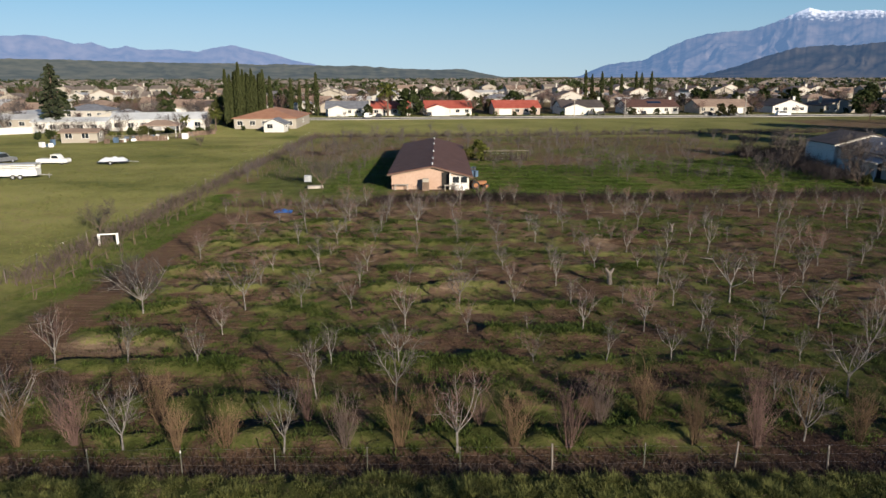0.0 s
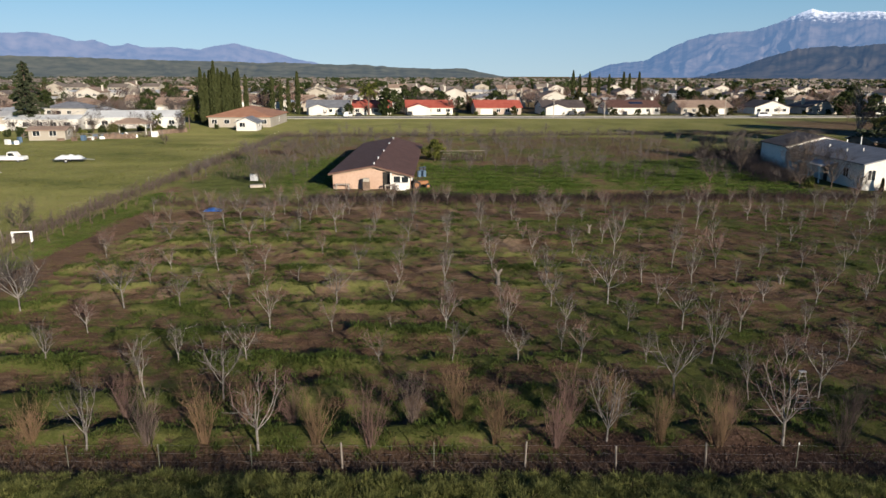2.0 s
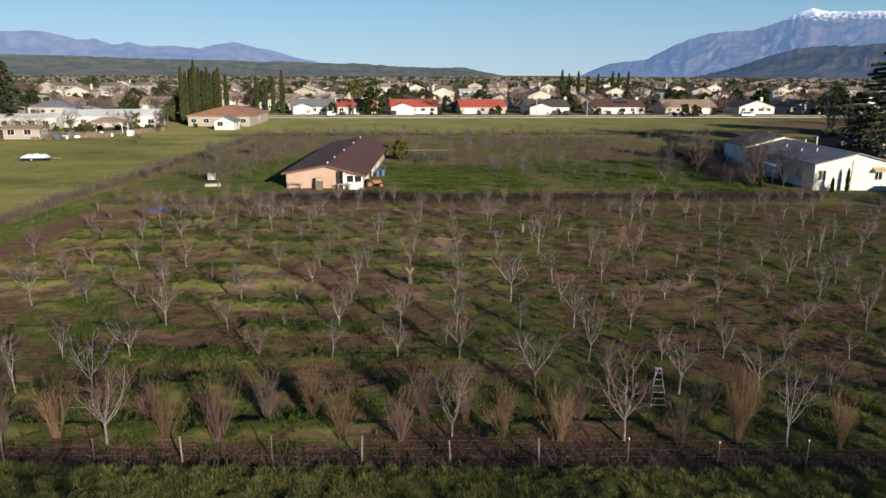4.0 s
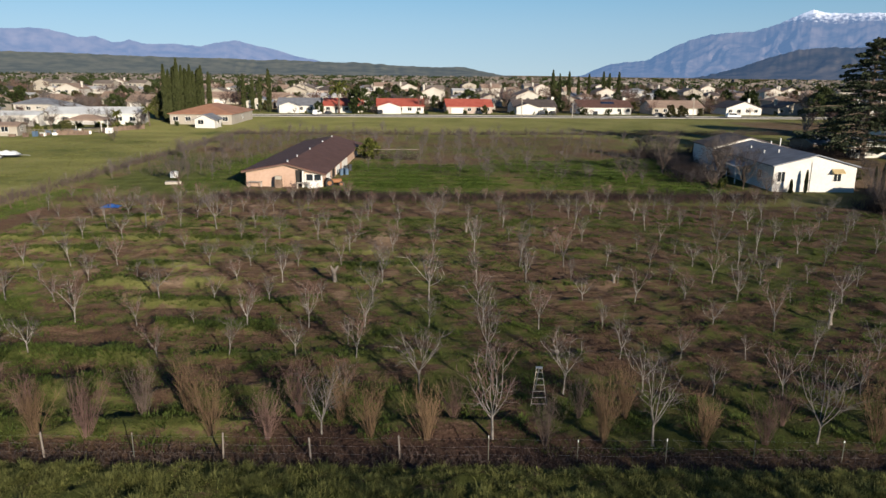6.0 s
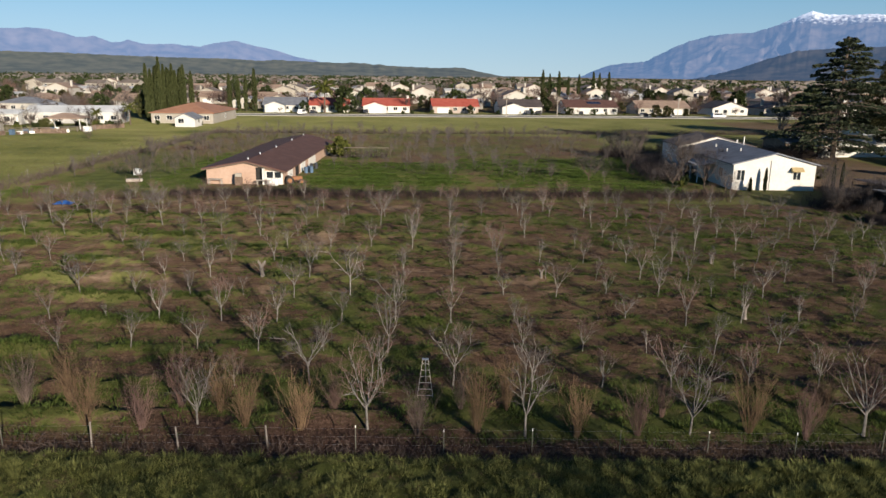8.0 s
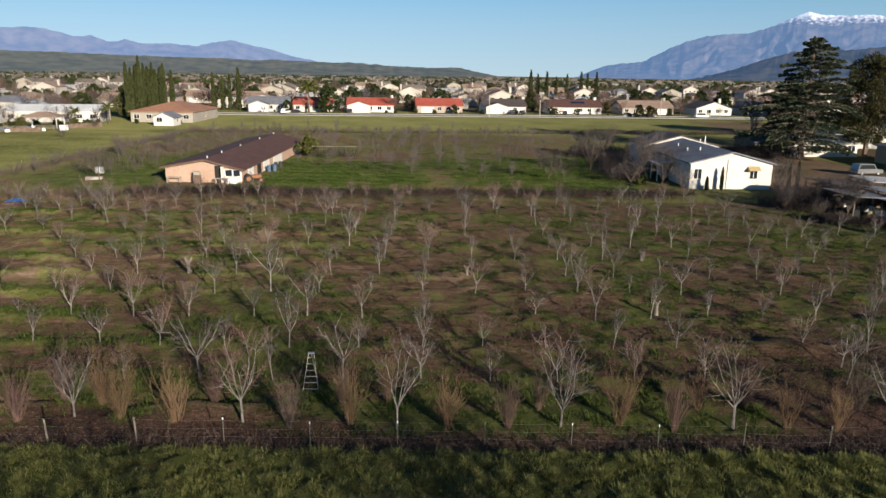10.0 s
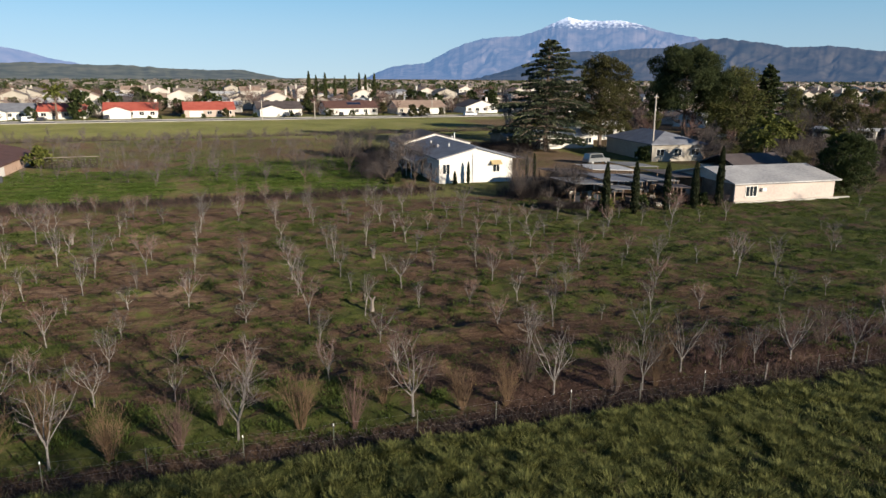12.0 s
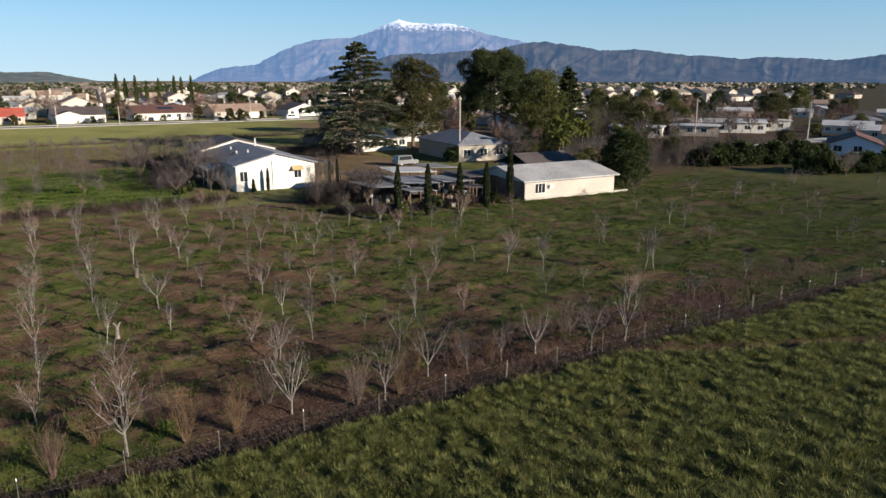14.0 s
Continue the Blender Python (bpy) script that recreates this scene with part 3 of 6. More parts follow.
def along(line, t):
    k = t * (len(line) - 1)
    i = min(int(k), len(line) - 2)
    (a, r), (b, s) = line[i], line[i + 1]
    f = k - i
    return a.lerp(b, f), r + (s - r) * f, (b - a).normalized()


def side_way(rng, d, spread):
    u = d.orthogonal().normalized()
    a = rng.uniform(0, 2 * math.pi)
    v = u * math.cos(a) + d.cross(u) * math.sin(a)
    return (d * math.cos(spread) + v * math.sin(spread)).normalized()


def bare_tree(name, label, group, seed, height, trunk_h, r, limbs, branches, twigs, open_=0.6, twig=TWIG, bark=BARK, twig_r=0.0085, start=0.78):
    """A leafless young fruit tree: pale trunk, vase of limbs, and fine twigs."""
    rng = random.Random(seed)
    t = thing(name, label, "tree", group=group)
    trunk = shoot(rng, Vector((0, 0, -0.15)), Vector((rng.uniform(-.1, .1), rng.uniform(-.1, .1), 1)), trunk_h + 0.15, r, 4, 0.05, 0.05)
    trunk = [(p, max(q * 0.98, r * 0.68)) for p, q in trunk]
    wood, fine = [trunk], []
    for i in range(limbs):
        a = 2 * math.pi * (i + rng.uniform(-.3, .3)) / limbs
        p, q, d = along(trunk, rng.uniform(start, 1.0))
        o = open_ * rng.uniform(0.6, 1.25)
        way = Vector((math.cos(a) * math.sin(o), math.sin(a) * math.sin(o), math.cos(o)))
        limb = shoot(rng, p, way, (height - trunk_h) * rng.uniform(0.7, 1.15), q * 0.57, 6, 0.24, 0.16)
        wood.append(limb)
        for j in range(branches):
            p, q, d = along(limb, rng.uniform(0.25, 0.97))
            b = shoot(rng, p, side_way(rng, d, rng.uniform(0.5, 1.2)), (height - trunk_h) * rng.uniform(0.22, 0.45), max(q * 0.6, twig_r * 1.4), 4, 0.26, 0.10)
            (wood if j % 3 == 0 else fine).append(b)
            for k in range(twigs):
                p, q, d = along(b, rng.uniform(0.2, 1))
                fine.append(shoot(rng, p, side_way(rng, d, rng.uniform(0.4, 1.1)), (height - trunk_h) * rng.uniform(0.10, 0.28), max(q * 0.6, twig_r), 2, 0.2, 0.16))
    raw("trunk", *tubes(wood, 5), bark, t, "pale trunk and main limbs")
    raw("crown", *tubes(fine, 3), twig, t, "bare fine twigs")
    return t


def bush(name, label, group, seed, height, stems, spread, mat, side=10, r=0.0098):
    """A many-stemmed leafless shrub whose shoots rise from one stool."""
    rng = random.Random(seed)
    t = thing(name, label, "shrub", group=group)
    main, fine = [], []
    for i in range(stems):
        a, o = rng.uniform(0, 2 * math.pi), spread * rng.uniform(0.05, 1)
        way = Vector((math.cos(a) * math.sin(o), math.sin(a) * math.sin(o), math.cos(o)))
        s = shoot(rng, Vector((math.cos(a) * 0.4 * o, math.sin(a) * 0.4 * o, -0.1)), way, height * rng.uniform(0.5, 1.08), r * rng.uniform(0.7, 1.5), 6, 0.19, 0.07)
        main.append(s)
        for k in range(side):
            p, q, d = along(s, rng.uniform(0.25, 0.95))
            fine.append(shoot(rng, p, side_way(rng, d, rng.uniform(0.3, 0.8)), height * rng.uniform(0.12, 0.32), max(q * 0.6, 0.0055), 2, 0.1, 0.12))
    raw("stool", *tubes(main, 4), mat, t, "close upright shoots")
    raw("crown", *tubes(fine, 3), mat, t, "fine side twigs")
    return t


def leaf_cards(points, size, rng, stretch=1.6):
    """Small bent leaf sprays (two triangles each) at places with ways."""
    verts, faces = [], []
    for p, d in points:
        d = (Vector(d) + Vector((rng.uniform(-1, 1), rng.uniform(-1, 1), rng.uniform(-1, 1))) * 0.55).normalized()
        u = d.orthogonal().normalized()
        u = (u * math.cos(rng.uniform(0, 6.28)) + d.cross(u) * math.sin(rng.uniform(0, 6.28))).normalized()
        s = size * rng.uniform(0.6, 1.3)
        c, i = Vector(p), len(verts)
        n = d.cross(u) * s * 0.2
        verts += [tuple(c - d * s * 0.5 * stretch), tuple(c + u * s * 0.5 + n), tuple(c + d * s * 0.5 * stretch), tuple(c - u * s * 0.5 + n)]
        faces += [(i, i + 1, i + 2), (i, i + 2, i + 3)]
    return verts, faces


def conifer(name, label, seed, height, radius, mat, count=70, sprays=34, size=0.42, droop=0.25, clear=0.12):
    """A tiered conifer: trunk, layered boughs that droop at the tips, and needle sprays along them."""
    rng = random.Random(seed)
    t = thing(name, label, "tree")
    trunk = shoot(rng, Vector((0, 0, -0.2)), Vector((0, 0, 1)), height, height * 0.018 + 0.08, 8, 0.01, 0.05)
    boughs, pts = [trunk], []
    for i in range(count):
        f = clear + (1 - clear) * ((i + rng.random()) / count) ** 0.9
        p, q, _ = along(trunk, min(f, 0.995))
        a = i * 2.4 + rng.uniform(-.4, .4)
        length = radius * (1 - f) ** 0.6 * rng.uniform(0.4, 1.2) + 0.3
        way = Vector((math.cos(a), math.sin(a), 0.28 - 0.1 * (1 - f)))
        b = shoot(rng, p, way, length, max(q * 0.45, 0.02), 5, 0.06, -droop * 0.35)
        boughs.append(b)
        for k in range(max(6, int(sprays * (length / radius + 0.15)))):
            s = rng.uniform(0.12, 1) ** 0.8
            c, _, d = along(b, s)
            w = 0.32 * length * (1 - s * 0.55)
            side = Vector((-d.y, d.x, 0)) * rng.uniform(-1, 1) * w
            pts.append((c + side + Vector((0, 0, rng.uniform(-.35, .12) - 0.12 * side.length)), d + side.normalized() * 0.6 + Vector((0, 0, -0.25))))
    raw("trunk", *tubes(boughs, 5), DARKBARK, t, "dark trunk and boughs")
    raw("crown", *leaf_cards(pts, size, rng), mat, t, "layered needle sprays")
    return t


def broad_tree(name, label, seed, height, radius, mat, lumps=14, leaves=420, size=0.4, low=0.25, bark=DARKBARK, lean=0.0, lobe=(0.20, 0.46)):
    """An evergreen with a lumpy crown of many leaf sprays and gaps between the lumps."""
    rng = random.Random(seed)
    t = thing(name, label, "tree")
    trunk = shoot(rng, Vector((0, 0, -0.2)), Vector((lean, 0, 1)), height * 0.75, height * 0.022 + 0.06, 6, 0.05, 0.03)
    wood, pts = [trunk], []
    for i in range(lumps):
        f = (i + 0.5) / lumps
        z = height * (low + (0.93 - low) * f)
        prof = math.sin(math.pi * min(1, 0.22 + 0.74 * f)) ** 0.6
        a = i * 2.4 + rng.uniform(-.5, .5)
        rr = radius * prof * rng.uniform(0.35, 0.85)
        c = Vector((math.cos(a) * rr + lean * z, math.sin(a) * rr, z))
        p, q, _ = along(trunk, min(0.98, max(0.25, z / height * 1.05)))
        wood.append([(p, max(q * 0.6, 0.03)), (p.lerp(c, 0.6) + Vector((0, 0, 0.1)), 0.04), (c, 0.02)])
        lr = radius * rng.uniform(*lobe) * (0.65 + 0.35 * prof)
        for k in range(leaves // lumps):
            v = Vector((rng.gauss(0, 1), rng.gauss(0, 1), rng.gauss(0, 1))).normalized()
            s = lr * rng.uniform(0.3, 1.0) ** 0.6 * (1 + 0.22 * math.sin(5 * v.x + seed) * math.sin(4 * v.y + 2 * v.z))
            pts.append((c + Vector((v.x * s, v.y * s, v.z * s * 0.78)), v + Vector((0, 0, 0.3))))
    raw("trunk", *tubes(wood, 5), bark, t)
    raw("crown", *leaf_cards(pts, size, rng, 1.4), mat, t)
    return t


def column_tree(name, label, seed, height, radius, mat, leaves=500, size=0.3):
    """A narrow upright cypress of close, rising sprays."""
    rng = random.Random(seed)
    t = thing(name, label, "tree")
    pts = []
    for i in range(leaves):
        f = rng.random() ** 0.85
        w = radius * min(1, f * 5 + 0.55) * (1 - f ** 5) * (1 + 0.12 * math.sin(f * 19 + seed)) + 0.03
        a = rng.uniform(0, 2 * math.pi)
        s = w * rng.uniform(0.7, 1.08)
        pts.append(((math.cos(a) * s, math.sin(a) * s, f * height), (math.cos(a) * 0.3, math.sin(a) * 0.3, 1)))
    raw("trunk", *tubes([[(Vector((0, 0, -0.2)), radius * 0.3), (Vector((0, 0, height * 0.9)), 0.02)]], 6), DARKBARK, t)
    raw("crown", *leaf_cards(pts, size, rng, 2.4), mat, t)
    return t


def palm(name, label, seed, height, mat, fronds=26, reach=2.4):
    rng = random.Random(seed)
    t = thing(name, label, "palm tree")
    raw("trunk", *tubes([shoot(rng, Vector((0, 0, -0.2)), Vector((0, 0, 1)), height, 0.24, 5, 0.03, 0.1)], 7), DARKBARK, t)
    pts = []
    for i in range(fronds):
        a, e = rng.uniform(0, 6.28), rng.uniform(-0.3, 1.2)
        d = Vector((math.cos(a) * math.cos(e), math.sin(a) * math.cos(e), math.sin(e)))
        line = shoot(rng, Vector((0, 0, height - 0.1)), d, reach * rng.uniform(0.8, 1.1), 0.03, 6, 0.03, -0.16)
        for k in range(12):
            p, _, w = along(line, 0.15 + 0.85 * k / 12)
            s = Vector((-w.y, w.x, 0)).normalized()
            pts += [(p + s * 0.18, w + s), (p - s * 0.18, w - s)]
    raw("crown", *leaf_cards(pts, 0.28, rng, 2.2), mat, t, "arching feathery fronds")
    return t


def at(x, y, z=0.0, turn=None, scale=1.0, tall=1.0, rng=random):
    turn = rng.uniform(0, 360) if turn is None else turn
    return pose(x, y, z, 0, 0, turn) @ Matrix.Diagonal((scale, scale, scale * tall, 1))


class Kinds:
    """A first tree of each look goes where it is first wanted; the rest are copies."""

    def __init__(self, makers):
        self.made, self.fresh = makers, set()

    def put(self, k, m):
        ob = self.made[k % len(self.made)]
        if ob not in self.fresh:
            self.fresh.add(ob)
            ob.matrix_basis = m
            return ob
        s = ob.scale.copy()
        ob.scale = (1, 1, 1)
        c = copy_thing(ob, m)
        ob.scale = s
        return c


RNG = random.Random(11)
ROW_G = "young orchard trees in rows"
SMALL = Kinds([bare_tree("orchard_tree", f"leafless young fruit tree with {w}", ROW_G, s, h, th, r, l, b, tw, o, twig)
               for w, s, h, th, r, l, b, tw, o, twig in (
                   ("pale trunk and grey twigs", 1, 2.6, 0.95, 0.050, 6, 6, 4, 0.8, TWIG),
                   ("upright grey limbs", 2, 2.9, 0.9, 0.050, 6, 6, 4, 0.5, TWIG),
                   ("reddish upright twigs", 3, 2.5, 0.85, 0.046, 6, 6, 4, 0.6, REDTWIG),
                   ("wide forked limbs", 4, 2.5, 0.95, 0.052, 6, 6, 4, 0.72, TWIG),
                   ("sparse thin limbs", 5, 2.3, 1.0, 0.040, 4, 4, 4, 0.7, TWIG),
                   ("dense reddish-grey twigs", 6, 2.7, 0.9, 0.050, 7, 7, 4, 0.75, REDTWIG),
                   ("slender single leader", 7, 3.1, 1.1, 0.050, 5, 6, 4, 0.42, TWIG))])
BIG = Kinds([bare_tree("orchard_tree", f"leafless fruit tree with {w}", "larger orchard trees by the fence", s, h, 0.95, r, l, b, tw, o, twig)
             for w, s, h, r, l, b, tw, o, twig in (
                 ("whitish forked limbs", 21, 3.4, 0.070, 7, 6, 4, 0.62, TWIG),
                 ("pale rounded crown of twigs", 22, 3.2, 0.070, 8, 7, 4, 0.75, REDTWIG),
                 ("tall whitish limbs", 23, 3.5, 0.070, 6, 6, 4, 0.5, TWIG),
                 ("broad grey crown", 24, 3.1, 0.056, 10, 11, 6, 0.85, TWIG))])
SHRUB = Kinds([bush("coppiced_shrub", f"leafless coppiced shrub with {w}", "coppiced shrubs along the fence", s, h, n, sp, mt)
               for w, s, h, n, sp, mt in (
                   ("tan upright shoots", 31, 2.9, 36, 0.27, TANTWIG),
                   ("reddish-brown upright shoots", 32, 2.9, 36, 0.28, REDTWIG),
                   ("golden spreading shoots", 33, 2.7, 36, 0.36, TANTWIG),
                   ("grey-brown shoots", 34, 2.75, 34, 0.30, BROWNTWIG))])

# first row by the fence: larger trees in every second place, coppiced shrubs between
COL0, COL = 0.7, 3.43
for k, x, y, h in ((0, -14.5, 25.6, 3.4), (0, -9.8, 24.8, 3.1), (2, -3.4, 24.5, 3.3), (1, 3.4, 24.5, 3.5), (0, 17.3, 25.2, 3.2), (1, 24.4, 25.1, 4.0), (2, 30.9, 24.7, 3.8), (0, 37.7, 24.9, 4.0),
                   (1, 45.0, 25.1, 4.0), (0, 51.7, 25.2, 3.4), (2, 55.9, 24.5, 3.1), (0, 58.8, 25.7, 3.7), (0, 65.2, 25.4, 3.2), (2, 71.0, 24.8, 3.6)):
    BIG.put(k, at(x, y, rng=RNG, scale=1.06 * h / max(v.co.z for c in BIG.made[k].children for v in c.data.vertices)))
front = [-14, -11.8, -7.6, -5.6, -1.0, 1.1, 5.6, 7.8, 12.8, 15.2, 19.4, 21.7, 26.5, 28.9, 33.0, 35.5, 40.2, 42.4, 47.2, 49.2, 54.6, 56.8]
for i, x in enumerate(front):
    SHRUB.put((0, 1, 0, 2, 3, 0, 2, 1)[i % 8], at(x, 24.8 + RNG.uniform(-.2, .3), rng=RNG, scale=RNG.uniform(0.8, 1.05)))
second = [-16.2, -13.4, -9.2, -2.9, 2.2, 4.4, 9.4, 11.3, 16.1, 17.9, 22.8, 28.3, 30.3, 37.0, 44.0, 46.2, 51.0, 58.6, 61.2, 63.0, 66.3, 68.1]
for i, x in enumerate(second):
    SHRUB.put((1, 3, 0, 1, 2)[i % 5], at(x, 26.7 + RNG.uniform(-.3, .3), rng=RNG, scale=RNG.uniform(0.7, 1.0)))

# the orchard grid: a row of trees to a line, a place every 3.43 m; the figure is a tree's height in steps of 0.4 m, a dot a gap
ORCHARD = (
    (28.9, ".....77....586765766.8.6..........."),
    (33.1, ".876.66.565659565465.58375.54.9...."),
    (37.8, "4..5..8537765775.5875567.6.99..3..."),
    (42.5, "...865.75546964575846.7684746..5..."),
    (46.8, "..37464.57484685457645654.5..4....."),
    (51.2, "...576.556654498565746..6.6.5......"),
    (55.6, ".6..4.5.5.5679.5.546775756566947..."),
    (60.0, "..5665.57755.6436.5..65865664......"),
    (64.8, ".5.99696.5648.6.8.7656.665........."),
    (69.3, ".55666665.656566766767776.........."),
    (73.4, "5.5.66556.6.5.6.56.5.6............."),
)
TALLNESS = [max(v.co.z for c in ob.children for v in c.data.vertices) for ob in SMALL.made]


def young_tree(x, y, h):
    k = RNG.choice((0, 1, 2, 3, 5, 6) if h > 1.9 else (4, 4, 2, 6))
    f = h / TALLNESS[k]
    SMALL.put(k, at(x, y, rng=RNG, scale=f ** 0.85, tall=f ** 0.15))


for y, row in ORCHARD:
    for k, c in enumerate(row):
        x = COL0 + COL * (k - 6)
        if c != ".":
            young_tree(x + RNG.uniform(-.2, .2), y + 0.03 * (x - 15) * (y / 60) + RNG.uniform(-.2, .2), 0.44 * int(c) * RNG.uniform(0.95, 1.08))
for x, y, h in ((60.9, 25.4, 2.6), (63.2, 25.7, 2.6), (68.2, 24.4, 3.2), (68.4, 26.5, 2.7), (75, 28.7, 2.8), (53.1, 31.6, 2.5), (17.1, 35.1, 2), (77.5, 30.5, 2.2), (80.5, 28.2, 2.4),
                (82.7, 34.9, 3.7), (88, 30, 2.2), (96, 40, 2.0), (100.3, 53.8, 1.8), (93, 52, 1.7), (112, 44, 1.8), (118, 52, 1.8), (106, 34, 1.9), (124, 48, 1.8), (112, 36, 1.8), (86.9, 44.2, 2.0), (90, 47.5, 2.2)):
    young_tree(x, y, h)
for i in range(34):
    x = -20 + 2.45 * i + RNG.uniform(-.6, .6)
    if RNG.random() < 0.8:
        SMALL.put(RNG.choice((2, 5, 5, 0)), at(x, 77.6 + 0.035 * (x + 20) + RNG.uniform(-.7, .7), rng=RNG, scale=RNG.uniform(0.6, 0.95)))
BIG.put(3, at(-15.6, 41.0, rng=RNG, scale=1.25))

# ---- the second orchard behind the hedge ----
def joined(name, label, category, sources, places, mats):
    """Many small copies in one mesh, too many to count."""
    verts, faces, slots = [], [], []
    for k, m in places:
        for slot, child in enumerate(sources[k].children):
            base = len(verts)
            verts += [tuple(m @ v.co) for v in child.data.vertices]
            faces += [tuple(base + i for i in p.vertices) for p in child.data.polygons]
            slots += [slot] * len(child.data.polygons)
    me = bpy.data.meshes.new(name)
    me.from_pydata(verts, [], faces)
    for mt in mats:
        me.materials.append(mt)
    me.polygons.foreach_set("material_index", slots)
    return tagged(new(name, me), label, category, kind="stuff")


far_rows = []
for j, y in enumerate(np.arange(95, 168, 5.2)):
    for k in range(-7, 19):
        x = COL0 + COL * k + 0.4
        if -6 < x < 10.5 and y < 124 or x > 61 or (8 < x < 24 and y < 100):
            continue
        if RNG.random() < 0.36:
            continue
        far_rows.append((RNG.choice((0, 1, 3, 4, 6)), at(x + RNG.uniform(-.6, .6), y + RNG.uniform(-.6, .6), rng=RNG, scale=RNG.uniform(0.75, 1.2))))
joined("far_orchard", "leafless grey orchard trees behind the hedge", "trees", SMALL.made, far_rows, (TWIG, TWIG))
GREY = Kinds([bare_tree("bare_tree", f"leafless {w}", "", s, h, th, r, l, b, tw, o, t, k, 0.012, st)
              for w, s, h, th, r, l, b, tw, o, t, k, st in (
                  ("old tree with a dense grey crown", 41, 5.0, 1.0, 0.13, 8, 10, 9, 0.75, TWIG, DARKBARK, 0.78),
                  ("tree with dense purplish twigs", 42, 5.5, 1.2, 0.13, 9, 10, 9, 0.6, TWIG, DARKBARK, 0.78),
                  ("tall poplar with pale upright branches", 43, 14.0, 9.0, 0.22, 16, 10, 9, 0.45, TWIG, BARK, 0.2))])
for k, x, y, s in ((0, -12.6, 90.6, 0.8), (1, 62.5, 101, 1.05), (1, 55, 104, 1.0), (0, 47.6, 96, 0.85), (0, 58.5, 128, .9), (1, 61, 121, .9), (2, 99, 150, 0.95), (2, 112.5, 152, .8),
                   (1, 66, 99, .8), (1, 75.5, 71, 0.75), (1, 78, 75, 0.7), (1, 72.2, 79, .75), (0, 114, 98, 1.0), (0, 119, 101, 0.9)):
    GREY.put(k, at(x, y, rng=RNG, scale=s))
for k, x, y, s in ((1, 124, 112, .9), (0, 128, 118, 1.0), (1, 132, 96, .8), (0, -21.5, 118, .7), (0, -17, 126, .7), (0, -47, 147, 0.45), (1, -76, 176, 0.9), (1, -70, 214, 1.3),
                   (0, -60, 212, 1.2), (0, -29, 64, 0.6), (0, 150, 60, .8), (1, 141, 79, .8), (0, 146, 82, .8), (1, 136, 80, .7)):
    GREY.put(k, at(x, y, rng=RNG, scale=s))


# ---- hedges and brush ----
def brush(name, label, path, width, height, count, mat, seed, twigs=3, thick=0.0, lean=0.35):
    """A tangled leafless hedge along a line, too fine to count."""
    rng = random.Random(seed)
    lines = []
    for i in range(count):
        t = rng.random() * (len(path) - 1)
        k = min(int(t), len(path) - 2)
        a, b = Vector((*path[k], 0)), Vector((*path[k + 1], 0))
        c = a.lerp(b, t - k)
        n = Vector((-(b - a).y, (b - a).x, 0)).normalized()
        p = c + n * rng.gauss(0, 0.5) * width + Vector((0, 0, -0.05))
        hh = height * rng.uniform(0.45, 1.1) * (0.75 + 0.35 * noise.noise(Vector((c.x * 0.3, c.y * 0.3, seed))))
        s = shoot(rng, p, Vector((rng.gauss(0, lean), rng.gauss(0, lean), 1)), hh, 0.013 + thick, 3, 0.2, 0.03)
        lines.append(s)
        for j in range(twigs):
            q, r, d = along(s, rng.uniform(0.25, 1))
            lines.append(shoot(rng, q, side_way(rng, d, rng.uniform(.4, 1.1)), hh * rng.uniform(.2, .45), 0.008 + thick * 0.7, 2, 0.2, 0.05))
    ob = raw(name, *tubes(lines, 3), mat)
    return tagged(ob, label, "hedge", kind="stuff")


brush("hedge", "tangled brown leafless hedge across the orchard", [(-5, 81.0), (20, 82.0), (64, 84.6)], 1.5, 1.35, 4300, MAROON, 1, 3, 0.008)
brush("hedge", "reddish leafless vines in front of the hedge", [(-22, 78), (20, 79.4), (62, 81.8)], 1.8, 1.3, 2600, REDTWIG, 2, 3, 0.004)
brush("boundary_hedge", "leafless brown hedge along the pasture", [(-27, 47), (-27, 80), (-26.8, 120), (-27, 171)], 1.5, 1.7, 2300, BROWNTWIG, 3, 3, 0.008)
brush("boundary_hedge", "leafless brown hedge at the end of the far orchard", [(-27, 168), (20, 171.5), (70, 177), (112, 182)], 1.8, 1.7, 4200, BROWNTWIG, 4, 3, 0.012)
brush("brush_heap", "dark dry brush along the fence line", [(-20, 23.0), (40, 23.3), (70, 23.9), (95, 25.4)], 1.2, 0.5, 7000, BROWNTWIG, 5, 3, 0, 1.1)
brush("brush_heap", "dark tangled bramble in the fence line", [(-20, 22.9), (40, 23.2), (70, 23.8), (95, 25.2)], 0.6, 0.5, 4200, MAROON, 15, 3, 0.004, 0.9)
brush("brush_heap", "dry brown brush at the orchard corner", [(60, 26.5), (78, 27.4), (96, 29.5)], 2.6, 0.9, 1500, REDTWIG, 6)
brush("yard_brush", "dark leafless shrubs beside the white house", [(58, 96), (61, 112), (63, 125)], 3.0, 2.4, 2200, BROWNTWIG, 7, 3, 0.01)
brush("yard_brush", "purplish leafless thicket beside the junk shelters", [(70, 76), (77, 79), (80, 84)], 3.0, 2.3, 1800, MAROON, 8, 3, 0.01)
brush("dark_hedge", "dense dark hedge behind the white house", [(56, 126), (80, 128), (93, 128), (118, 158)], 3.0, 2.8, 5200, MAROON, 13, 3, 0.02)
brush("dark_hedge", "dark shaded brush at the edge of the cluttered yard", [(71, 70), (76, 67.5), (93, 68.5)], 1.8, 1.3, 2600, MAROON, 14, 3, 0.012)
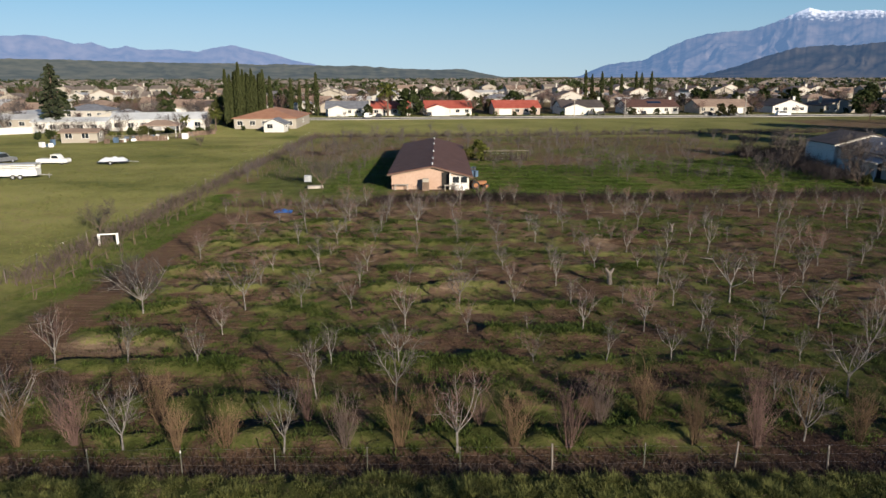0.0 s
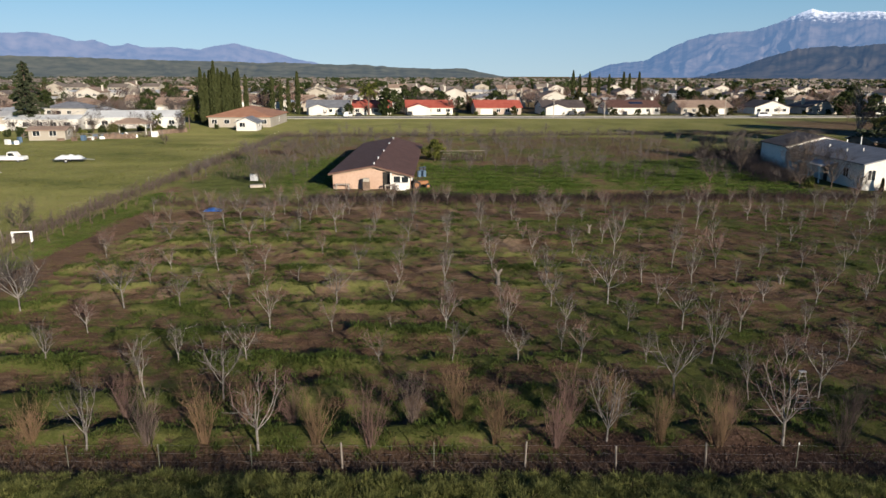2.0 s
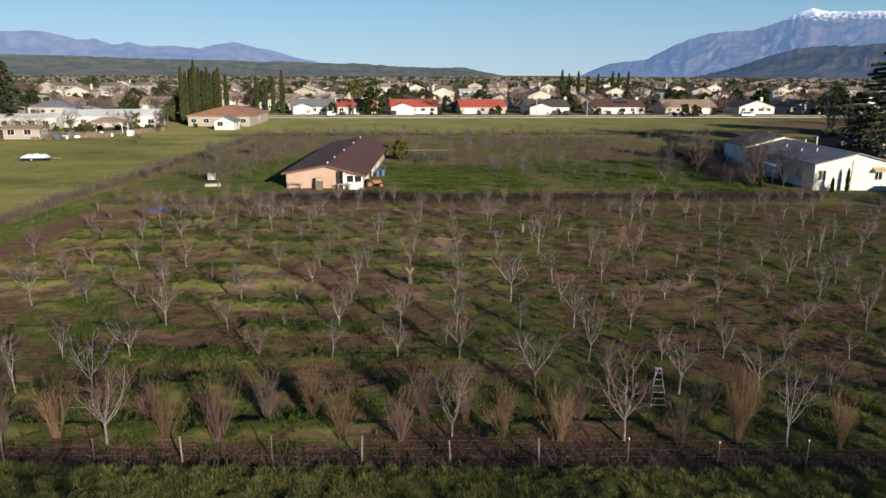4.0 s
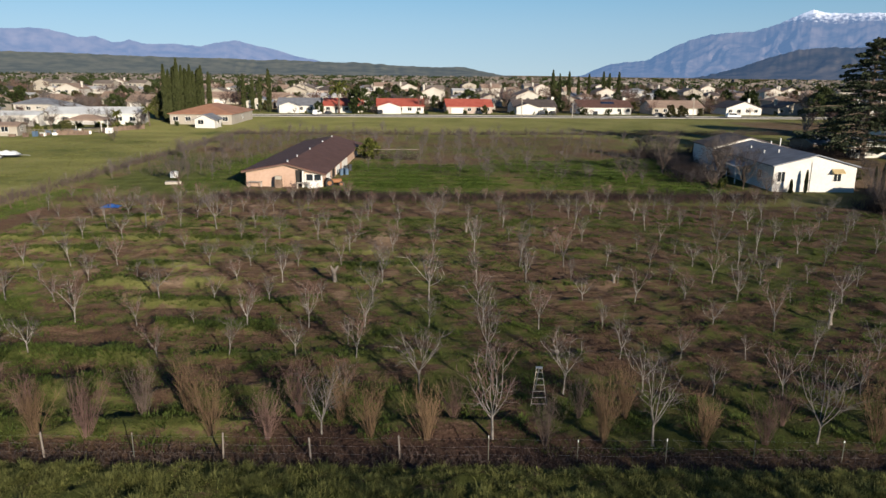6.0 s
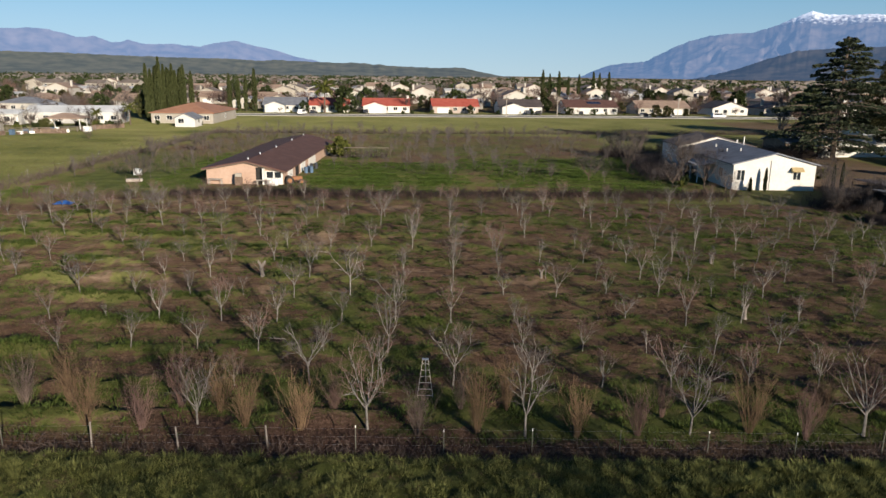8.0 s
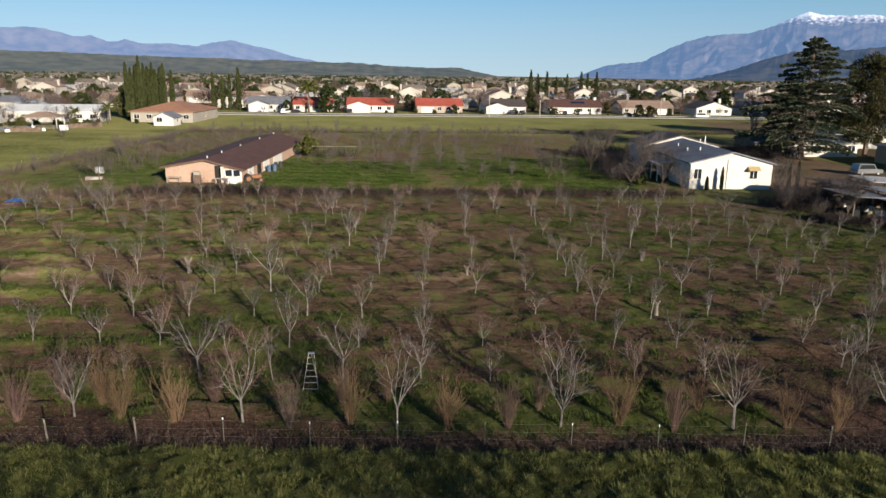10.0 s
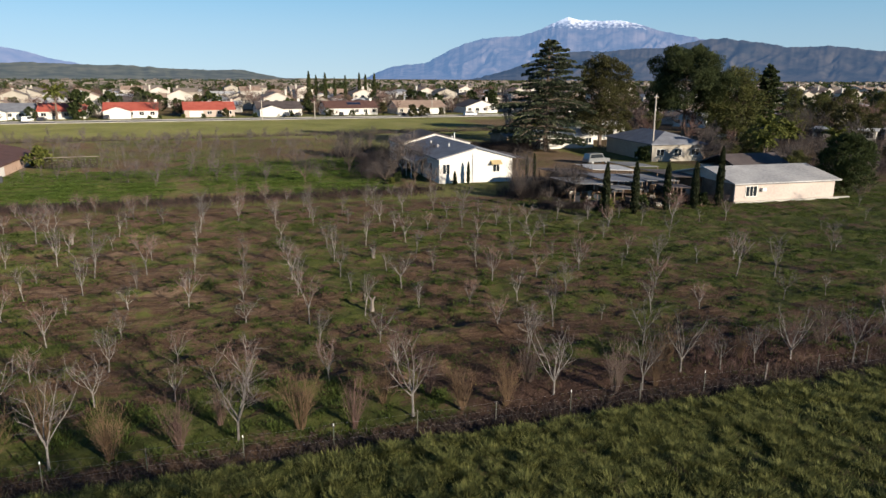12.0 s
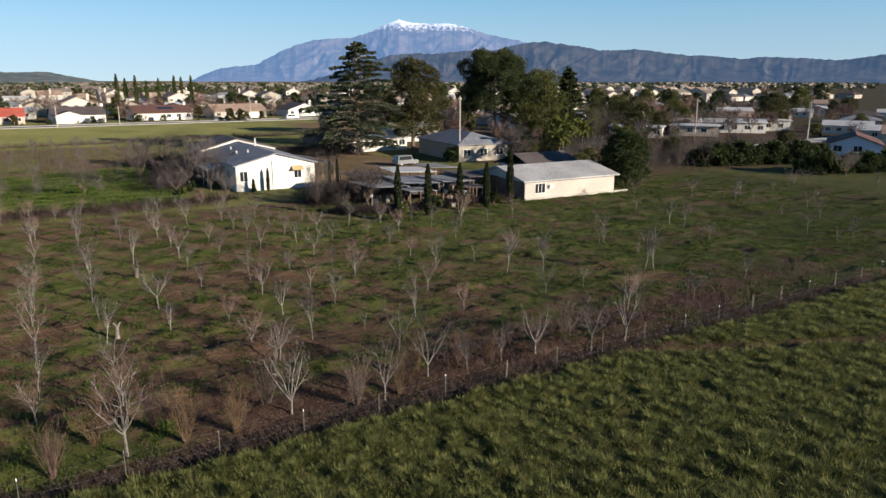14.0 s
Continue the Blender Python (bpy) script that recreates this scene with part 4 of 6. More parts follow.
brush("thicket", "pale brown leafless thicket by the far lane", [(122, 82), (140, 84), (152, 88)], 5, 2.4, 1500, BROWNTWIG, 9)
brush("thicket", "brown leafless thicket along the lane", [(126, 88), (146, 92), (176, 104)], 7, 2.2, 3200, BROWNTWIG, 19, 3, 0.008)
brush("thicket", "dark leafless thicket among the yards", [(118, 112), (138, 112), (160, 122), (190, 150)], 9, 2.6, 3600, MAROON, 20, 3, 0.012)
brush("vineyard_weeds", "grey-brown dry stalks among the far orchard rows", [(-20, 98), (-16, 130), (-10, 164)], 9, 1.2, 1300, BROWNTWIG, 10, 3, 0.008)
brush("vineyard_weeds", "grey-brown dry stalks among the far orchard rows", [(32, 100), (36, 130), (40, 164)], 26, 0.9, 4200, BROWNTWIG, 12, 3, 0.006)


# ---- grass, weeds and fallen leaves, too many to count ----
def blades(name, label, spots, size, mat, seed, per=6, spread=0.12, flat=0.35, kind="grass", wide=0.055, simple=False):
    rng = random.Random(seed)
    verts, faces = [], []
    for x, y, s in spots:
        z = cover(x, y)[2] - 0.02
        for k in range(per):
            a, r = rng.uniform(0, 6.283), rng.uniform(0, spread) * s
            h, lean = size * s * rng.uniform(0.5, 1.2), rng.uniform(0.1, flat)
            px, py, i = x + math.cos(a) * r, y + math.sin(a) * r, len(verts)
            w = size * s * wide
            ca, sa = math.cos(a), math.sin(a)
            mx, my = px + ca * h * lean * 0.4, py + sa * h * lean * 0.4
            if simple:
                verts += [(px - sa * w, py + ca * w, z), (px + sa * w, py - ca * w, z), (px + ca * h * lean, py + sa * h * lean, z + h)]
                faces.append((i, i + 1, i + 2))
                continue
            verts += [(px - sa * w, py + ca * w, z), (px + sa * w, py - ca * w, z), (mx + sa * w, my - ca * w, z + h * 0.6), (mx - sa * w, my + ca * w, z + h * 0.6), (px + ca * h * lean, py + sa * h * lean, z + h)]
            faces += [(i, i + 1, i + 2, i + 3), (i + 3, i + 2, i + 4)]
    return tagged(raw(name, verts, faces, mat), label, kind, kind="stuff")


def spots(n, x0, x1, y0, y1, seed, want):
    rng, out = random.Random(seed), []
    while len(out) < n:
        x, y = rng.uniform(x0, x1), rng.uniform(y0, y1)
        w = want(x, y)
        if rng.random() < w:
            out.append((x, y, rng.uniform(0.6, 1.25) * (0.6 + 0.6 * w)))
    return out


def turf(x, y):
    edge = 22.6 + 0.035 * max(x - 50, 0)
    return (0.36 + 1.1 * fbm(x, y, 1.7, 2) + 0.4 * fbm(x, y, 0.4, 6)) * (1 - smooth(y, edge - 0.1, edge + 0.25)) * (1 - sunken_strip(x, y))


def weedy(x, y):
    """Weeds grow in lush cushions under the tree rows and thinly elsewhere."""
    band = 0.5 - 0.5 * math.cos(2 * math.pi * (y - 35.6) / 4.55)
    v = fbm(x * 0.6, y, 0.5, 5) + 0.45 * band - 0.30 + 0.25 * smooth(x, 55, 80) * smooth(y, 30, 40)
    return max(0.012, smooth(v, 0.05, 0.45)) * (1 - inside(x, -22, -18, 1)) * smooth(0.85 - cover(x, y)[0], 0, 0.3)


blades("meadow_grass", "long green grass in the strip before the fence", spots(15000, -16, 60, 18, 23.0, 1, turf), 0.16, GRASS, 1, 24, 0.24, 1.3, wide=0.06, simple=True)
blades("meadow_grass", "long green grass in the strip beyond the orchard", spots(24000, 34, 112, 6, 25, 2, lambda x, y: turf(x, y) if y > 18.5 - 0.52 * (x - 42) and (x > 60 or y < 18.6 or x > 40) else 0), 0.20, GRASS, 2, 26, 0.30, 1.5, wide=0.07, simple=True)
def cushion(x, y):
    """Weeds stand close on the strips under the tree rows, and in scattered clumps between them."""
    if y < 23.8:
        return 0
    clump = smooth(fbm(x, y, 0.28, 6) + 0.25 * smooth(x, 55, 80), 0.0, 0.35)
    left = 1 - smooth(x, 8, 28)
    if y < 30 and not (15 < x < 29 and y < 25.8) and x < 47:
        return 0.9 * smooth(fbm(x, y, 0.7, 61.0), -0.15, 0.3)
    return (1.0 * weed_strip(x, y) * (0.25 + 0.75 * left) * smooth(fbm(x, y, 0.16, 9), -0.35, 0.1) + (0.42 - 0.22 * left) * clump) * (1 - 0.6 * inside(x, 42, 66, 5) * (1 - smooth(y, 27, 31)))


blades("orchard_weeds", "lush green weed cushions under the orchard rows", spots(46000, -18, 136, 23.6, 72, 3, cushion), 0.15, WEED, 3, 13, 0.30, 1.5, "weeds", 0.11, True)
def tufts(n, per, seed):
    """Round weed clumps strewn over the orchard floor, closer where the ground is green."""
    rng, out = random.Random(seed), []
    while len(out) < n * per:
        x, y = rng.uniform(-18, 130), rng.uniform(27, 76)
        if rng.random() > 0.25 + 1.2 * fbm(x, y, 0.1, 14) + 0.5 * weed_strip(x, y):
            continue
        w, s = rng.uniform(0.2, 0.65), rng.uniform(0.7, 1.3)
        for k in range(per):
            a, r = rng.uniform(0, 6.283), math.sqrt(rng.random())
            out.append((x + math.cos(a) * r * w * 1.5, y + math.sin(a) * r * w, s * (1.25 - 0.75 * r)))
    return out


blades("weed_clumps", "low dark green weed clumps over the orchard floor", tufts(3000, 16, 23), 0.18, WEED, 13, 7, 0.16, 1.4, "weeds", 0.11, True)
blades("stubble", "short olive and brown stubble over the orchard floor", spots(26000, -26, 140, 23.6, 80, 8, lambda x, y: 0.5 + 0.9 * fbm(x, y, 0.6, 9)), 0.11, STUBBLE, 8, 7, 0.3, 1.6, "stubble", 0.10, True)
blades("orchard_weeds", "lush green weeds beside the brown-roofed house", spots(24000, 7, 62, 85, 130, 4, lambda x, y: smooth(0.5 - cover(x, y)[0], 0.0, 0.5) * (0.3 + 1.3 * max(0, fbm(x, y, 0.2, 8) + 0.35))), 0.20, LUSH, 4, 10, 0.40, 1.3, "weeds", 0.10, True)
blades("meadow_grass", "bright green grass beside the brown-roofed house", spots(5000, -12, -4.2, 87, 126, 41, lambda x, y: 0.6 + 0.6 * fbm(x, y, 0.3, 4)), 0.14, LUSH, 41, 9, 0.4, 1.4, wide=0.08, simple=True)
blades("meadow_grass", "bright green grass strip along the pasture hedge", spots(6500, -25.8, -21.4, 44, 86, 42, lambda x, y: 0.6 + 0.6 * fbm(x, y, 0.4, 4)), 0.13, LUSH, 42, 8, 0.35, 1.4, wide=0.08, simple=True)
blades("fallen_leaves", "dry brown fallen leaves under the trees", spots(16000, -20, 76, 23, 42, 5, lambda x, y: smooth(cover(x, y)[0], 0.35, 0.9)), 0.07, LITTER, 5, 5, 0.35, 1.8, "leaf litter", 0.16)
blades("dry_grass", "short olive grass of the pasture", spots(14000, -75, -28, 45, 150, 6, lambda x, y: 0.5 + 0.7 * fbm(x, y, 0.2, 4)), 0.2, GRASS, 6, 4, 0.4, 0.9)


# ---- the wire fence ----
def post(x, y, h, wooden, parent):
    if wooden:
        return part("post", rod((x, y, -0.2), (x + RNG.uniform(-.06, .06), y, h), 0.042, 0.036, 7), POSTGREY, parent, "grey timber post")
    bm = box(x - 0.014, x + 0.014, y - 0.016, y + 0.016, -0.2, h - 0.12)
    p = part("post", bm, POSTGREEN, parent)
    part("tip", box(x - 0.016, x + 0.016, y - 0.018, y + 0.018, h - 0.12, h - 0.02, 0.004), WHITEPAINT if RNG.random() < 0.5 else POSTGREY, p, "painted tip")
    return p


def fence(name, label, line, spacing, h, wires, wooden=0.15):
    f = thing(name, label, "fence")
    (x0, y0), (x1, y1) = line
    n = int(math.hypot(x1 - x0, y1 - y0) / spacing)
    for i in range(n + 1):
        t = i / n
        post(x0 + (x1 - x0) * t, y0 + (y1 - y0) * t + RNG.uniform(-.1, .1), h * RNG.uniform(0.88, 1.08), RNG.random() < wooden, f)
    for k in range(wires):
        z = h * (0.25 + 0.65 * k / max(wires - 1, 1))
        pts = [(Vector((x0 + (x1 - x0) * i / (2 * n), y0 + (y1 - y0) * i / (2 * n), z - (0.05 if i % 2 else 0))), 0.0015) for i in range(2 * n + 1)]
        raw("wire", *tubes([pts], 3), STEEL, f)
    return f


fence("wire_fence", "wire fence on white-tipped steel posts before the orchard", ((-17.2, 23.2), (62, 23.5)), 3.33, 1.05, 3, 0.12)
fence("wire_fence", "wire fence on steel posts past the orchard corner", ((65.3, 23.7), (112, 26.8)), 3.33, 1.05, 3, 0.3)
fence("pasture_fence", "low wire fence along the pasture hedge", ((-28.2, 40), (-28.2, 168)), 4.0, 1.2, 2, 0.3)


def trellis(x, y0, y1):
    """Dark pruned vines tied along two wires."""
    t = thing("vine_trellis", "dark pruned vines trained along low wires", "trellis")
    rng = random.Random(5)
    for k, y in enumerate(np.arange(y0, y1, 2.6)):
        part("stake", rod((x, y, -0.2), (x, y, 1.0), 0.025, 0.02, 5), WOODDARK, t)
        vine = [shoot(rng, Vector((x, y + .2, -.1)), Vector((0, 0, 1)), 0.75, 0.05, 4, 0.25, 0.05)]
        for s in (-1, 1):
            vine.append(shoot(rng, vine[0][-1][0], Vector((0, s, 0.1)), 1.3, 0.03, 5, 0.18, 0.0))
        for a in range(8):
            q, r, d = along(vine[1 + a % 2], rng.uniform(0.2, 1))
            vine.append(shoot(rng, q, Vector((0, 0, 1)), 0.35, 0.008, 2, 0.3, 0))
        raw("vine", *tubes(vine, 4), DARKBARK, t)
    return t


trellis(-24.0, 44, 78)
arbor = thing("grape_arbor", "long low grape arbor with a grey top rail", "arbor", (10.4, 119.8, 0), 4)
for i in range(9):
    part("post", box(0.9 * i - 0.04, 0.9 * i + 0.04, -0.04, 0.04, -0.2, 1.75), MAROON, arbor)
part("rail", box(-0.2, 7.5, -0.05, 0.05, 1.75, 1.84, 0.01), POSTGREY, arbor, "grey timber top rail")
for z in (0.5, 0.95, 1.35):
    raw("wire", *tubes([[(Vector((0, 0, z)), 0.004), (Vector((7.2, 0, z)), 0.004)]], 4), STEEL, arbor)
VR = random.Random(9)
raw("vine", *tubes([shoot(VR, Vector((VR.uniform(0, 7.2), VR.uniform(-.1, .1), -0.05)), Vector((VR.uniform(-.4, .4), 0, 1)), VR.uniform(1.1, 1.9), 0.026, 5, 0.22, 0) for i in range(170)], 4), MAROON, arbor, "dark leafless vines")


# ---- the tripod ladder ----
def orchard_ladder(x, y, turn):
    t = thing("orchard_ladder", "grey aluminium tripod orchard ladder standing open", "ladder", (x, y, 0), turn)
    h, w0, w1, back = 1.68, 0.36, 0.12, 0.42
    for s in (-1, 1):
        part("rail", rod((s * w0, 0, -0.03), (s * w1, back, h), 0.015, 0.014, 6), WOODPALE, t)
    for k in range(6):
        f = (k + 0.25) / 6
        w = w0 + (w1 - w0) * f
        part("rung", box(-w, w, back * f - 0.03, back * f + 0.03, h * f - 0.009, h * f + 0.009, 0.003), WOODPALE, t)
    part("top_step", box(-w1 - 0.03, w1 + 0.03, back - 0.09, back + 0.09, h - 0.02, h + 0.02, 0.008), STEEL, t)
    part("rear_leg", rod((0, back, h), (0, back + 1.15, -0.03), 0.026, 0.026, 6), STEEL, t)
    return t


orchard_ladder(26.7, 28.1, 0)


# ---- vehicles ----
def car(name, label, x, y, turn, paint, length=4.6, kind="car"):
    t = thing(name, label, "car", (x, y, 0), turn, group="parked vehicles")
    L, W = length, 1.8
    body = prism([(-L / 2, 0.35), (L / 2, 0.35), (L / 2, 0.75), (L / 2 - 0.15, 0.92), (-L / 2 + 0.1, 0.95), (-L / 2, 0.8)], -W / 2, W / 2)
    bmesh.ops.bevel(body, geom=body.edges[:], offset=0.05, segments=2, affect="EDGES")
    part("body", body, paint, t)
    if kind == "pickup":
        cab = [(-0.2, 0.93), (1.5, 0.93), (0.95, 1.62), (-0.1, 1.65)]
    elif kind == "van":
        cab = [(-L / 2 + 0.1, 0.9), (L / 2 - 1.0, 0.9), (L / 2 - 1.6, 1.75), (-L / 2 + 0.35, 1.78)]
    else:
        cab = [(-L / 2 + 0.5, 0.9), (L / 2 - 1.2, 0.9), (L / 2 - 2.0, 1.42), (-L / 2 + 1.1, 1.45)]
    c = prism(cab, -W / 2 + 0.12, W / 2 - 0.12)
    bmesh.ops.bevel(c, geom=c.edges[:], offset=0.05, segments=2, affect="EDGES")
    cabin = part("cabin", c, paint, t)
    inset = [(cab[0][0] + 0.25, 1.02), (cab[1][0] - 0.35, 1.02), (cab[2][0] - 0.08, cab[2][1] - 0.12), (cab[3][0] + 0.15, cab[3][1] - 0.12)]
    part("side_window", prism(inset, -W / 2 + 0.10, W / 2 - 0.10), GLASS, cabin, "dark side windows")
    for sx in (-L / 2 + 0.85, L / 2 - 0.85):
        for sy in (-W / 2 + 0.02, W / 2 - 0.22):
            w = part("wheel", rod((sx, sy, 0.33), (sx, sy + 0.2, 0.33), 0.33, 0.33, 14), RUBBER, t)
            part("rim", rod((sx, sy - 0.01, 0.33), (sx, sy + 0.21, 0.33), 0.18, 0.18, 10), STEEL, w)
    return t


# ---- the brown-roofed outbuilding ----
def brown_house():
    t = thing("outbuilding", "long tan outbuilding under a brown shingle roof", "building", (0, 0, 0))
    x0, x1, y0, y1, xm = -3.5, 6.5, 89.8, 130.5, 1.75
    part("wall", gable_wall(x0, x1, y0, y1, 2.0, 2.95, xm, 1.75), TAN, t, "tan stucco walls")
    roof = part("roof", gable_roof(x0, x1, y0, y1, 2.0, 2.95, 0.5, 0.16, xm, 1.75), BROWNROOF, t, "brown shingle roof")
    part("fascia", prism([(x0 - 0.5, 1.93), (xm, 3.0), (x1 + 0.5, 1.63), (x1 + 0.5, 1.51), (xm, 2.88), (x0 - 0.5, 1.81)], y0 - 0.53, y0 - 0.49), WOODDARK, roof)
    for y in (90.8, 97, 106.5, 118, 128):
        v = part("roof_vent", rod((xm, y, 2.9), (xm, y, 3.32), 0.11, 0.11, 8), STEEL, roof, "short metal roof vent")
        part("vent_cap", rod((xm, y, 3.32), (xm, y, 3.4), 0.17, 0.09, 8), STEEL, v)
    part("doorway", box(2.95, 3.95, y0 - 0.05, y0 + 0.02, 0, 2.2), DARKGAP, t, "flat near-black panel standing in for the open doorway")
    part("door", box(3.95, 4.12, y0 - 0.75, y0 - 0.04, 0.02, 2.15), TRIM, t, "white door standing open")
    part("panel", box(4.15, 6.45, y0 - 0.06, y0 + 0.02, -0.2, 1.72), WHITEWALL, t, "white painted wall section")
    window(t, 4.78, y0 - 0.07, 0.88, 0.85, 0.8, bars=0)
    window(t, 5.82, y0 - 0.07, 0.88, 0.85, 0.75, bars=0)
    for k, (ya, yb, mt) in enumerate(((92.5, 95.5, TRIM), (97.5, 99.6, DARKGAP), (101, 104.5, TRIM), (107, 113, WHITEWALL))):
        part("side_panel", box(x1 - 0.02, x1 + 0.05, ya, yb, 0.05, 1.5), mt, t)
    return t


brown_house()


def simple_box(name, label, category, size, x, y, z, mat, turn=0, bevel=0.03):
    w, d, h = size
    t = part(name, box(-w / 2, w / 2, -d / 2, d / 2, 0, h, bevel), mat)
    t.matrix_basis = pose(x, y, z, 0, 0, turn)
    return tagged(t, label, category)


cab = simple_box("cabinet", "tall brown weathered cabinet against the outbuilding wall", "cabinet", (0.9, 0.6, 1.1), 0.9, 88.9, 0, WOODDARK)
simple_box("crate", "pale crate on top of the brown cabinet", "crate", (0.8, 0.5, 0.45), 0.9, 88.9, 1.1, CREAM)
simple_box("freezer", "old white chest freezer under the window", "freezer", (1.3, 0.7, 0.9), 5.3, 89.1, 0, WHITEPAINT)


def bench(x, y, turn):
    t = thing("workbench", "low pale timber workbench outside the wall", "bench", (x, y, 0), turn)
    part("top", box(-0.9, 0.9, -0.3, 0.3, 0.68, 0.75), WOODPALE, t)
    for sx in (-0.8, 0.8):
        for sy in (-0.22, 0.22):
            part("leg", box(sx - 0.04, sx + 0.04, sy - 0.04, sy + 0.04, -0.02, 0.68), WOODPALE, t)


bench(4.2, 88.6, 0)
bench(-2.2, 89.2, 0)


def tractor(x, y, turn):
    t = thing("tractor", "old small orange tractor beside the outbuilding", "tractor", (x, y, 0), turn)
    b = box(-1.0, 0.9, -0.3, 0.3, 0.5, 1.0, 0.08)
    part("hood", b, ORANGEPAINT, t)
    part("seat", box(-1.1, -0.7, -0.25, 0.25, 1.0, 1.15, 0.04), RUBBER, t)
    part("steering_wheel", rod((-0.5, 0, 1.25), (-0.46, 0, 1.3), 0.2, 0.2, 10), RUBBER, t)
    for sx, r in ((-0.8, 0.55), (0.75, 0.35)):
        for sy in (-0.62, 0.42):
            w = part("wheel", rod((sx, sy, r - 0.02), (sx, sy + 0.2, r - 0.02), r, r, 14), RUBBER, t)
            part("rim", rod((sx, sy - 0.01, r - 0.02), (sx, sy + 0.21, r - 0.02), r * 0.55, r * 0.55, 10), ORANGEPAINT, w)


tractor(7.9, 90.6, 20)
for x, y, mt, lb in ((7.3, 101.0, DRUMBLUE, "faded blue plastic drum by the outbuilding side"), (8.0, 101.4, DRUMBLUE, "faded blue plastic drum by the outbuilding side"), (7.6, 102.1, DRUMBLUE, "faded blue plastic drum by the outbuilding side"),
                     (7.4, 104.9, DARKPAINT, "dark steel drum by the outbuilding side"), (7.9, 105.8, DARKPAINT, "dark steel drum by the outbuilding side")):
    barrel = rod((0, 0, -0.02), (0, 0, 0.88), 0.29, 0.29, 16)
    for z in (0.28, 0.58, 0.86):
        rod((0, 0, z), (0, 0, z + 0.03), 0.305, 0.305, 16, barrel)
    tagged(part("drum", barrel, mt), lb, "drum").matrix_basis = pose(x, y, 0)
YB = broad_tree("citrus_tree", "dense yellow-green citrus tree behind the outbuilding", 51, 3.6, 2.0, YELLOWGREEN, 12, 900, 0.34, 0.15)
YB.matrix_basis = at(9.4, 121, turn=20)


# ---- the white house ----
def white_house():
    t = thing("white_house", "white stucco house with grey shingle gable roof", "house")
    x0, x1, y0, y1 = 65.1, 75.8, 89.9, 110
    part("wall", gable_wall(x0, x1, y0, y1, 3.35, 4.75), WHITEWALL, t, "white stucco walls")
    roof = part("roof", gable_roof(x0, x1, y0, y1, 3.35, 4.75, 0.35, 0.16), GREYROOF, t, "grey shingle roof")
    wing = part("wing", gable_wall(64.6, 76.4, 110.2, 119, 3.65, 5.2, 70.3), WHITEWALL, t, "taller rear wing in white stucco")
    part("wing_roof", gable_roof(64.6, 76.4, 110.2, 119, 3.65, 5.2, 0.25, 0.14, 70.3), DARKROOF, wing)
    window(t, 66.1, y0, 1.35, 0.95, 1.25)
    window(t, 73.4, y0, 1.45, 0.95, 0.95)
    aw = prism([(-0.02, 2.55), (-0.02, 3.05), (-0.75, 2.6), (-0.75, 2.52)], -0.75, 0.75)
    swap(aw)
    bmesh.ops.transform(aw, matrix=pose(73.3, y0, 0), verts=aw.verts)
    part("awning", aw, YELLOWAWN, t, "faded yellow window awning")
    part("porch_roof", prism([(62.6, 2.35), (65.3, 2.85), (65.3, 2.95), (62.6, 2.45)], 96, 102.5), PALEROOF, t, "pale metal porch roof")
    for y in (96.3, 99.3, 102.2):
        part("porch_post", box(62.7, 62.82, y - 0.06, y + 0.06, -0.2, 2.42), TRIM, t)
    window(t, 65.1, 94, 1.3, 1.2, 1.1, "left")
    window(t, 65.1, 106, 1.3, 1.4, 1.1, "left")
    door(t, 65.1, 99, 0, 0.95, 2.05, DARKGAP, "left", label="door coloured near-black for the porch shade")
    for x, y, h in ((70.8, 101.2, 1.25), (68.5, 96.5, 0.5), (67.4, 98.5, 0.5), (72.4, 107.5, 0.7), (67.9, 104, 0.45)):
        z = 4.75 - abs(x - 70.45) * 0.262
        part("vent_pipe", rod((x, y, z), (x, y, z + h + 0.1), 0.09, 0.09, 8), TRIM, roof, "white vent pipe")
    part("carport_roof", prism([(75.9, 3.15), (80.2, 2.5), (80.2, 2.62), (75.9, 3.27)], 92.5, 104), DARKROOF, t, "low brown lean-to roof")
    for y in (93, 98, 103.5):
        part("carport_post", box(79.8, 79.95, y - 0.07, y + 0.07, -0.2, 2.55), WOODDARK, t)
    part("gas_pipe", rod((69.9, y0 - 0.06, 0), (69.9, y0 - 0.06, 3.9), 0.03, 0.03, 6), STEEL, t)
    return t


white_house()


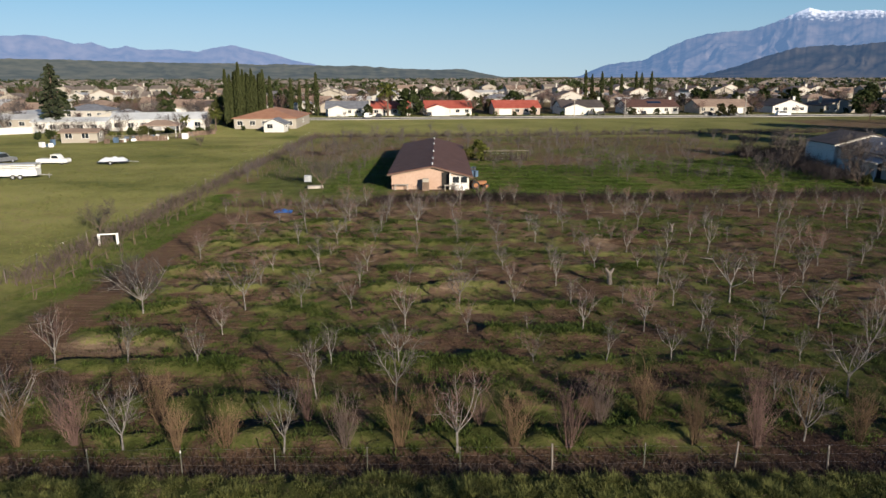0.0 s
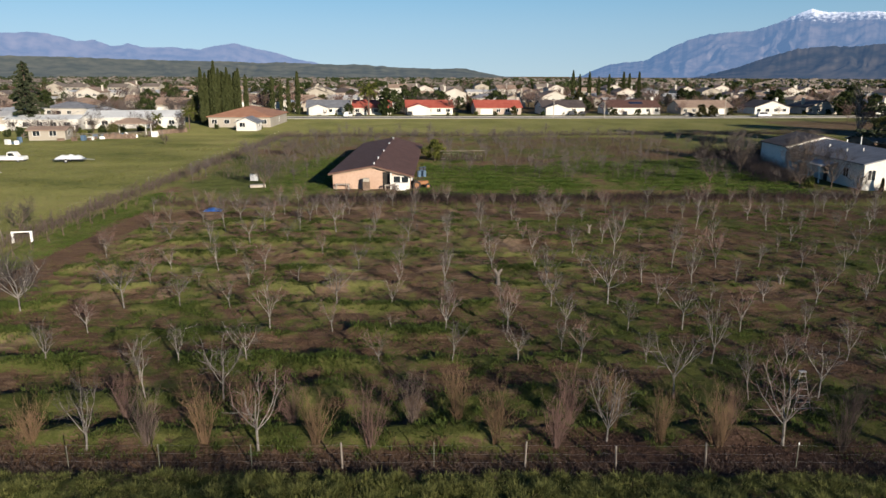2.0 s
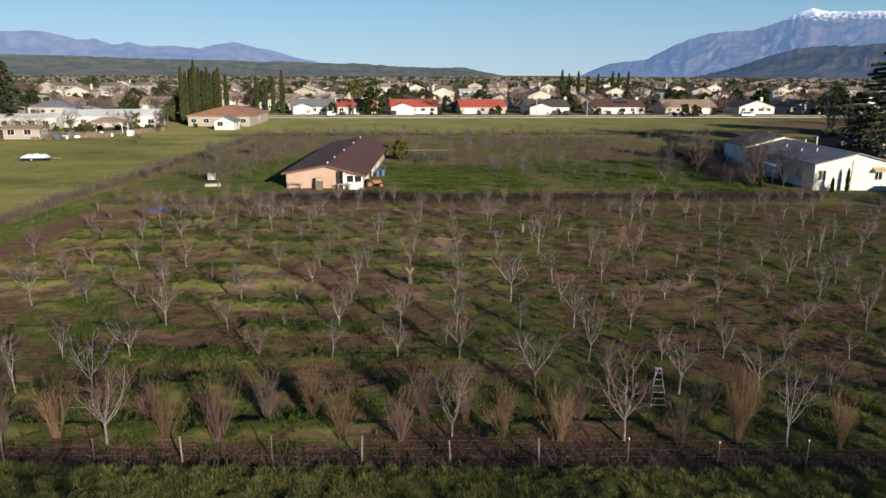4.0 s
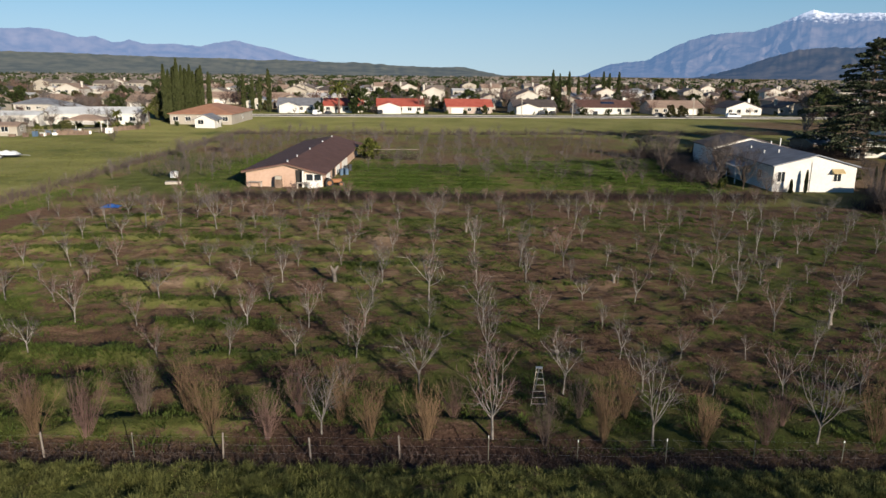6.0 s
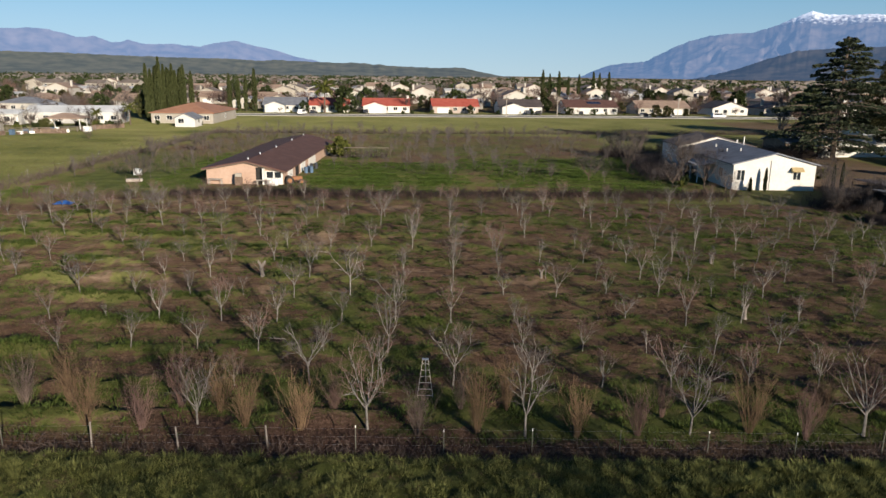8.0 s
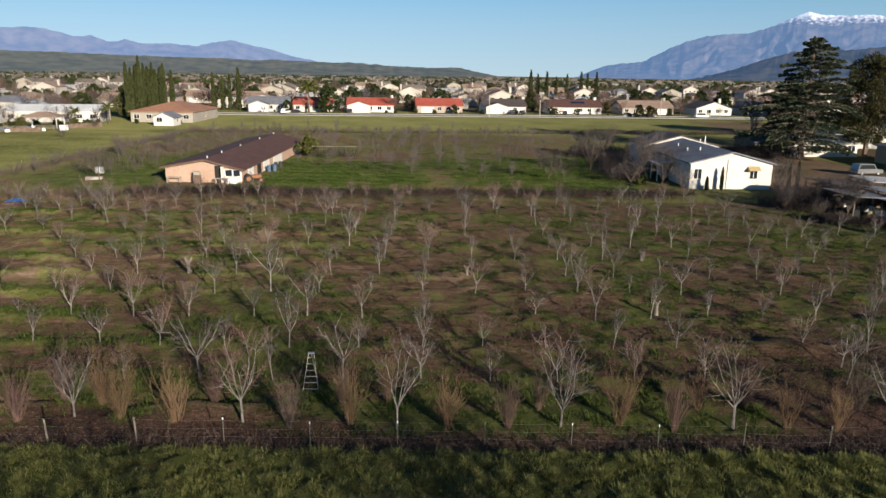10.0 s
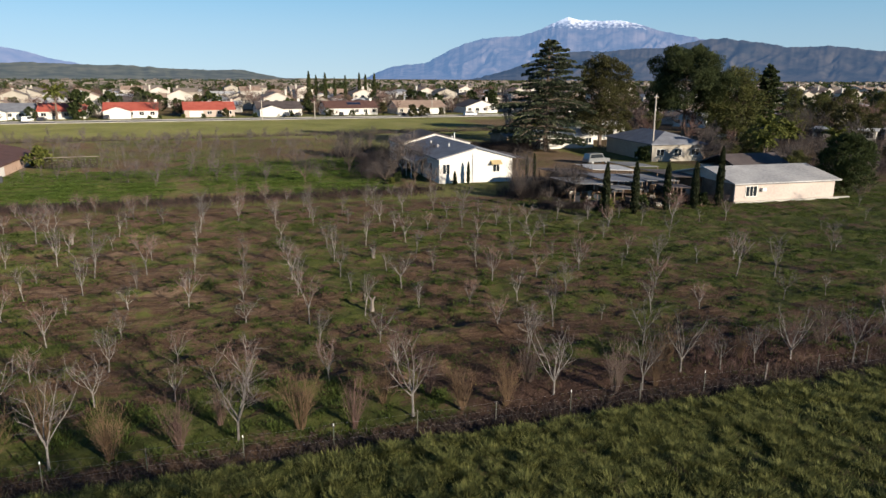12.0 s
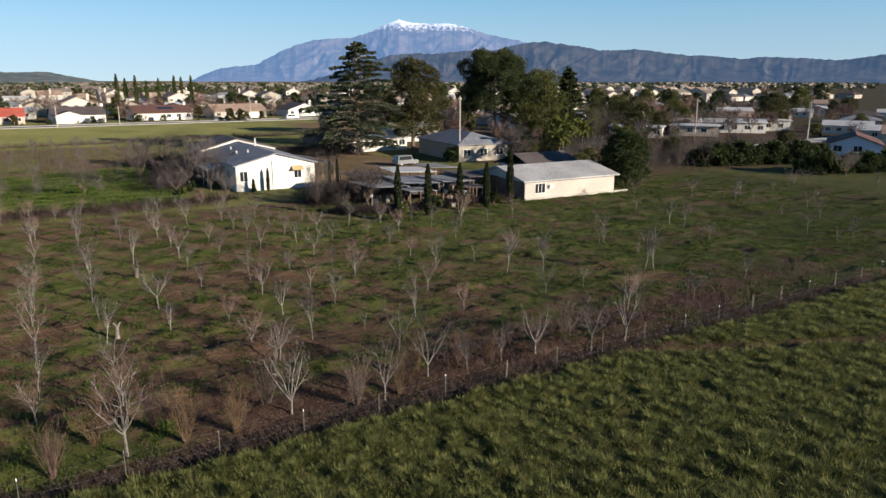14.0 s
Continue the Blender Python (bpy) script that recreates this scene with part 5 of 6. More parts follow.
# ---- the beige house with the pale roof ----
def beige_house():
    t = thing("beige_house", "low beige house with a pale grey roof", "house")
    x0, x1, y0, y1 = 94.3, 108.8, 66.4, 77.5
    part("wall", swap(gable_wall(y0, y1, x0, x1, 2.3, 3.5)), BEIGE, t, "beige boarded walls")
    part("roof", swap(gable_roof(y0, y1, x0, x1, 2.3, 3.5, 0.5)), DUSTYROOF, t, "pale grey roof")
    # dark sheet over the left wall, which carries its shade in the colour
    part("side_wall", box(x0 - 0.04, x0 + 0.02, y0 + 0.2, y1, -0.2, 2.2), WOODDARK, t, "dark boards put in for the shaded side wall")
    part("rear_roof", swap(gable_roof(75, 84, 102, 110.5, 2.5, 4.05, 0.3)), DARKROOF, t, "dark blue-grey rear roof")
    part("rear_wall", box(102.2, 110.3, 77.6, 83.8, -0.3, 2.5), BEIGE, t)
    window(t, 96.6, y0, 0.75, 1.5, 1.15, bars=2)
    part("air_conditioner", box(97.9, 98.5, y0 - 0.35, y0 + 0.02, 1.3, 1.7, 0.02), TRIM, t, "boxy window air conditioner")
    part("foundation", box(x0 - 0.1, x1 + 2.2, y0 - 0.35, y0 - 0.02, -0.2, 0.18), CONCRETE, t, "pale concrete plinth")
    return t


beige_house()
for i, (x, y, h) in enumerate(((75.0, 62.2, 5.7), (79.3, 63.6, 5.5), (84.1, 64.9, 5.2), (87.7, 64.9, 5.1), (91.2, 65.2, 6.7))):
    if i == 0:
        CY = column_tree("cypress", "slim dark green columnar cypress", 61, 5.0, 0.33, DARKCYPRESS, 1900, 0.15)
        tagged(CY, group="row of columnar cypresses")
        CY.matrix_basis = at(x, y, turn=0)
        CY.scale = (1, 1, h / 5)
    else:
        s = CY.scale.copy()
        CY.scale = (1, 1, 1)
        copy_thing(CY, at(x, y, turn=i * 70, tall=h / 5))
        CY.scale = s


# ---- the shelters of patched roofing ----
def shelter(x, y, w, d, h, roof, turn, label):
    t = thing("shelter", label, "shelter", (x, y, 0), turn, group="patched open shelters")
    bm = prism([(-w / 2, h), (w / 2, h - 0.25), (w / 2, h - 0.19), (-w / 2, h + 0.06)], -d / 2, d / 2)
    part("roof", bm, roof, t)
    for sx in (-1, 1):
        for sy in (-1, 1):
            part("post", box(sx * (w / 2 - 0.15) - 0.05, sx * (w / 2 - 0.15) + 0.05, sy * (d / 2 - 0.15) - 0.05, sy * (d / 2 - 0.15) + 0.05, -0.2, h - 0.22), WOODDARK, t)
    return t


for x, y, w, d, h, m, a, lb in ((78.2, 74, 5.2, 6, 2.3, DULLROOF, 4, "open shelter with a dull grey sheet roof"), (83, 75, 4.9, 7, 2.4, GREYROOF, -3, "open shelter with a grey-blue roof"), (87.6, 74.5, 4.8, 6.5, 2.3, DULLROOF, 4, "open shelter with a dull grey sheet roof"),
                                (92, 76, 4.4, 8, 2.5, DARKROOF, 0, "open shelter with a dark roof"), (80.0, 81, 5.6, 6, 2.5, DARKROOF, 6, "open shelter with a dark roof"), (86.0, 82, 6.2, 6, 2.7, PALEROOF, -5, "open shelter with a pale sheet roof"),
                                (91.8, 85, 4.8, 6, 2.6, DULLROOF, 4, "open shelter with a dull patched roof"), (81.0, 69.8, 4.0, 3.4, 2.0, DULLROOF, 8, "low shelter with a patched sheet roof"), (88, 69.3, 3.8, 3.0, 2.0, DARKROOF, -6, "low shelter with a dark roof")):
    shelter(x, y, w, d, h, m, a, lb)
JR = random.Random(77)
for i in range(46):
    x, y = JR.uniform(76.5, 93), JR.uniform(66.5, 84)
    w = JR.uniform(0.3, 1.3)
    simple_box(("crate", "drum", "pallet", "bin")[i % 4], ("weathered wooden crate in the cluttered yard", "dark drum in the cluttered yard", "stack of grey boards in the cluttered yard", "white plastic bin in the cluttered yard")[i % 4],
               ("crate", "drum", "boards", "bin")[i % 4], (w, JR.uniform(0.3, 1.0), JR.uniform(0.3, 1.2)), x, y, -0.02, (WOODDARK, DARKPAINT, WOODPALE, WHITEPAINT)[i % 4], JR.uniform(0, 90))
SHRUBS = Kinds([broad_tree("evergreen_shrub", "dense dark green evergreen shrub", 71, 1.6, 1.0, BROAD, 8, 420, 0.24, 0.1), broad_tree("evergreen_shrub", "rounded yellow-green evergreen garden shrub", 72, 1.5, 0.9, YELLOWGREEN, 8, 420, 0.22, 0.1)])
for x, y, s, k in ((77, 65.5, 1.0, 1), (81.5, 66, 1.1, 0), (86, 66.5, 1.0, 0), (89.5, 66, 1.0, 0), (67.2, 89.2, .4, 0), (107.6, 107, 1.7, 0), (107, 105.5, 1.3, 0), (122, 78, 1.3, 0), (64.3, 104, .9, 0), (82.5, 101, 1, 1), (60, 93.5, .8, 0), (58.6, 90.5, .7, 1)):
    SHRUBS.put(k, at(x, y, rng=RNG, scale=s))
for x, y, h in ((69.0, 89.0, 3.0), (67.0, 88.8, 1.8), (77.3, 88.2, 3.6), (78.6, 88.6, 3.9)):
    s = CY.scale.copy()
    CY.scale = (1, 1, 1)
    tagged(copy_thing(CY, at(x, y, turn=x * 30, scale=0.55, tall=h / 2.75)), "small dark columnar cypress by the white house", group="small cypresses by the house")
    CY.scale = s
FR = random.Random(33)
for i in range(26):
    SMALL.put(FR.randrange(7), at(FR.uniform(98, 150), FR.uniform(30, 62), rng=FR, scale=FR.uniform(0.7, 1.1)))
for i in range(30):
    x = FR.uniform(118, 168)
    GREY.put(FR.choice((0, 1)), at(x, 80 + 0.25 * (x - 118) + FR.uniform(-3, 18), rng=FR, scale=FR.uniform(0.4, 0.75)))
for i in range(14):
    GREY.put(1, at(FR.uniform(70, 80), FR.uniform(70, 82), rng=FR, scale=FR.uniform(0.35, 0.6)))

# unseen trees behind the camera, added to throw shade on the near ground
for i, (x, y, s) in enumerate(((8, -10, 1.8), (14, -12, 1.8), (21, -10, 1.8), (28, -12, 1.8), (37, -11, 1.8), (46, -9, 2.0), (52, -10, 2.0), (57, -9, 1.9))):
    GREY.put(1 - i % 2, at(x, y, rng=random.Random(i), scale=s))
for x, y, k, s in ((62.2, 92, 1, .8), (60.5, 97, 1, .95), (63.4, 87.6, 0, .6), (63.8, 105, 1, .8), (58, 92, 0, .7), (78.5, 92, 1, .7)):
    GREY.put(k, at(x, y, rng=RNG, scale=s))


# ---- houses of the street and the town ----
def house(label, x, y, turn, w, d, eave, ridge, roof, wall, style="gable_x", garage=None, chimney=None, porch=0.0, solar=False, group="", name="house", front_gable=None):
    """A one-storey or two-storey house: front at local y = 0, facing -y."""
    t = thing(name, label, "house", (x, y, 0), turn, group)
    if style == "hip":
        part("wall", box(-w / 2, w / 2, 0, d, -0.3, eave), wall, t)
        r = part("roof", hip_roof(-w / 2, w / 2, 0, d, eave, ridge), roof, t)
    elif style == "gable_y":
        part("wall", gable_wall(-w / 2, w / 2, 0, d, eave, ridge), wall, t)
        r = part("roof", gable_roof(-w / 2, w / 2, 0, d, eave, ridge), roof, t)
    else:
        part("wall", swap(gable_wall(0, d, -w / 2, w / 2, eave, ridge)), wall, t)
        r = part("roof", swap(gable_roof(0, d, -w / 2, w / 2, eave, ridge)), roof, t)
    fy = 0.0
    if front_gable:
        gx, gw, gd = front_gable
        gr = eave + (ridge - eave) * min(1, gw / d) * 0.9
        part("garage_wall", gable_wall(gx - gw / 2, gx + gw / 2, -gd, 0.5, eave, gr), WHITEWALL, t)
        part("garage_roof", gable_roof(gx - gw / 2, gx + gw / 2, -gd, d / 2 - 0.5, eave, gr), roof, t)
        door(t, gx, -gd, 0, min(4.8, gw * 0.75), 2.1, TRIM, name="garage_door", label="white panelled garage door")
    if garage is not None:
        door(t, garage, fy, 0, 4.6, 2.1, TRIM, name="garage_door", label="white panelled garage door")
    taken = [garage] if garage is not None else []
    if front_gable:
        taken.append(front_gable[0])
    for wx in np.arange(-w / 2 + 1.6, w / 2 - 1, 3.4):
        if all(abs(wx - g) > 3.6 for g in taken):
            window(t, wx, fy, 1.0, 1.4, 1.1)
            if eave > 4.5:
                window(t, wx, fy, 3.7, 1.4, 1.1)
    window(t, w / 2, d * 0.5, 1.0, 1.3, 1.0, "right")
    if chimney is not None:
        c = part("chimney", box(chimney - 0.45, chimney + 0.45, d / 2 - 0.4, d / 2 + 0.4, 0, ridge + 1.0, 0.03), wall, r)
        part("chimney_cap", box(chimney - 0.52, chimney + 0.52, d / 2 - 0.47, d / 2 + 0.47, ridge + 0.95, ridge + 1.1), CONCRETE, c)
    if solar:
        s = (ridge - eave) / (d / 2)
        bm = box(-2.6, 2.6, -1.0, 1.0, 0, 0.08)
        bmesh.ops.transform(bm, matrix=pose(1.5, d * 0.27, eave + d * 0.27 * s + 0.22, math.degrees(math.atan(s))), verts=bm.verts)
        part("solar_panel", bm, SOLAR, r, "dark solar panels")
    return t


# cream house and sheds among the conifers
house("cream house with a grey hipped roof", 113.5, 105.5, -4, 10, 18, 2.9, 4.9, GREYROOF, CREAM, "hip")
house("small white house in the shade of the conifers", 104.5, 131, 5, 13, 8, 2.5, 3.6, PALEROOF, WHITEWALL, "gable_x")
house("low shed with a dark blue-grey roof", 95.5, 133, 5, 7, 8, 2.4, 3.4, GREYROOF, WOODDARK, "gable_x")
house("pale house at the foot of the tall trees", 122, 148, 0, 12, 9, 2.7, 4.2, PALEROOF, WHITEWALL, "gable_x")
house("white garage with a pale flat roof", 228, 130, -40, 11, 8, 2.9, 3.3, PALEROOF, WHITEWALL, "hip")
house("low shaded house with a wide pale roof", 214, 141, 40, 10, 16, 2.7, 3.4, PALEROOF, PEACH, "hip")
house("house with walls tinted blue for shade and a reddish roof", 179, 76, -58, 9, 14, 2.4, 4.1, BROWNROOF, PALEBLUE, "gable_y")
house("white gabled house with a pale roof", 158, 146, -58, 10, 12, 2.6, 4.2, PALEROOF, WHITEWALL, "gable_y")
house("low white house with a pale flat roof", 176, 131, -50, 13, 9, 2.6, 3.0, PALEROOF, OFFWHITE, "hip")
house("low house with a wide pale roof beside the lane", 193, 127, -50, 12, 9, 2.6, 3.1, PALEROOF, PEACH, "hip")
house("low house with a tan roof", 203, 146, -55, 12, 9, 2.7, 3.5, TANROOF, CREAM, "hip")
house("white house with a dark roof", 182, 168, -58, 11, 9, 2.7, 4.4, DARKROOF, WHITEWALL, "gable_x")
house("white house with a dark gable roof", 170, 182, -58, 10, 9, 2.7, 4.6, GREYROOF, WHITEWALL, "gable_y")
for lb, x, y, tn, mat, kd, ln in (("silver van parked beside the pale lane", 97.8, 106, 12, SILVER, "van", 4.6), ("white pickup parked in the pasture yard", -61.7, 117.5, 3, WHITEPAINT, "pickup", 5.0), ("silver van by the pasture yard", -71.5, 119, 60, SILVER, "van", 4.8),
                                  ("white pickup at the far houses", 141, 160, 0, WHITEPAINT, "pickup", 5.0), ("dark car on the street", -1, 258, 90, DARKPAINT, "car", 4.4), ("white van in the driveway", -22, 247, 80, WHITEPAINT, "van", 4.8), ("dark car in the driveway", -18.5, 249, 85, DARKPAINT, "car", 4.4),
                                  ("dark pickup in the driveway", 58, 262, 90, DARKPAINT, "pickup", 5.0), ("dark car in the driveway", 62, 263, 95, DARKPAINT, "car", 4.4), ("dark car by the garage", 78, 264, 80, DARKPAINT, "car", 4.5), ("dark car along the kerb", 100, 258, 5, DARKPAINT, "car", 4.5),
                                  ("white van along the kerb", 126, 256, 5, WHITEPAINT, "van", 5.0), ("dark car along the kerb", 108, 257, 5, DARKPAINT, "car", 4.5)):
    car("parked_" + ("pickup" if kd == "pickup" else "van" if kd == "van" else "car"), lb, x, y, tn, mat, ln, kd)

# conifers and big evergreens on the right
T1 = conifer("deodar_cedar", "tall deodar cedar with layered drooping boughs", 81, 21.5, 13.5, NEEDLE, 88, 330, 0.32, 0.20, 0.08)
T1.matrix_basis = at(97.5, 126, turn=10)
T2 = broad_tree("brownish_pine", "tall olive-brown pine with clumped needles", 82, 19.2, 8.5, OLIVE, 44, 38000, 0.21, 0.16, lobe=(0.15, 0.30))
T2.matrix_basis = at(113, 132.5, turn=40)
T3 = broad_tree("stone_pine", "very large dark pine with a rounded crown", 83, 22.0, 13.5, PINE, 40, 84000, 0.23, 0.34, lobe=(0.15, 0.27))
T3.matrix_basis = at(142.5, 145.5, turn=0)
T4 = conifer("pine", "dark green pine beside the large pine", 84, 17.5, 6.0, PINE, 80, 90, 0.5, 0.15, 0.15)
T4.matrix_basis = at(158, 136, turn=80)
# stands in for the large pine's sunlit side, sun put into its needles
T9 = broad_tree("brownish_pine", "yellow-green pine with a ragged crown", 90, 17.0, 8.0, RAGGED, 44, 26000, 0.25, 0.08)
T9.matrix_basis = at(151.5, 138.5, turn=10)
T5 = broad_tree("evergreen_tree", "dark dense evergreen beside the beige house", 85, 7.6, 4.4, BROAD, 28, 18000, 0.19, 0.04)
T5.matrix_basis = at(113.2, 69.5, turn=60)
T6 = broad_tree("evergreen_tree", "broad green tree among the yards", 86, 8.0, 4.5, RAGGED, 22, 8000, 0.23, 0.1)
T6.matrix_basis = at(128, 104, turn=60, scale=0.7)
T7 = broad_tree("evergreen_tree", "dark tree in front of the tall pines", 87, 9.0, 5.0, OLIVE, 24, 9000, 0.24, 0.08)
T7.matrix_basis = at(172, 126, turn=60)
YR = random.Random(21)
for x, y, s in ((121, 101, .6), (133, 108, .6), (158, 150, 1.0), (168, 160, 1.0), (118, 84, .55), (123, 88, .6), (190, 158, .9), (205, 165, .9), (176, 118, .5), (150, 170, 1.0), (128, 165, .9), (116, 170, .9)):
    copy_thing(YR.choice((T6, T7)), at(x, y, rng=YR, scale=s))
for i, (x, y, h) in enumerate(((120, 92, 5.5), (124, 96, 6.5), (131, 99, 5.8), (137, 95, 5.0))):
    if i == 0:
        PALM = palm("palm_tree", "green palm with a feathery arching crown", 88, 5.0, YELLOWGREEN)
        PALM.matrix_basis = at(x, y, turn=0)
    else:
        copy_thing(PALM, at(x, y, turn=i * 40, scale=h / 5))
T8 = broad_tree("evergreen_tree", "dark clipped evergreen in the hedge row", 89, 3.4, 2.6, BROAD, 14, 2200, 0.28, 0.03)
T8.matrix_basis = at(150, 80, turn=0)
for k in range(13):
    copy_thing(T8, at(142 + 1.9 * k, 80.5 - 0.55 * k, turn=k * 50, scale=1.0 + 0.25 * math.sin(k * 2.1)))
for k in range(16):
    copy_thing(T8, at(149 + 1.8 * k, 65.5 - 1.0 * k + 0.05 * k * k, turn=k * 70, scale=0.9 + 0.15 * math.sin(k * 1.7)))


def utility_pole(x, y, h, turn):
    t = thing("utility_pole", "tall grey timber utility pole with crossarm", "pole", (x, y, 0), turn)
    part("pole", rod((0, 0, -0.3), (0, 0, h), 0.17, 0.11, 8), WOODPALE, t)
    part("crossarm", box(-1.1, 1.1, -0.06, 0.06, h - 0.6, h - 0.45), WOODDARK, t)
    for sx in (-0.95, -0.4, 0.4, 0.95):
        part("insulator", rod((sx, 0, h - 0.45), (sx, 0, h - 0.28), 0.05, 0.04, 6), STEEL, t)


for x, y, h, a in ((109.3, 107.0, 11.5, 40), (183, 118, 10, 60), (205, 103, 9.5, 60), (160, 152, 10.5, 50), (48.5, 243, 6.5, 0), (108, 246, 7, 0), (66, 244, 6, 0)):
    utility_pole(x, y, h, a)


# ---- the street beyond the field ----
def strip(name, label, category, y0, y1, z0, z1, mat, x0=-60, x1=330):
    bm = bmesh.new()
    n = 26
    low, top = [], []
    for i in range(n + 1):
        x = x0 + (x1 - x0) * i / n
        for lst, z in ((low, z0), (top, z1)):
            lst.append((bm.verts.new((x, road_y(x) + y0, z)), bm.verts.new((x, road_y(x) + y1, z))))
    for i in range(n):
        bm.faces.new((top[i][0], top[i + 1][0], top[i + 1][1], top[i][1]))
        bm.faces.new((low[i][0], low[i + 1][0], top[i + 1][0], top[i][0]))
        bm.faces.new((top[i][1], top[i + 1][1], low[i + 1][1], low[i][1]))
    return tagged(part(name, bm, mat), label, category, kind="structure")


strip("road", "worn grey asphalt street beyond the field", "road", 1.0, 10.0, -0.1, 0.06, ASPHALT)
strip("kerb", "pale concrete kerb of the near street side", "kerb", 0.7, 1.0, -0.1, 0.16, CONCRETE)
strip("pavement", "pale concrete pavement before the houses", "pavement", 10.0, 12.2, -0.1, 0.17, CONCRETE)
ST = "houses along the street"


def on_street(x, back=16.0):
    return x, road_y(x) + back


for lb, x, w, d, roof, wall, st, kw in (
        ("white house with a grey roof", -31, 15, 11, GREYROOF, WHITEWALL, "gable_x", dict(front_gable=(-3, 7, 3))),
        ("white house with a bright red tile roof", -15, 14, 11, REDROOF, WHITEWALL, "gable_x", dict(chimney=-5)),
        ("white house with red tile roof and garage gable", 6, 17, 12, REDROOF, WHITEWALL, "gable_x", dict(front_gable=(-4.2, 8.4, 4), chimney=8.0)),
        ("pinkish house with a red tile roof", 31.5, 17, 12, REDROOF, PEACH, "gable_x", dict(garage=-4.5, chimney=8.2)),
        ("white house with red and dark roof", 56, 16, 12, DARKROOF, WHITEWALL, "gable_x", dict(front_gable=(-3.5, 8.4, 4), chimney=8.0)),
        ("white house with brown roof and solar panels", 83, 20, 12, BROWNROOF, WHITEWALL, "gable_x", dict(garage=-5, solar=True, chimney=9)),
        ("beige house with an orange-tan roof", 111, 20, 12, TANROOF, CREAM, "gable_x", dict(garage=5, chimney=8.5)),
        ("dark-roofed house with a sunlit white gable", 137, 14, 12, DARKROOF, WHITEWALL, "gable_y", dict(chimney=5)),
        ("dark-roofed house in shade", 158, 15, 12, DARKROOF, CREAM, "gable_y", dict(chimney=-5)),
        ("white house with a dark roof", 182, 15, 12, GREYROOF, WHITEWALL, "gable_y", dict(chimney=5)),
        ("cream house with a brown roof", 206, 15, 12, BROWNROOF, CREAM, "gable_x", dict(garage=-3)),
        ("white house with a tan roof", 230, 15, 12, TANROOF, WHITEWALL, "gable_y", dict(chimney=5))):
    xx, yy = on_street(x, 24.0)
    house(lb, xx, yy, 5, w, d + 1.5, 2.65, 5.0, roof, wall, st, group=ST, **kw)

TOWN = random.Random(3)
ROOFS = (TANROOF, GREYROOF, TOWNROOF, DARKROOF, PALEROOF, TANROOF)
WALLS = (OFFWHITE, CREAM, CREAM, PEACH, OFFWHITE)
TG = "houses of the town"
HOUSES = Kinds([house(lb, 0, 0, 0, w, d, e, r, ROOFS[ro], WALLS[wa], st, group=TG, **kw) for lb, w, d, e, r, ro, wa, st, kw in (
    ("cream house with a tan roof", 15, 11, 3.0, 5.2, 0, 1, "gable_x", dict(garage=-4, chimney=5)),
    ("white two-storey house with a tan gable roof", 11, 12, 5.6, 7.8, 0, 4, "gable_y", dict(chimney=4.5)),
    ("white house with a grey roof", 14, 11, 2.9, 4.9, 1, 0, "hip", {}),
    ("cream house with a brown roof", 14, 11, 3.0, 5.4, 2, 1, "gable_y", dict(chimney=-5)),
    ("peach house with a dark roof", 16, 11, 2.9, 5.0, 3, 3, "hip", dict(garage=4)),
    ("white house with a pale roof", 15, 10, 2.8, 4.2, 4, 0, "gable_x", {}),
    ("cream house with a faded tan tile roof", 15, 12, 3.0, 5.2, 5, 1, "hip", {}),
    ("two-storey cream house with a brown roof", 12, 11, 5.5, 7.6, 2, 2, "gable_x", dict(chimney=4)))])


# keeps town houses and trees inside the camera's field of view
def in_view(x, y):
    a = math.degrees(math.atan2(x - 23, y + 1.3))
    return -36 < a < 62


placed = 0
for row, back in enumerate(np.concatenate([np.arange(56, 330, 33), np.arange(352, 620, 46)])):
    for x in np.arange(-420, 620, 24 if back < 330 else 38):
        xx = x + TOWN.uniform(-4, 4) + 10 * (row % 2)
        yy = road_y(xx) + back + TOWN.uniform(-4, 4)
        if not in_view(xx, yy) or TOWN.random() < 0.22 or (xx > 110 and yy < 330 and xx < 180) or placed >= 235:
            continue
        HOUSES.put(TOWN.randrange(8), at(xx, yy, turn=TOWN.choice((0, 0, 90, 180, -90)) + 5 + TOWN.uniform(-6, 6)))
        placed += 1
for x in np.arange(-300, -70, 26):
    for y in np.arange(215, 300, 30):
        xx, yy = x + TOWN.uniform(-4, 4), y + TOWN.uniform(-4, 4)
        if in_view(xx, yy) and TOWN.random() > 0.25:
            HOUSES.put(TOWN.choice((2, 4, 5, 0)), at(xx, yy, turn=TOWN.choice((0, 90)) + TOWN.uniform(-5, 5)))
for x in np.arange(150, 420, 27):
    for y in np.arange(190, 330, 32):
        xx, yy = x + TOWN.uniform(-5, 5), y + TOWN.uniform(-5, 5)
        if in_view(xx, yy) and yy < road_y(xx) - 25 + 40 * (xx > 240) and TOWN.random() > 0.2:
            HOUSES.put(TOWN.choice((2, 4, 5, 0, 3)), at(xx, yy, turn=TOWN.choice((-58, 32)) + TOWN.uniform(-8, 8), scale=0.85))
for x, y in ((236, 112), (262, 124), (290, 140), (250, 150), (276, 165), (305, 175), (330, 150), (340, 190), (225, 96), (215, 84)):
    HOUSES.put(TOWN.choice((2, 4, 5, 0)), at(x, y, turn=-60, scale=0.8))

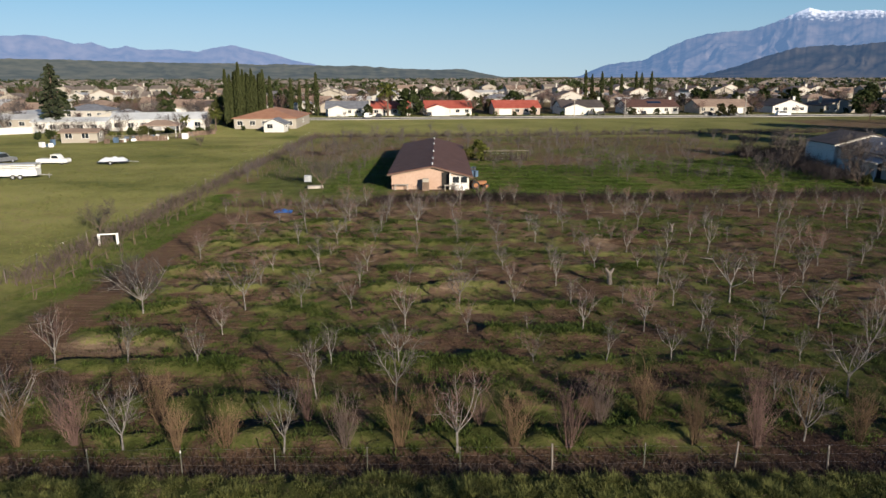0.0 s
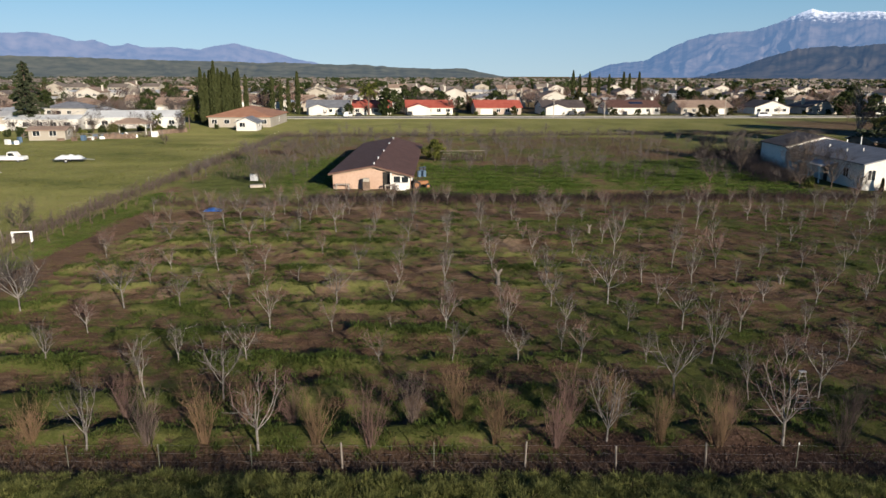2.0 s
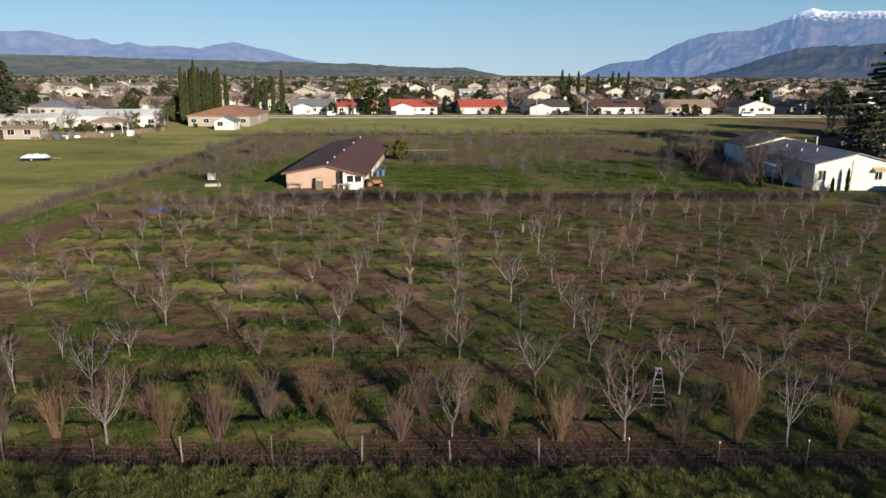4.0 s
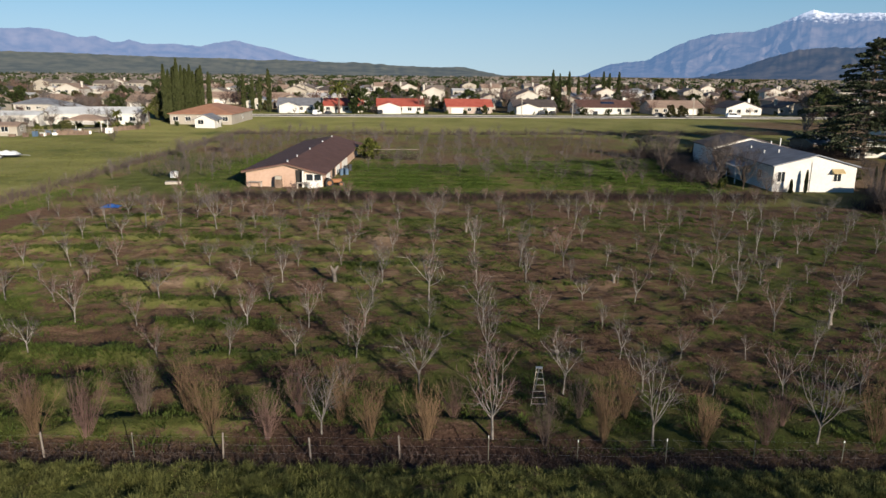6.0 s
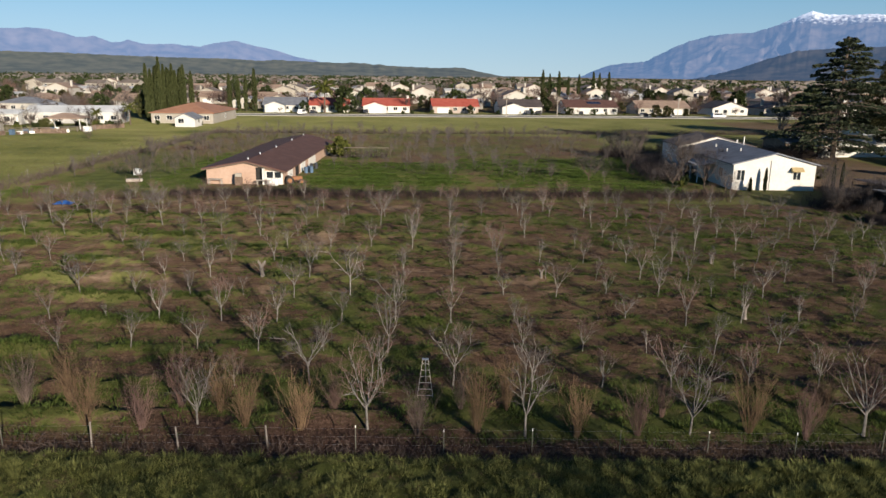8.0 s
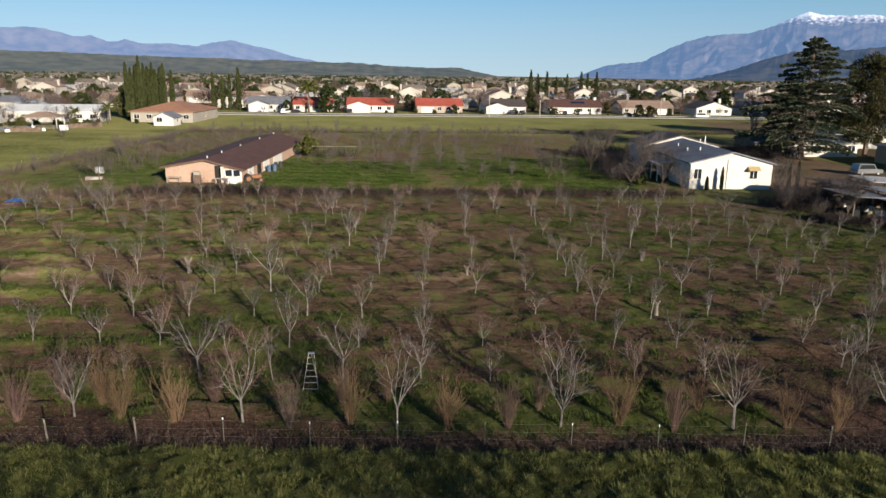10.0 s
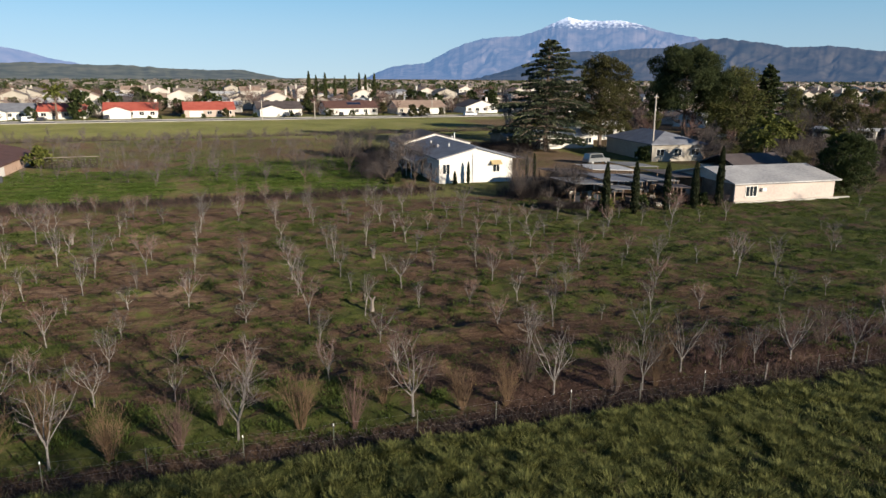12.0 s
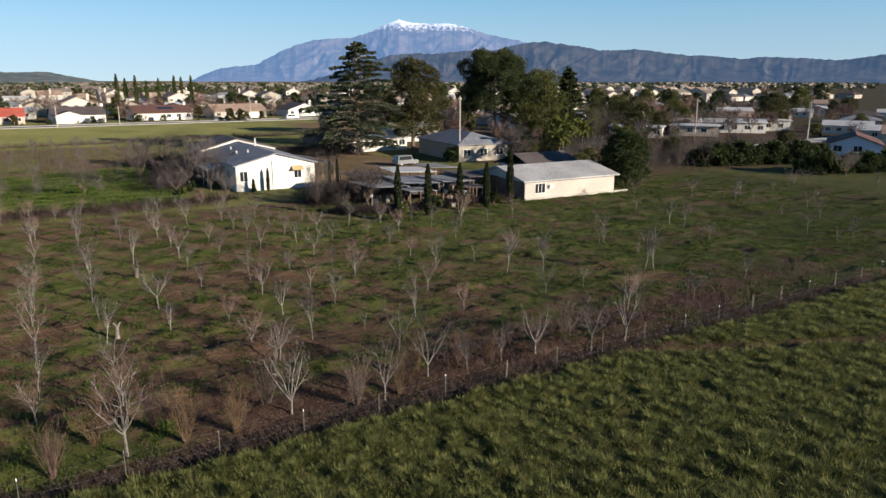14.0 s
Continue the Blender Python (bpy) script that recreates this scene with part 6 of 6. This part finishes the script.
# town trees
TREES = Kinds([broad_tree("town_tree", "dark rounded evergreen garden tree", 91, 7.5, 3.6, BROAD, 14, 1500, 0.5, 0.1),
               broad_tree("town_tree", "olive-green evergreen tree between town gardens", 92, 6.0, 3.0, OLIVE, 12, 1100, 0.5, 0.1),
               broad_tree("town_tree", "tall dark pine between the houses", 93, 11, 4.0, PINE, 16, 1500, 0.6, 0.15),
               column_tree("town_tree", "slim dark cypress between the houses", 94, 12, 0.62, CYPRESS, 520, 0.45),
               bare_tree("street_tree", "leafless brown street tree between houses", "", 95, 7.5, 1.8, 0.16, 7, 8, 7, 0.65, REDTWIG, DARKBARK, 0.03),
               bare_tree("street_tree", "leafless grey-brown street tree", "", 96, 6.5, 1.6, 0.14, 7, 8, 7, 0.75, TWIG, DARKBARK, 0.03)])
count = 0
for i in range(2600):
    yy = 262 + 620 * TOWN.random() ** 1.4
    xx = 23 + yy * math.tan(radians(TOWN.uniform(-35, 61)))
    if yy < road_y(xx) + 40 or count >= 400 or xx > 700:
        continue
    TREES.put(TOWN.choice((0, 0, 1, 1, 4, 5)), at(xx, yy, rng=TOWN, scale=TOWN.uniform(0.6, 1.15)))
    count += 1
for i in range(70):
    xx, yy = TOWN.uniform(150, 430), TOWN.uniform(150, 290)
    if in_view(xx, yy):
        TREES.put(TOWN.choice((0, 2, 4, 5, 5)), at(xx, yy, rng=TOWN, scale=TOWN.uniform(0.6, 1.2)))
for i in range(40):
    xx, yy = TOWN.uniform(-260, -75), TOWN.uniform(225, 300)
    if in_view(xx, yy):
        TREES.put(TOWN.choice((0, 4, 5, 5)), at(xx, yy, rng=TOWN, scale=TOWN.uniform(0.6, 1.0)))
for k, x, y, s in ((0, -8.5, 258, 1.3), (1, 103, 254, 0.75), (1, 107, 255, .7), (4, 14, 264, .9), (4, 48, 285, 1.1), (4, 70, 262, .7), (0, 158, 262, 1.2), (2, 163, 266, 1.0), (0, 168, 260, 1.1), (0, 150, 300, 1.2), (4, 98, 262, .7)):
    TREES.put(k, at(x, y, rng=TOWN, scale=s))
for x, y, s in ((-51.5, 262, 1.1), (-48.5, 263, 1.0), (-45.8, 263, 1.05), (-42.2, 262, 1.25), (78, 372, 1.35), (82, 375, 1.2), (86, 370, 1.3), (97, 374, 1.2), (104, 372, 1.3), (108, 376, 1.25), (112, 372, 1.3), (91, 371, 1.1), (-7, 302, .6)):
    TREES.put(3, at(x, y, rng=TOWN, scale=s))
copy_thing(PALM, at(-16, 258, turn=30, scale=1.8))
for x, y, h in ((260, 240, 17), (275, 232, 14), (300, 225, 15), (225, 225, 15), (240, 205, 12), (330, 190, 18), (352, 182, 14), (300, 250, 16)):
    copy_thing(T9 if h > 15 else T7, at(x, y, turn=x, scale=h / 26 if h > 15 else h / 17))


# far end of the town, past counting
def far_town():
    rng = random.Random(8)
    sets = {"w": ([], []), "r": ([], []), "g": ([], [])}
    for i in range(700):
        y = 760 + 1500 * rng.random() ** 1.3
        x = 23 + y * math.tan(radians(rng.uniform(-36, 61)))
        w, d, e, r = rng.uniform(5, 9), rng.uniform(4, 7), rng.uniform(2.8, 4), rng.uniform(4.6, 7)
        v, f = sets["w"]
        n = len(v)
        v += [(x - w, y - d, 0), (x + w, y - d, 0), (x + w, y + d, 0), (x - w, y + d, 0), (x - w, y - d, e), (x + w, y - d, e), (x + w, y + d, e), (x - w, y + d, e)]
        f += [(n, n + 1, n + 5, n + 4), (n + 1, n + 2, n + 6, n + 5), (n + 3, n, n + 4, n + 7)]
        v, f = sets["r"]
        n = len(v)
        v += [(x - w - .5, y - d - .5, e), (x + w + .5, y - d - .5, e), (x + w + .5, y + d + .5, e), (x - w - .5, y + d + .5, e), (x - w * .5, y, r), (x + w * .5, y, r)]
        f += [(n, n + 1, n + 5, n + 4), (n + 1, n + 2, n + 5), (n + 2, n + 3, n + 4, n + 5), (n + 3, n, n + 4)]
    tagged(raw("distant_houses", *sets["w"], FARWALL), "many small cream houses far across the valley", "houses", kind="stuff")
    tagged(raw("distant_roofs", *sets["r"], TOWNROOF), "many small brown roofs far across the valley", "roofs", kind="stuff")
    pts = []
    for i in range(9000):
        y = 640 + 1700 * rng.random() ** 1.2
        x = 23 + y * math.tan(radians(rng.uniform(-36, 61)))
        h = rng.uniform(3, 8)
        for k in range(9):
            a = rng.uniform(0, 6.28)
            pts.append(((x + math.cos(a) * h * .4 * rng.random(), y + math.sin(a) * h * .4 * rng.random(), h * rng.uniform(0.1, 0.85)), (math.cos(a), math.sin(a), .6)))
    tagged(raw("distant_trees", *leaf_cards(pts, 2.2, rng, 1.2), BROAD), "scattered dark trees far across the valley", "trees", kind="stuff")


far_town()


# ---- the left side: pasture yard, sheds and the orange-roofed house ----
house("orange-roofed cream house with a hipped roof", -45.5, 197, 2, 17, 25, 2.8, 5.3, ORANGEROOF, CREAM, "hip")
house("small white gabled shed on concrete", -40.3, 184.5, 0, 5.2, 6, 2.2, 3.4, GREYROOF, WHITEWALL, "gable_y", name="shed")
house("long white building with a pale metal roof", -73, 192, 12, 24, 11, 2.9, 4.4, WHITEROOF, WHITEWALL, "gable_x", name="shed")
house("white mobile home with a pale roof", -93, 184, 6, 18, 8, 2.8, 3.6, WHITEROOF, WHITEWALL, "gable_x", name="mobile_home")
house("small beige shed with tan roof", -76.5, 156, 10, 7.5, 5, 2.2, 2.8, TANROOF, CREAM, "gable_x", name="shed")
house("low pale house with a pale roof", -116, 196, 5, 16, 9, 2.7, 3.8, PALEROOF, CREAM, "gable_x")
house("low pale house with a pale roof", -137, 202, 5, 16, 9, 2.7, 3.8, PALEROOF, CREAM, "gable_x")


def gazebo(x, y):
    t = thing("gazebo", "open gazebo with a tan cloth roof", "gazebo", (x, y, 0), 10)
    part("roof", hip_roof(-4, 4, -3, 3, 2.7, 4.0, 0.3), TANROOF, t)
    for sx in (-3.7, 3.7):
        for sy in (-2.7, 2.7):
            part("post", box(sx - 0.08, sx + 0.08, sy - 0.08, sy + 0.08, -0.2, 2.75), TRIM, t)


gazebo(-64.5, 172)
tagged(part("garden_wall", box(-0.15, 0.15, 0, 60, -0.2, 1.7), WHITEWALL), "long white block garden wall", "wall").matrix_basis = pose(-97, 186, 0, 0, 0, 128)
for x0, y0, ln, a in ((-66, 160, 7, 10), (-58.5, 172, 9, 60)):
    f = thing("picket_fence", "pale timber yard fence", "fence", (x0, y0, 0), a)
    for i in range(int(ln / 0.5)):
        part("picket", box(i * 0.5, i * 0.5 + 0.47, -0.02, 0.02, -0.1, 1.1 + 0.1 * math.sin(i * 2.3)), WOODDARK, f)
def stock_trailer(x, y, turn):
    """A slatted stock trailer on two wheels with a drawbar."""
    t = thing("stock_trailer", "old white slatted stock trailer standing in the pasture", "trailer", (x, y, 0), turn)
    body = part("body", box(-2.6, 2.6, -1.05, 1.05, 0.5, 1.35, 0.04), WHITEPAINT, t)
    for sy in (-1.05, 1.05):
        for z in (1.42, 1.66, 1.90):
            part("slat", box(-2.6, 2.6, sy - 0.03, sy + 0.03, z, z + 0.14, 0.01), WHITEPAINT, body)
        for k in range(6):
            part("stake", box(-2.6 + 1.03 * k, -2.53 + 1.03 * k, sy - 0.05, sy + 0.05, 1.3, 2.1), STEEL, body)
    part("roof", prism([(-1.15, 2.08), (1.15, 2.08), (0.9, 2.2), (-0.9, 2.2)], -2.65, 2.65), PALEROOF, t).matrix_basis = pose(0, 0, 0, 0, 0, 90)
    for sx in (-0.5, 0.45):
        for sy in (-1.22, 1.04):
            w = part("wheel", rod((sx, sy, 0.36), (sx, sy + 0.18, 0.36), 0.36, 0.36, 14), RUBBER, t)
            part("rim", rod((sx, sy - 0.01, 0.36), (sx, sy + 0.19, 0.36), 0.2, 0.2, 10), STEEL, w)
    part("drawbar", rod((2.6, 0, 0.55), (4.3, 0, 0.42), 0.06, 0.05, 6), STEEL, t)
    part("jack", rod((3.9, 0, -0.02), (3.9, 0, 0.8), 0.04, 0.04, 6), STEEL, t)


def flat_trailer(x, y, turn):
    """A low trailer with a lumpy tarpaulin tied over its load."""
    t = thing("flat_trailer", "low dark trailer under a pale blue-grey tarpaulin", "trailer", (x, y, 0), turn)
    part("deck", box(-2.4, 2.4, -1.0, 1.0, 0.45, 0.6, 0.02), DARKPAINT, t)
    bm = bmesh.new()
    bmesh.ops.create_grid(bm, x_segments=16, y_segments=10, size=0.5)
    for v in bm.verts:
        f = max(0.0, 1 - (abs(v.co.x) * 2) ** 6) * max(0.0, 1 - (abs(v.co.y) * 2) ** 4)
        v.co = Vector((v.co.x * 4.3, v.co.y * 1.9, 0.6 + f * (0.55 + 0.35 * noise.noise(Vector((v.co.x * 5, v.co.y * 4, 3))))))
    bmesh.ops.solidify(bm, geom=bm.faces[:], thickness=0.03)
    part("tarpaulin", bm, PALEBLUE, t, "pale blue-grey tarpaulin over the load")
    for sy in (-1.1, 0.92):
        w = part("wheel", rod((-0.3, sy, 0.34), (-0.3, sy + 0.18, 0.34), 0.34, 0.34, 14), RUBBER, t)
        part("rim", rod((-0.3, sy - 0.01, 0.34), (-0.3, sy + 0.19, 0.34), 0.18, 0.18, 10), STEEL, w)
    part("drawbar", rod((2.4, 0, 0.5), (3.9, 0, 0.42), 0.05, 0.05, 6), STEEL, t)


stock_trailer(-57.6, 100.5, 12)
flat_trailer(-51.5, 117, 10)
house("long low house with a pale roof and white end wall", 211, 131, -42, 20, 9, 2.8, 3.6, PALEROOF, WHITEWALL, "gable_x")
LR = random.Random(15)
for i in range(26):
    x = LR.uniform(-80, -56)
    y = 150 + (x + 80) * 0.9 + LR.uniform(-5, 3)
    simple_box(("bin", "crate", "drum")[i % 3], ("pale bin among the yard clutter", "dark crate among the yard clutter", "blue drum among the yard clutter")[i % 3], ("bin", "crate", "drum")[i % 3], (LR.uniform(.5, 1.6), LR.uniform(.5, 1.2), LR.uniform(.5, 1.3)), x, y, -0.02, (WHITEPAINT, WOODDARK, DRUMBLUE)[i % 3], LR.uniform(0, 90))
t = thing("goal_post", "small white painted goal on the grass", "goal", (-26.2, 59.6, 0), 12)
for sx in (-0.75, 0.75):
    part("upright", box(sx - 0.09, sx + 0.09, -0.09, 0.09, -0.1, 1.0), WHITEPAINT, t)
part("crossbar", box(-0.66, 0.66, -0.05, 0.05, 0.9, 1.0), WHITEPAINT, t)
tb = bmesh.new()
bmesh.ops.create_grid(tb, x_segments=12, y_segments=8, size=0.5)
for v in tb.verts:
    v.co = Vector((v.co.x * 1.9, v.co.y * 1.3, 0.12 + 0.28 * (1 - min(1, 4 * v.co.length ** 2)) + 0.06 * noise.noise(v.co * 6)))
bmesh.ops.solidify(tb, geom=tb.faces[:], thickness=0.05)
tp = tagged(part("tarpaulin", tb, TARP), "crumpled blue tarpaulin on the ground", "tarpaulin")
tp.matrix_basis = pose(-14.2, 74.6, -0.05, 0, 0, 8)
simple_box("crate", "pale crate in the grass behind the outbuilding", "crate", (1.0, 0.8, 0.9), -15.6, 97, -0.02, WHITEPAINT, 10)
simple_box("board_stack", "pile of pale boards under the grey tree", "boards", (2.0, 1.0, 0.35), -13.6, 91.2, -0.02, WOODPALE, 15)
LP = conifer("deodar_cedar", "tall grey-green cedar behind the mobile home", 97, 17.5, 5.5, NEEDLE, 80, 60, 0.6, 0.3, 0.08)
LP.matrix_basis = at(-99, 189, turn=0)
for i, (x, y, h) in enumerate(((-58.5, 206, 17.0), (-56.3, 207, 15.2), (-54.5, 205.5, 17.8), (-52.8, 207, 15), (-51, 206, 16), (-49.3, 207, 14.5), (-47.8, 206, 15.8), (-46.3, 208, 14.0), (-57.4, 206.5, 14.5), (-50.1, 206, 14.2), (-55.4, 206, 15.5), (-53.6, 206.5, 15.8), (-52, 206, 14.6), (-48.5, 206, 15.0))):
    if i == 0:
        IC = column_tree("cypress", "tall green Italian cypress in a close row", 98, 16, 0.62, CYPRESS, 2000, 0.34)
        tagged(IC, group="close row of tall cypresses")
        IC.matrix_basis = at(x, y, turn=0)
    else:
        copy_thing(IC, at(x, y, turn=i * 50, tall=h / 16))
copy_thing(T6, at(-66, 165, turn=30, scale=0.55))
copy_thing(T6, at(-62, 214, turn=130, scale=1.5))
copy_thing(PALM, at(-57, 190, turn=30, scale=.9))


# ---- stumps and a heap between the rows ----
def stump(x, y, s):
    rng = random.Random(int(x * 10))
    t = thing("tree_stump", "pale cut stump with stubby limbs", "stump", (x, y, 0))
    base = shoot(rng, Vector((0, 0, -0.1)), Vector((0.05, 0, 1)), 0.75 * s, 0.17 * s, 4, 0.08, 0)
    base = [(p, max(r, 0.11 * s)) for p, r in base]
    raw("trunk", *tubes([base] + [[(base[-1][0], 0.1 * s), (base[-1][0] + Vector((dx * s, dy * s, 0.3 * s)), 0.05 * s)] for dx, dy in ((0.22, 0.05), (-0.2, 0.1))], 7), POSTGREY, t)


for x, y, s in ((14.6, 46.8, 1.3), (34.5, 47.2, 0.9), (46, 39.5, 0.9), (24.4, 64, .9), (48.5, 52, 1.0)):
    stump(x, y, s)

# garden shrubs and small trees before the street houses
GR = random.Random(44)
for i in range(46):
    x = GR.uniform(-40, 240)
    y = road_y(x) + GR.uniform(13, 24)
    if GR.random() < 0.55:
        SHRUBS.put(GR.choice((0, 0, 1)), at(x, y, rng=GR, scale=GR.uniform(0.5, 1.2)))
    else:
        TREES.put(GR.choice((0, 1, 4, 5)), at(x, y, rng=GR, scale=GR.uniform(0.3, 0.6)))
lane = bmesh.new()
lv = [lane.verts.new(p) for p in ((168, 96, 0.04), (236, 104, 0.04), (236, 110, 0.04), (168, 101, 0.04))]
lane.faces.new(lv)
r = bmesh.ops.extrude_face_region(lane, geom=lane.faces[:])
bmesh.ops.translate(lane, verts=[v for v in r["geom"] if isinstance(v, bmesh.types.BMVert)], vec=(0, 0, -0.2))
bmesh.ops.recalc_face_normals(lane, faces=lane.faces)
tagged(part("lane_pavement", lane, CONCRETE), "pale concrete lane between the yards", "lane", kind="structure")
for i in range(120):
    x = GR.uniform(-70, 215)
    y = road_y(x) + 40 + 150 * GR.random() ** 1.3
    TREES.put(GR.choice((4, 5, 1)), at(x, y, rng=GR, scale=GR.uniform(0.55, 1.0)))
for k, x, y, s in ((0, -84, 176, .8), (1, -66, 187, .8), (0, -90, 172, .6), (1, -104, 200, 1.1), (0, -112, 188, 1.0), (1, -80, 205, 1.2), (0, -88, 208, 1.2), (1, -124, 214, 1.2)):
    GREY.put(k, at(x, y, rng=GR, scale=s))
for x, y, s in ((-70, 168, 1.2), (-60, 178, 1.0), (-58, 186, .9), (-82, 163, .9), (-50, 191, .8), (-38, 190, .7)):
    SHRUBS.put(0, at(x, y, rng=GR, scale=s))


# leafless trees all through the town, past counting
LIGHT = [bare_tree("bare_tree", "leafless brown tree at the town edge", "", 201 + k, 7.0, 1.6, 0.15, 6, 6, 4, 0.7, (REDTWIG, TWIG)[k], DARKBARK, 0.055) for k in (0, 1)]
for k, ob in enumerate(LIGHT):
    ob.matrix_basis = at(118 + 6 * k, 176 + 4 * k, rng=GR)
grove = [[], []]
for i in range(620):
    yy = 262 + 430 * GR.random() ** 1.3
    xx = 23 + yy * math.tan(radians(GR.uniform(-35, 61)))
    if yy > road_y(xx) + 34:
        grove[GR.randrange(2)].append((0, at(xx, yy, rng=GR, scale=GR.uniform(0.55, 1.05))))
for i in range(170):
    xx, yy = GR.uniform(128, 330), GR.uniform(118, 235)
    if in_view(xx, yy) and yy < road_y(xx) - 6 and not (170 < xx < 240 and 90 < yy < 114):
        grove[GR.randrange(2)].append((0, at(xx, yy, rng=GR, scale=GR.uniform(0.45, 0.95))))
for i in range(60):
    xx, yy = GR.uniform(-240, -75), GR.uniform(200, 300)
    grove[GR.randrange(2)].append((0, at(xx, yy, rng=GR, scale=GR.uniform(0.5, 0.9))))
for k, mt in ((0, REDTWIG), (1, TWIG)):
    joined("town_grove", "leafless %s trees between the town houses" % ("brown", "grey")[k], "trees", [LIGHT[k]], grove[k], (mt, mt))
for x, y, s in ((147, 92, .45), (190, 136, .7), (178, 90, .5), (214, 150, 1.2), (176, 148, 1.2), (222, 112, .6), (240, 138, 1.2), (252, 118, .9)):
    copy_thing(GR.choice((T6, T7)), at(x, y, rng=GR, scale=s))
for k, x, y, s in ((0, 156, 96, .8), (1, 196, 118, 1.1), (0, 168, 88, .8), (1, 186, 96, .9), (0, 188, 152, 1.3), (1, 206, 92, .9), (0, 232, 100, 1.0), (1, 162, 130, 1.2), (0, 204, 132, 1.3), (1, 178, 120, 1.1)):
    GREY.put(k, at(x, y, rng=GR, scale=s))
for x, y, h in ((196, 168, 13), (214, 178, 15), (248, 186, 16)):
    copy_thing(T9 if h > 14 else T7, at(x, y, turn=x * 3, scale=h / 26 if h > 14 else h / 16))

for k, x, y, s in ((0, -70, 178, .7), (1, -67, 181, .8), (0, -63, 180, .6), (1, -58, 186, .7), (0, -78, 171, .7), (1, -84, 168, .6), (0, -90, 174, .8), (1, -75, 165, .5), (0, -54, 176, .5)):
    GREY.put(k, at(x, y, rng=GR, scale=s))
copy_thing(PALM, at(-63, 184, rng=GR, scale=.7))
for x0, y0, ln, a in ((-72, 158, 10, 24), (-62, 163, 8, 38), (-84, 160, 9, -6)):
    f = thing("rail_fence", "grey weathered rail fence round the yard", "fence", (x0, y0, 0), a)
    for i in range(int(ln / 2) + 1):
        part("post", box(i * 2 - 0.06, i * 2 + 0.06, -0.06, 0.06, -0.2, 1.3), POSTGREY, f)
    for z in (0.45, 0.85, 1.2):
        part("rail", box(-0.1, ln + 0.1, -0.03, 0.03, z, z + 0.1), POSTGREY, f)
for i in range(22):
    x = GR.uniform(-92, -56)
    SHRUBS.put(GR.choice((0, 0, 1)), at(x, 168 + (x + 92) * 0.45 + GR.uniform(-6, 8), rng=GR, scale=GR.uniform(0.6, 1.3)))
for k, x, y, s in ((1, -71, 174, .55), (0, -79, 182, .6), (1, -88, 178, .6), (0, -96, 176, .7), (1, -60.5, 195, .8)):
    GREY.put(k, at(x, y, rng=GR, scale=s))
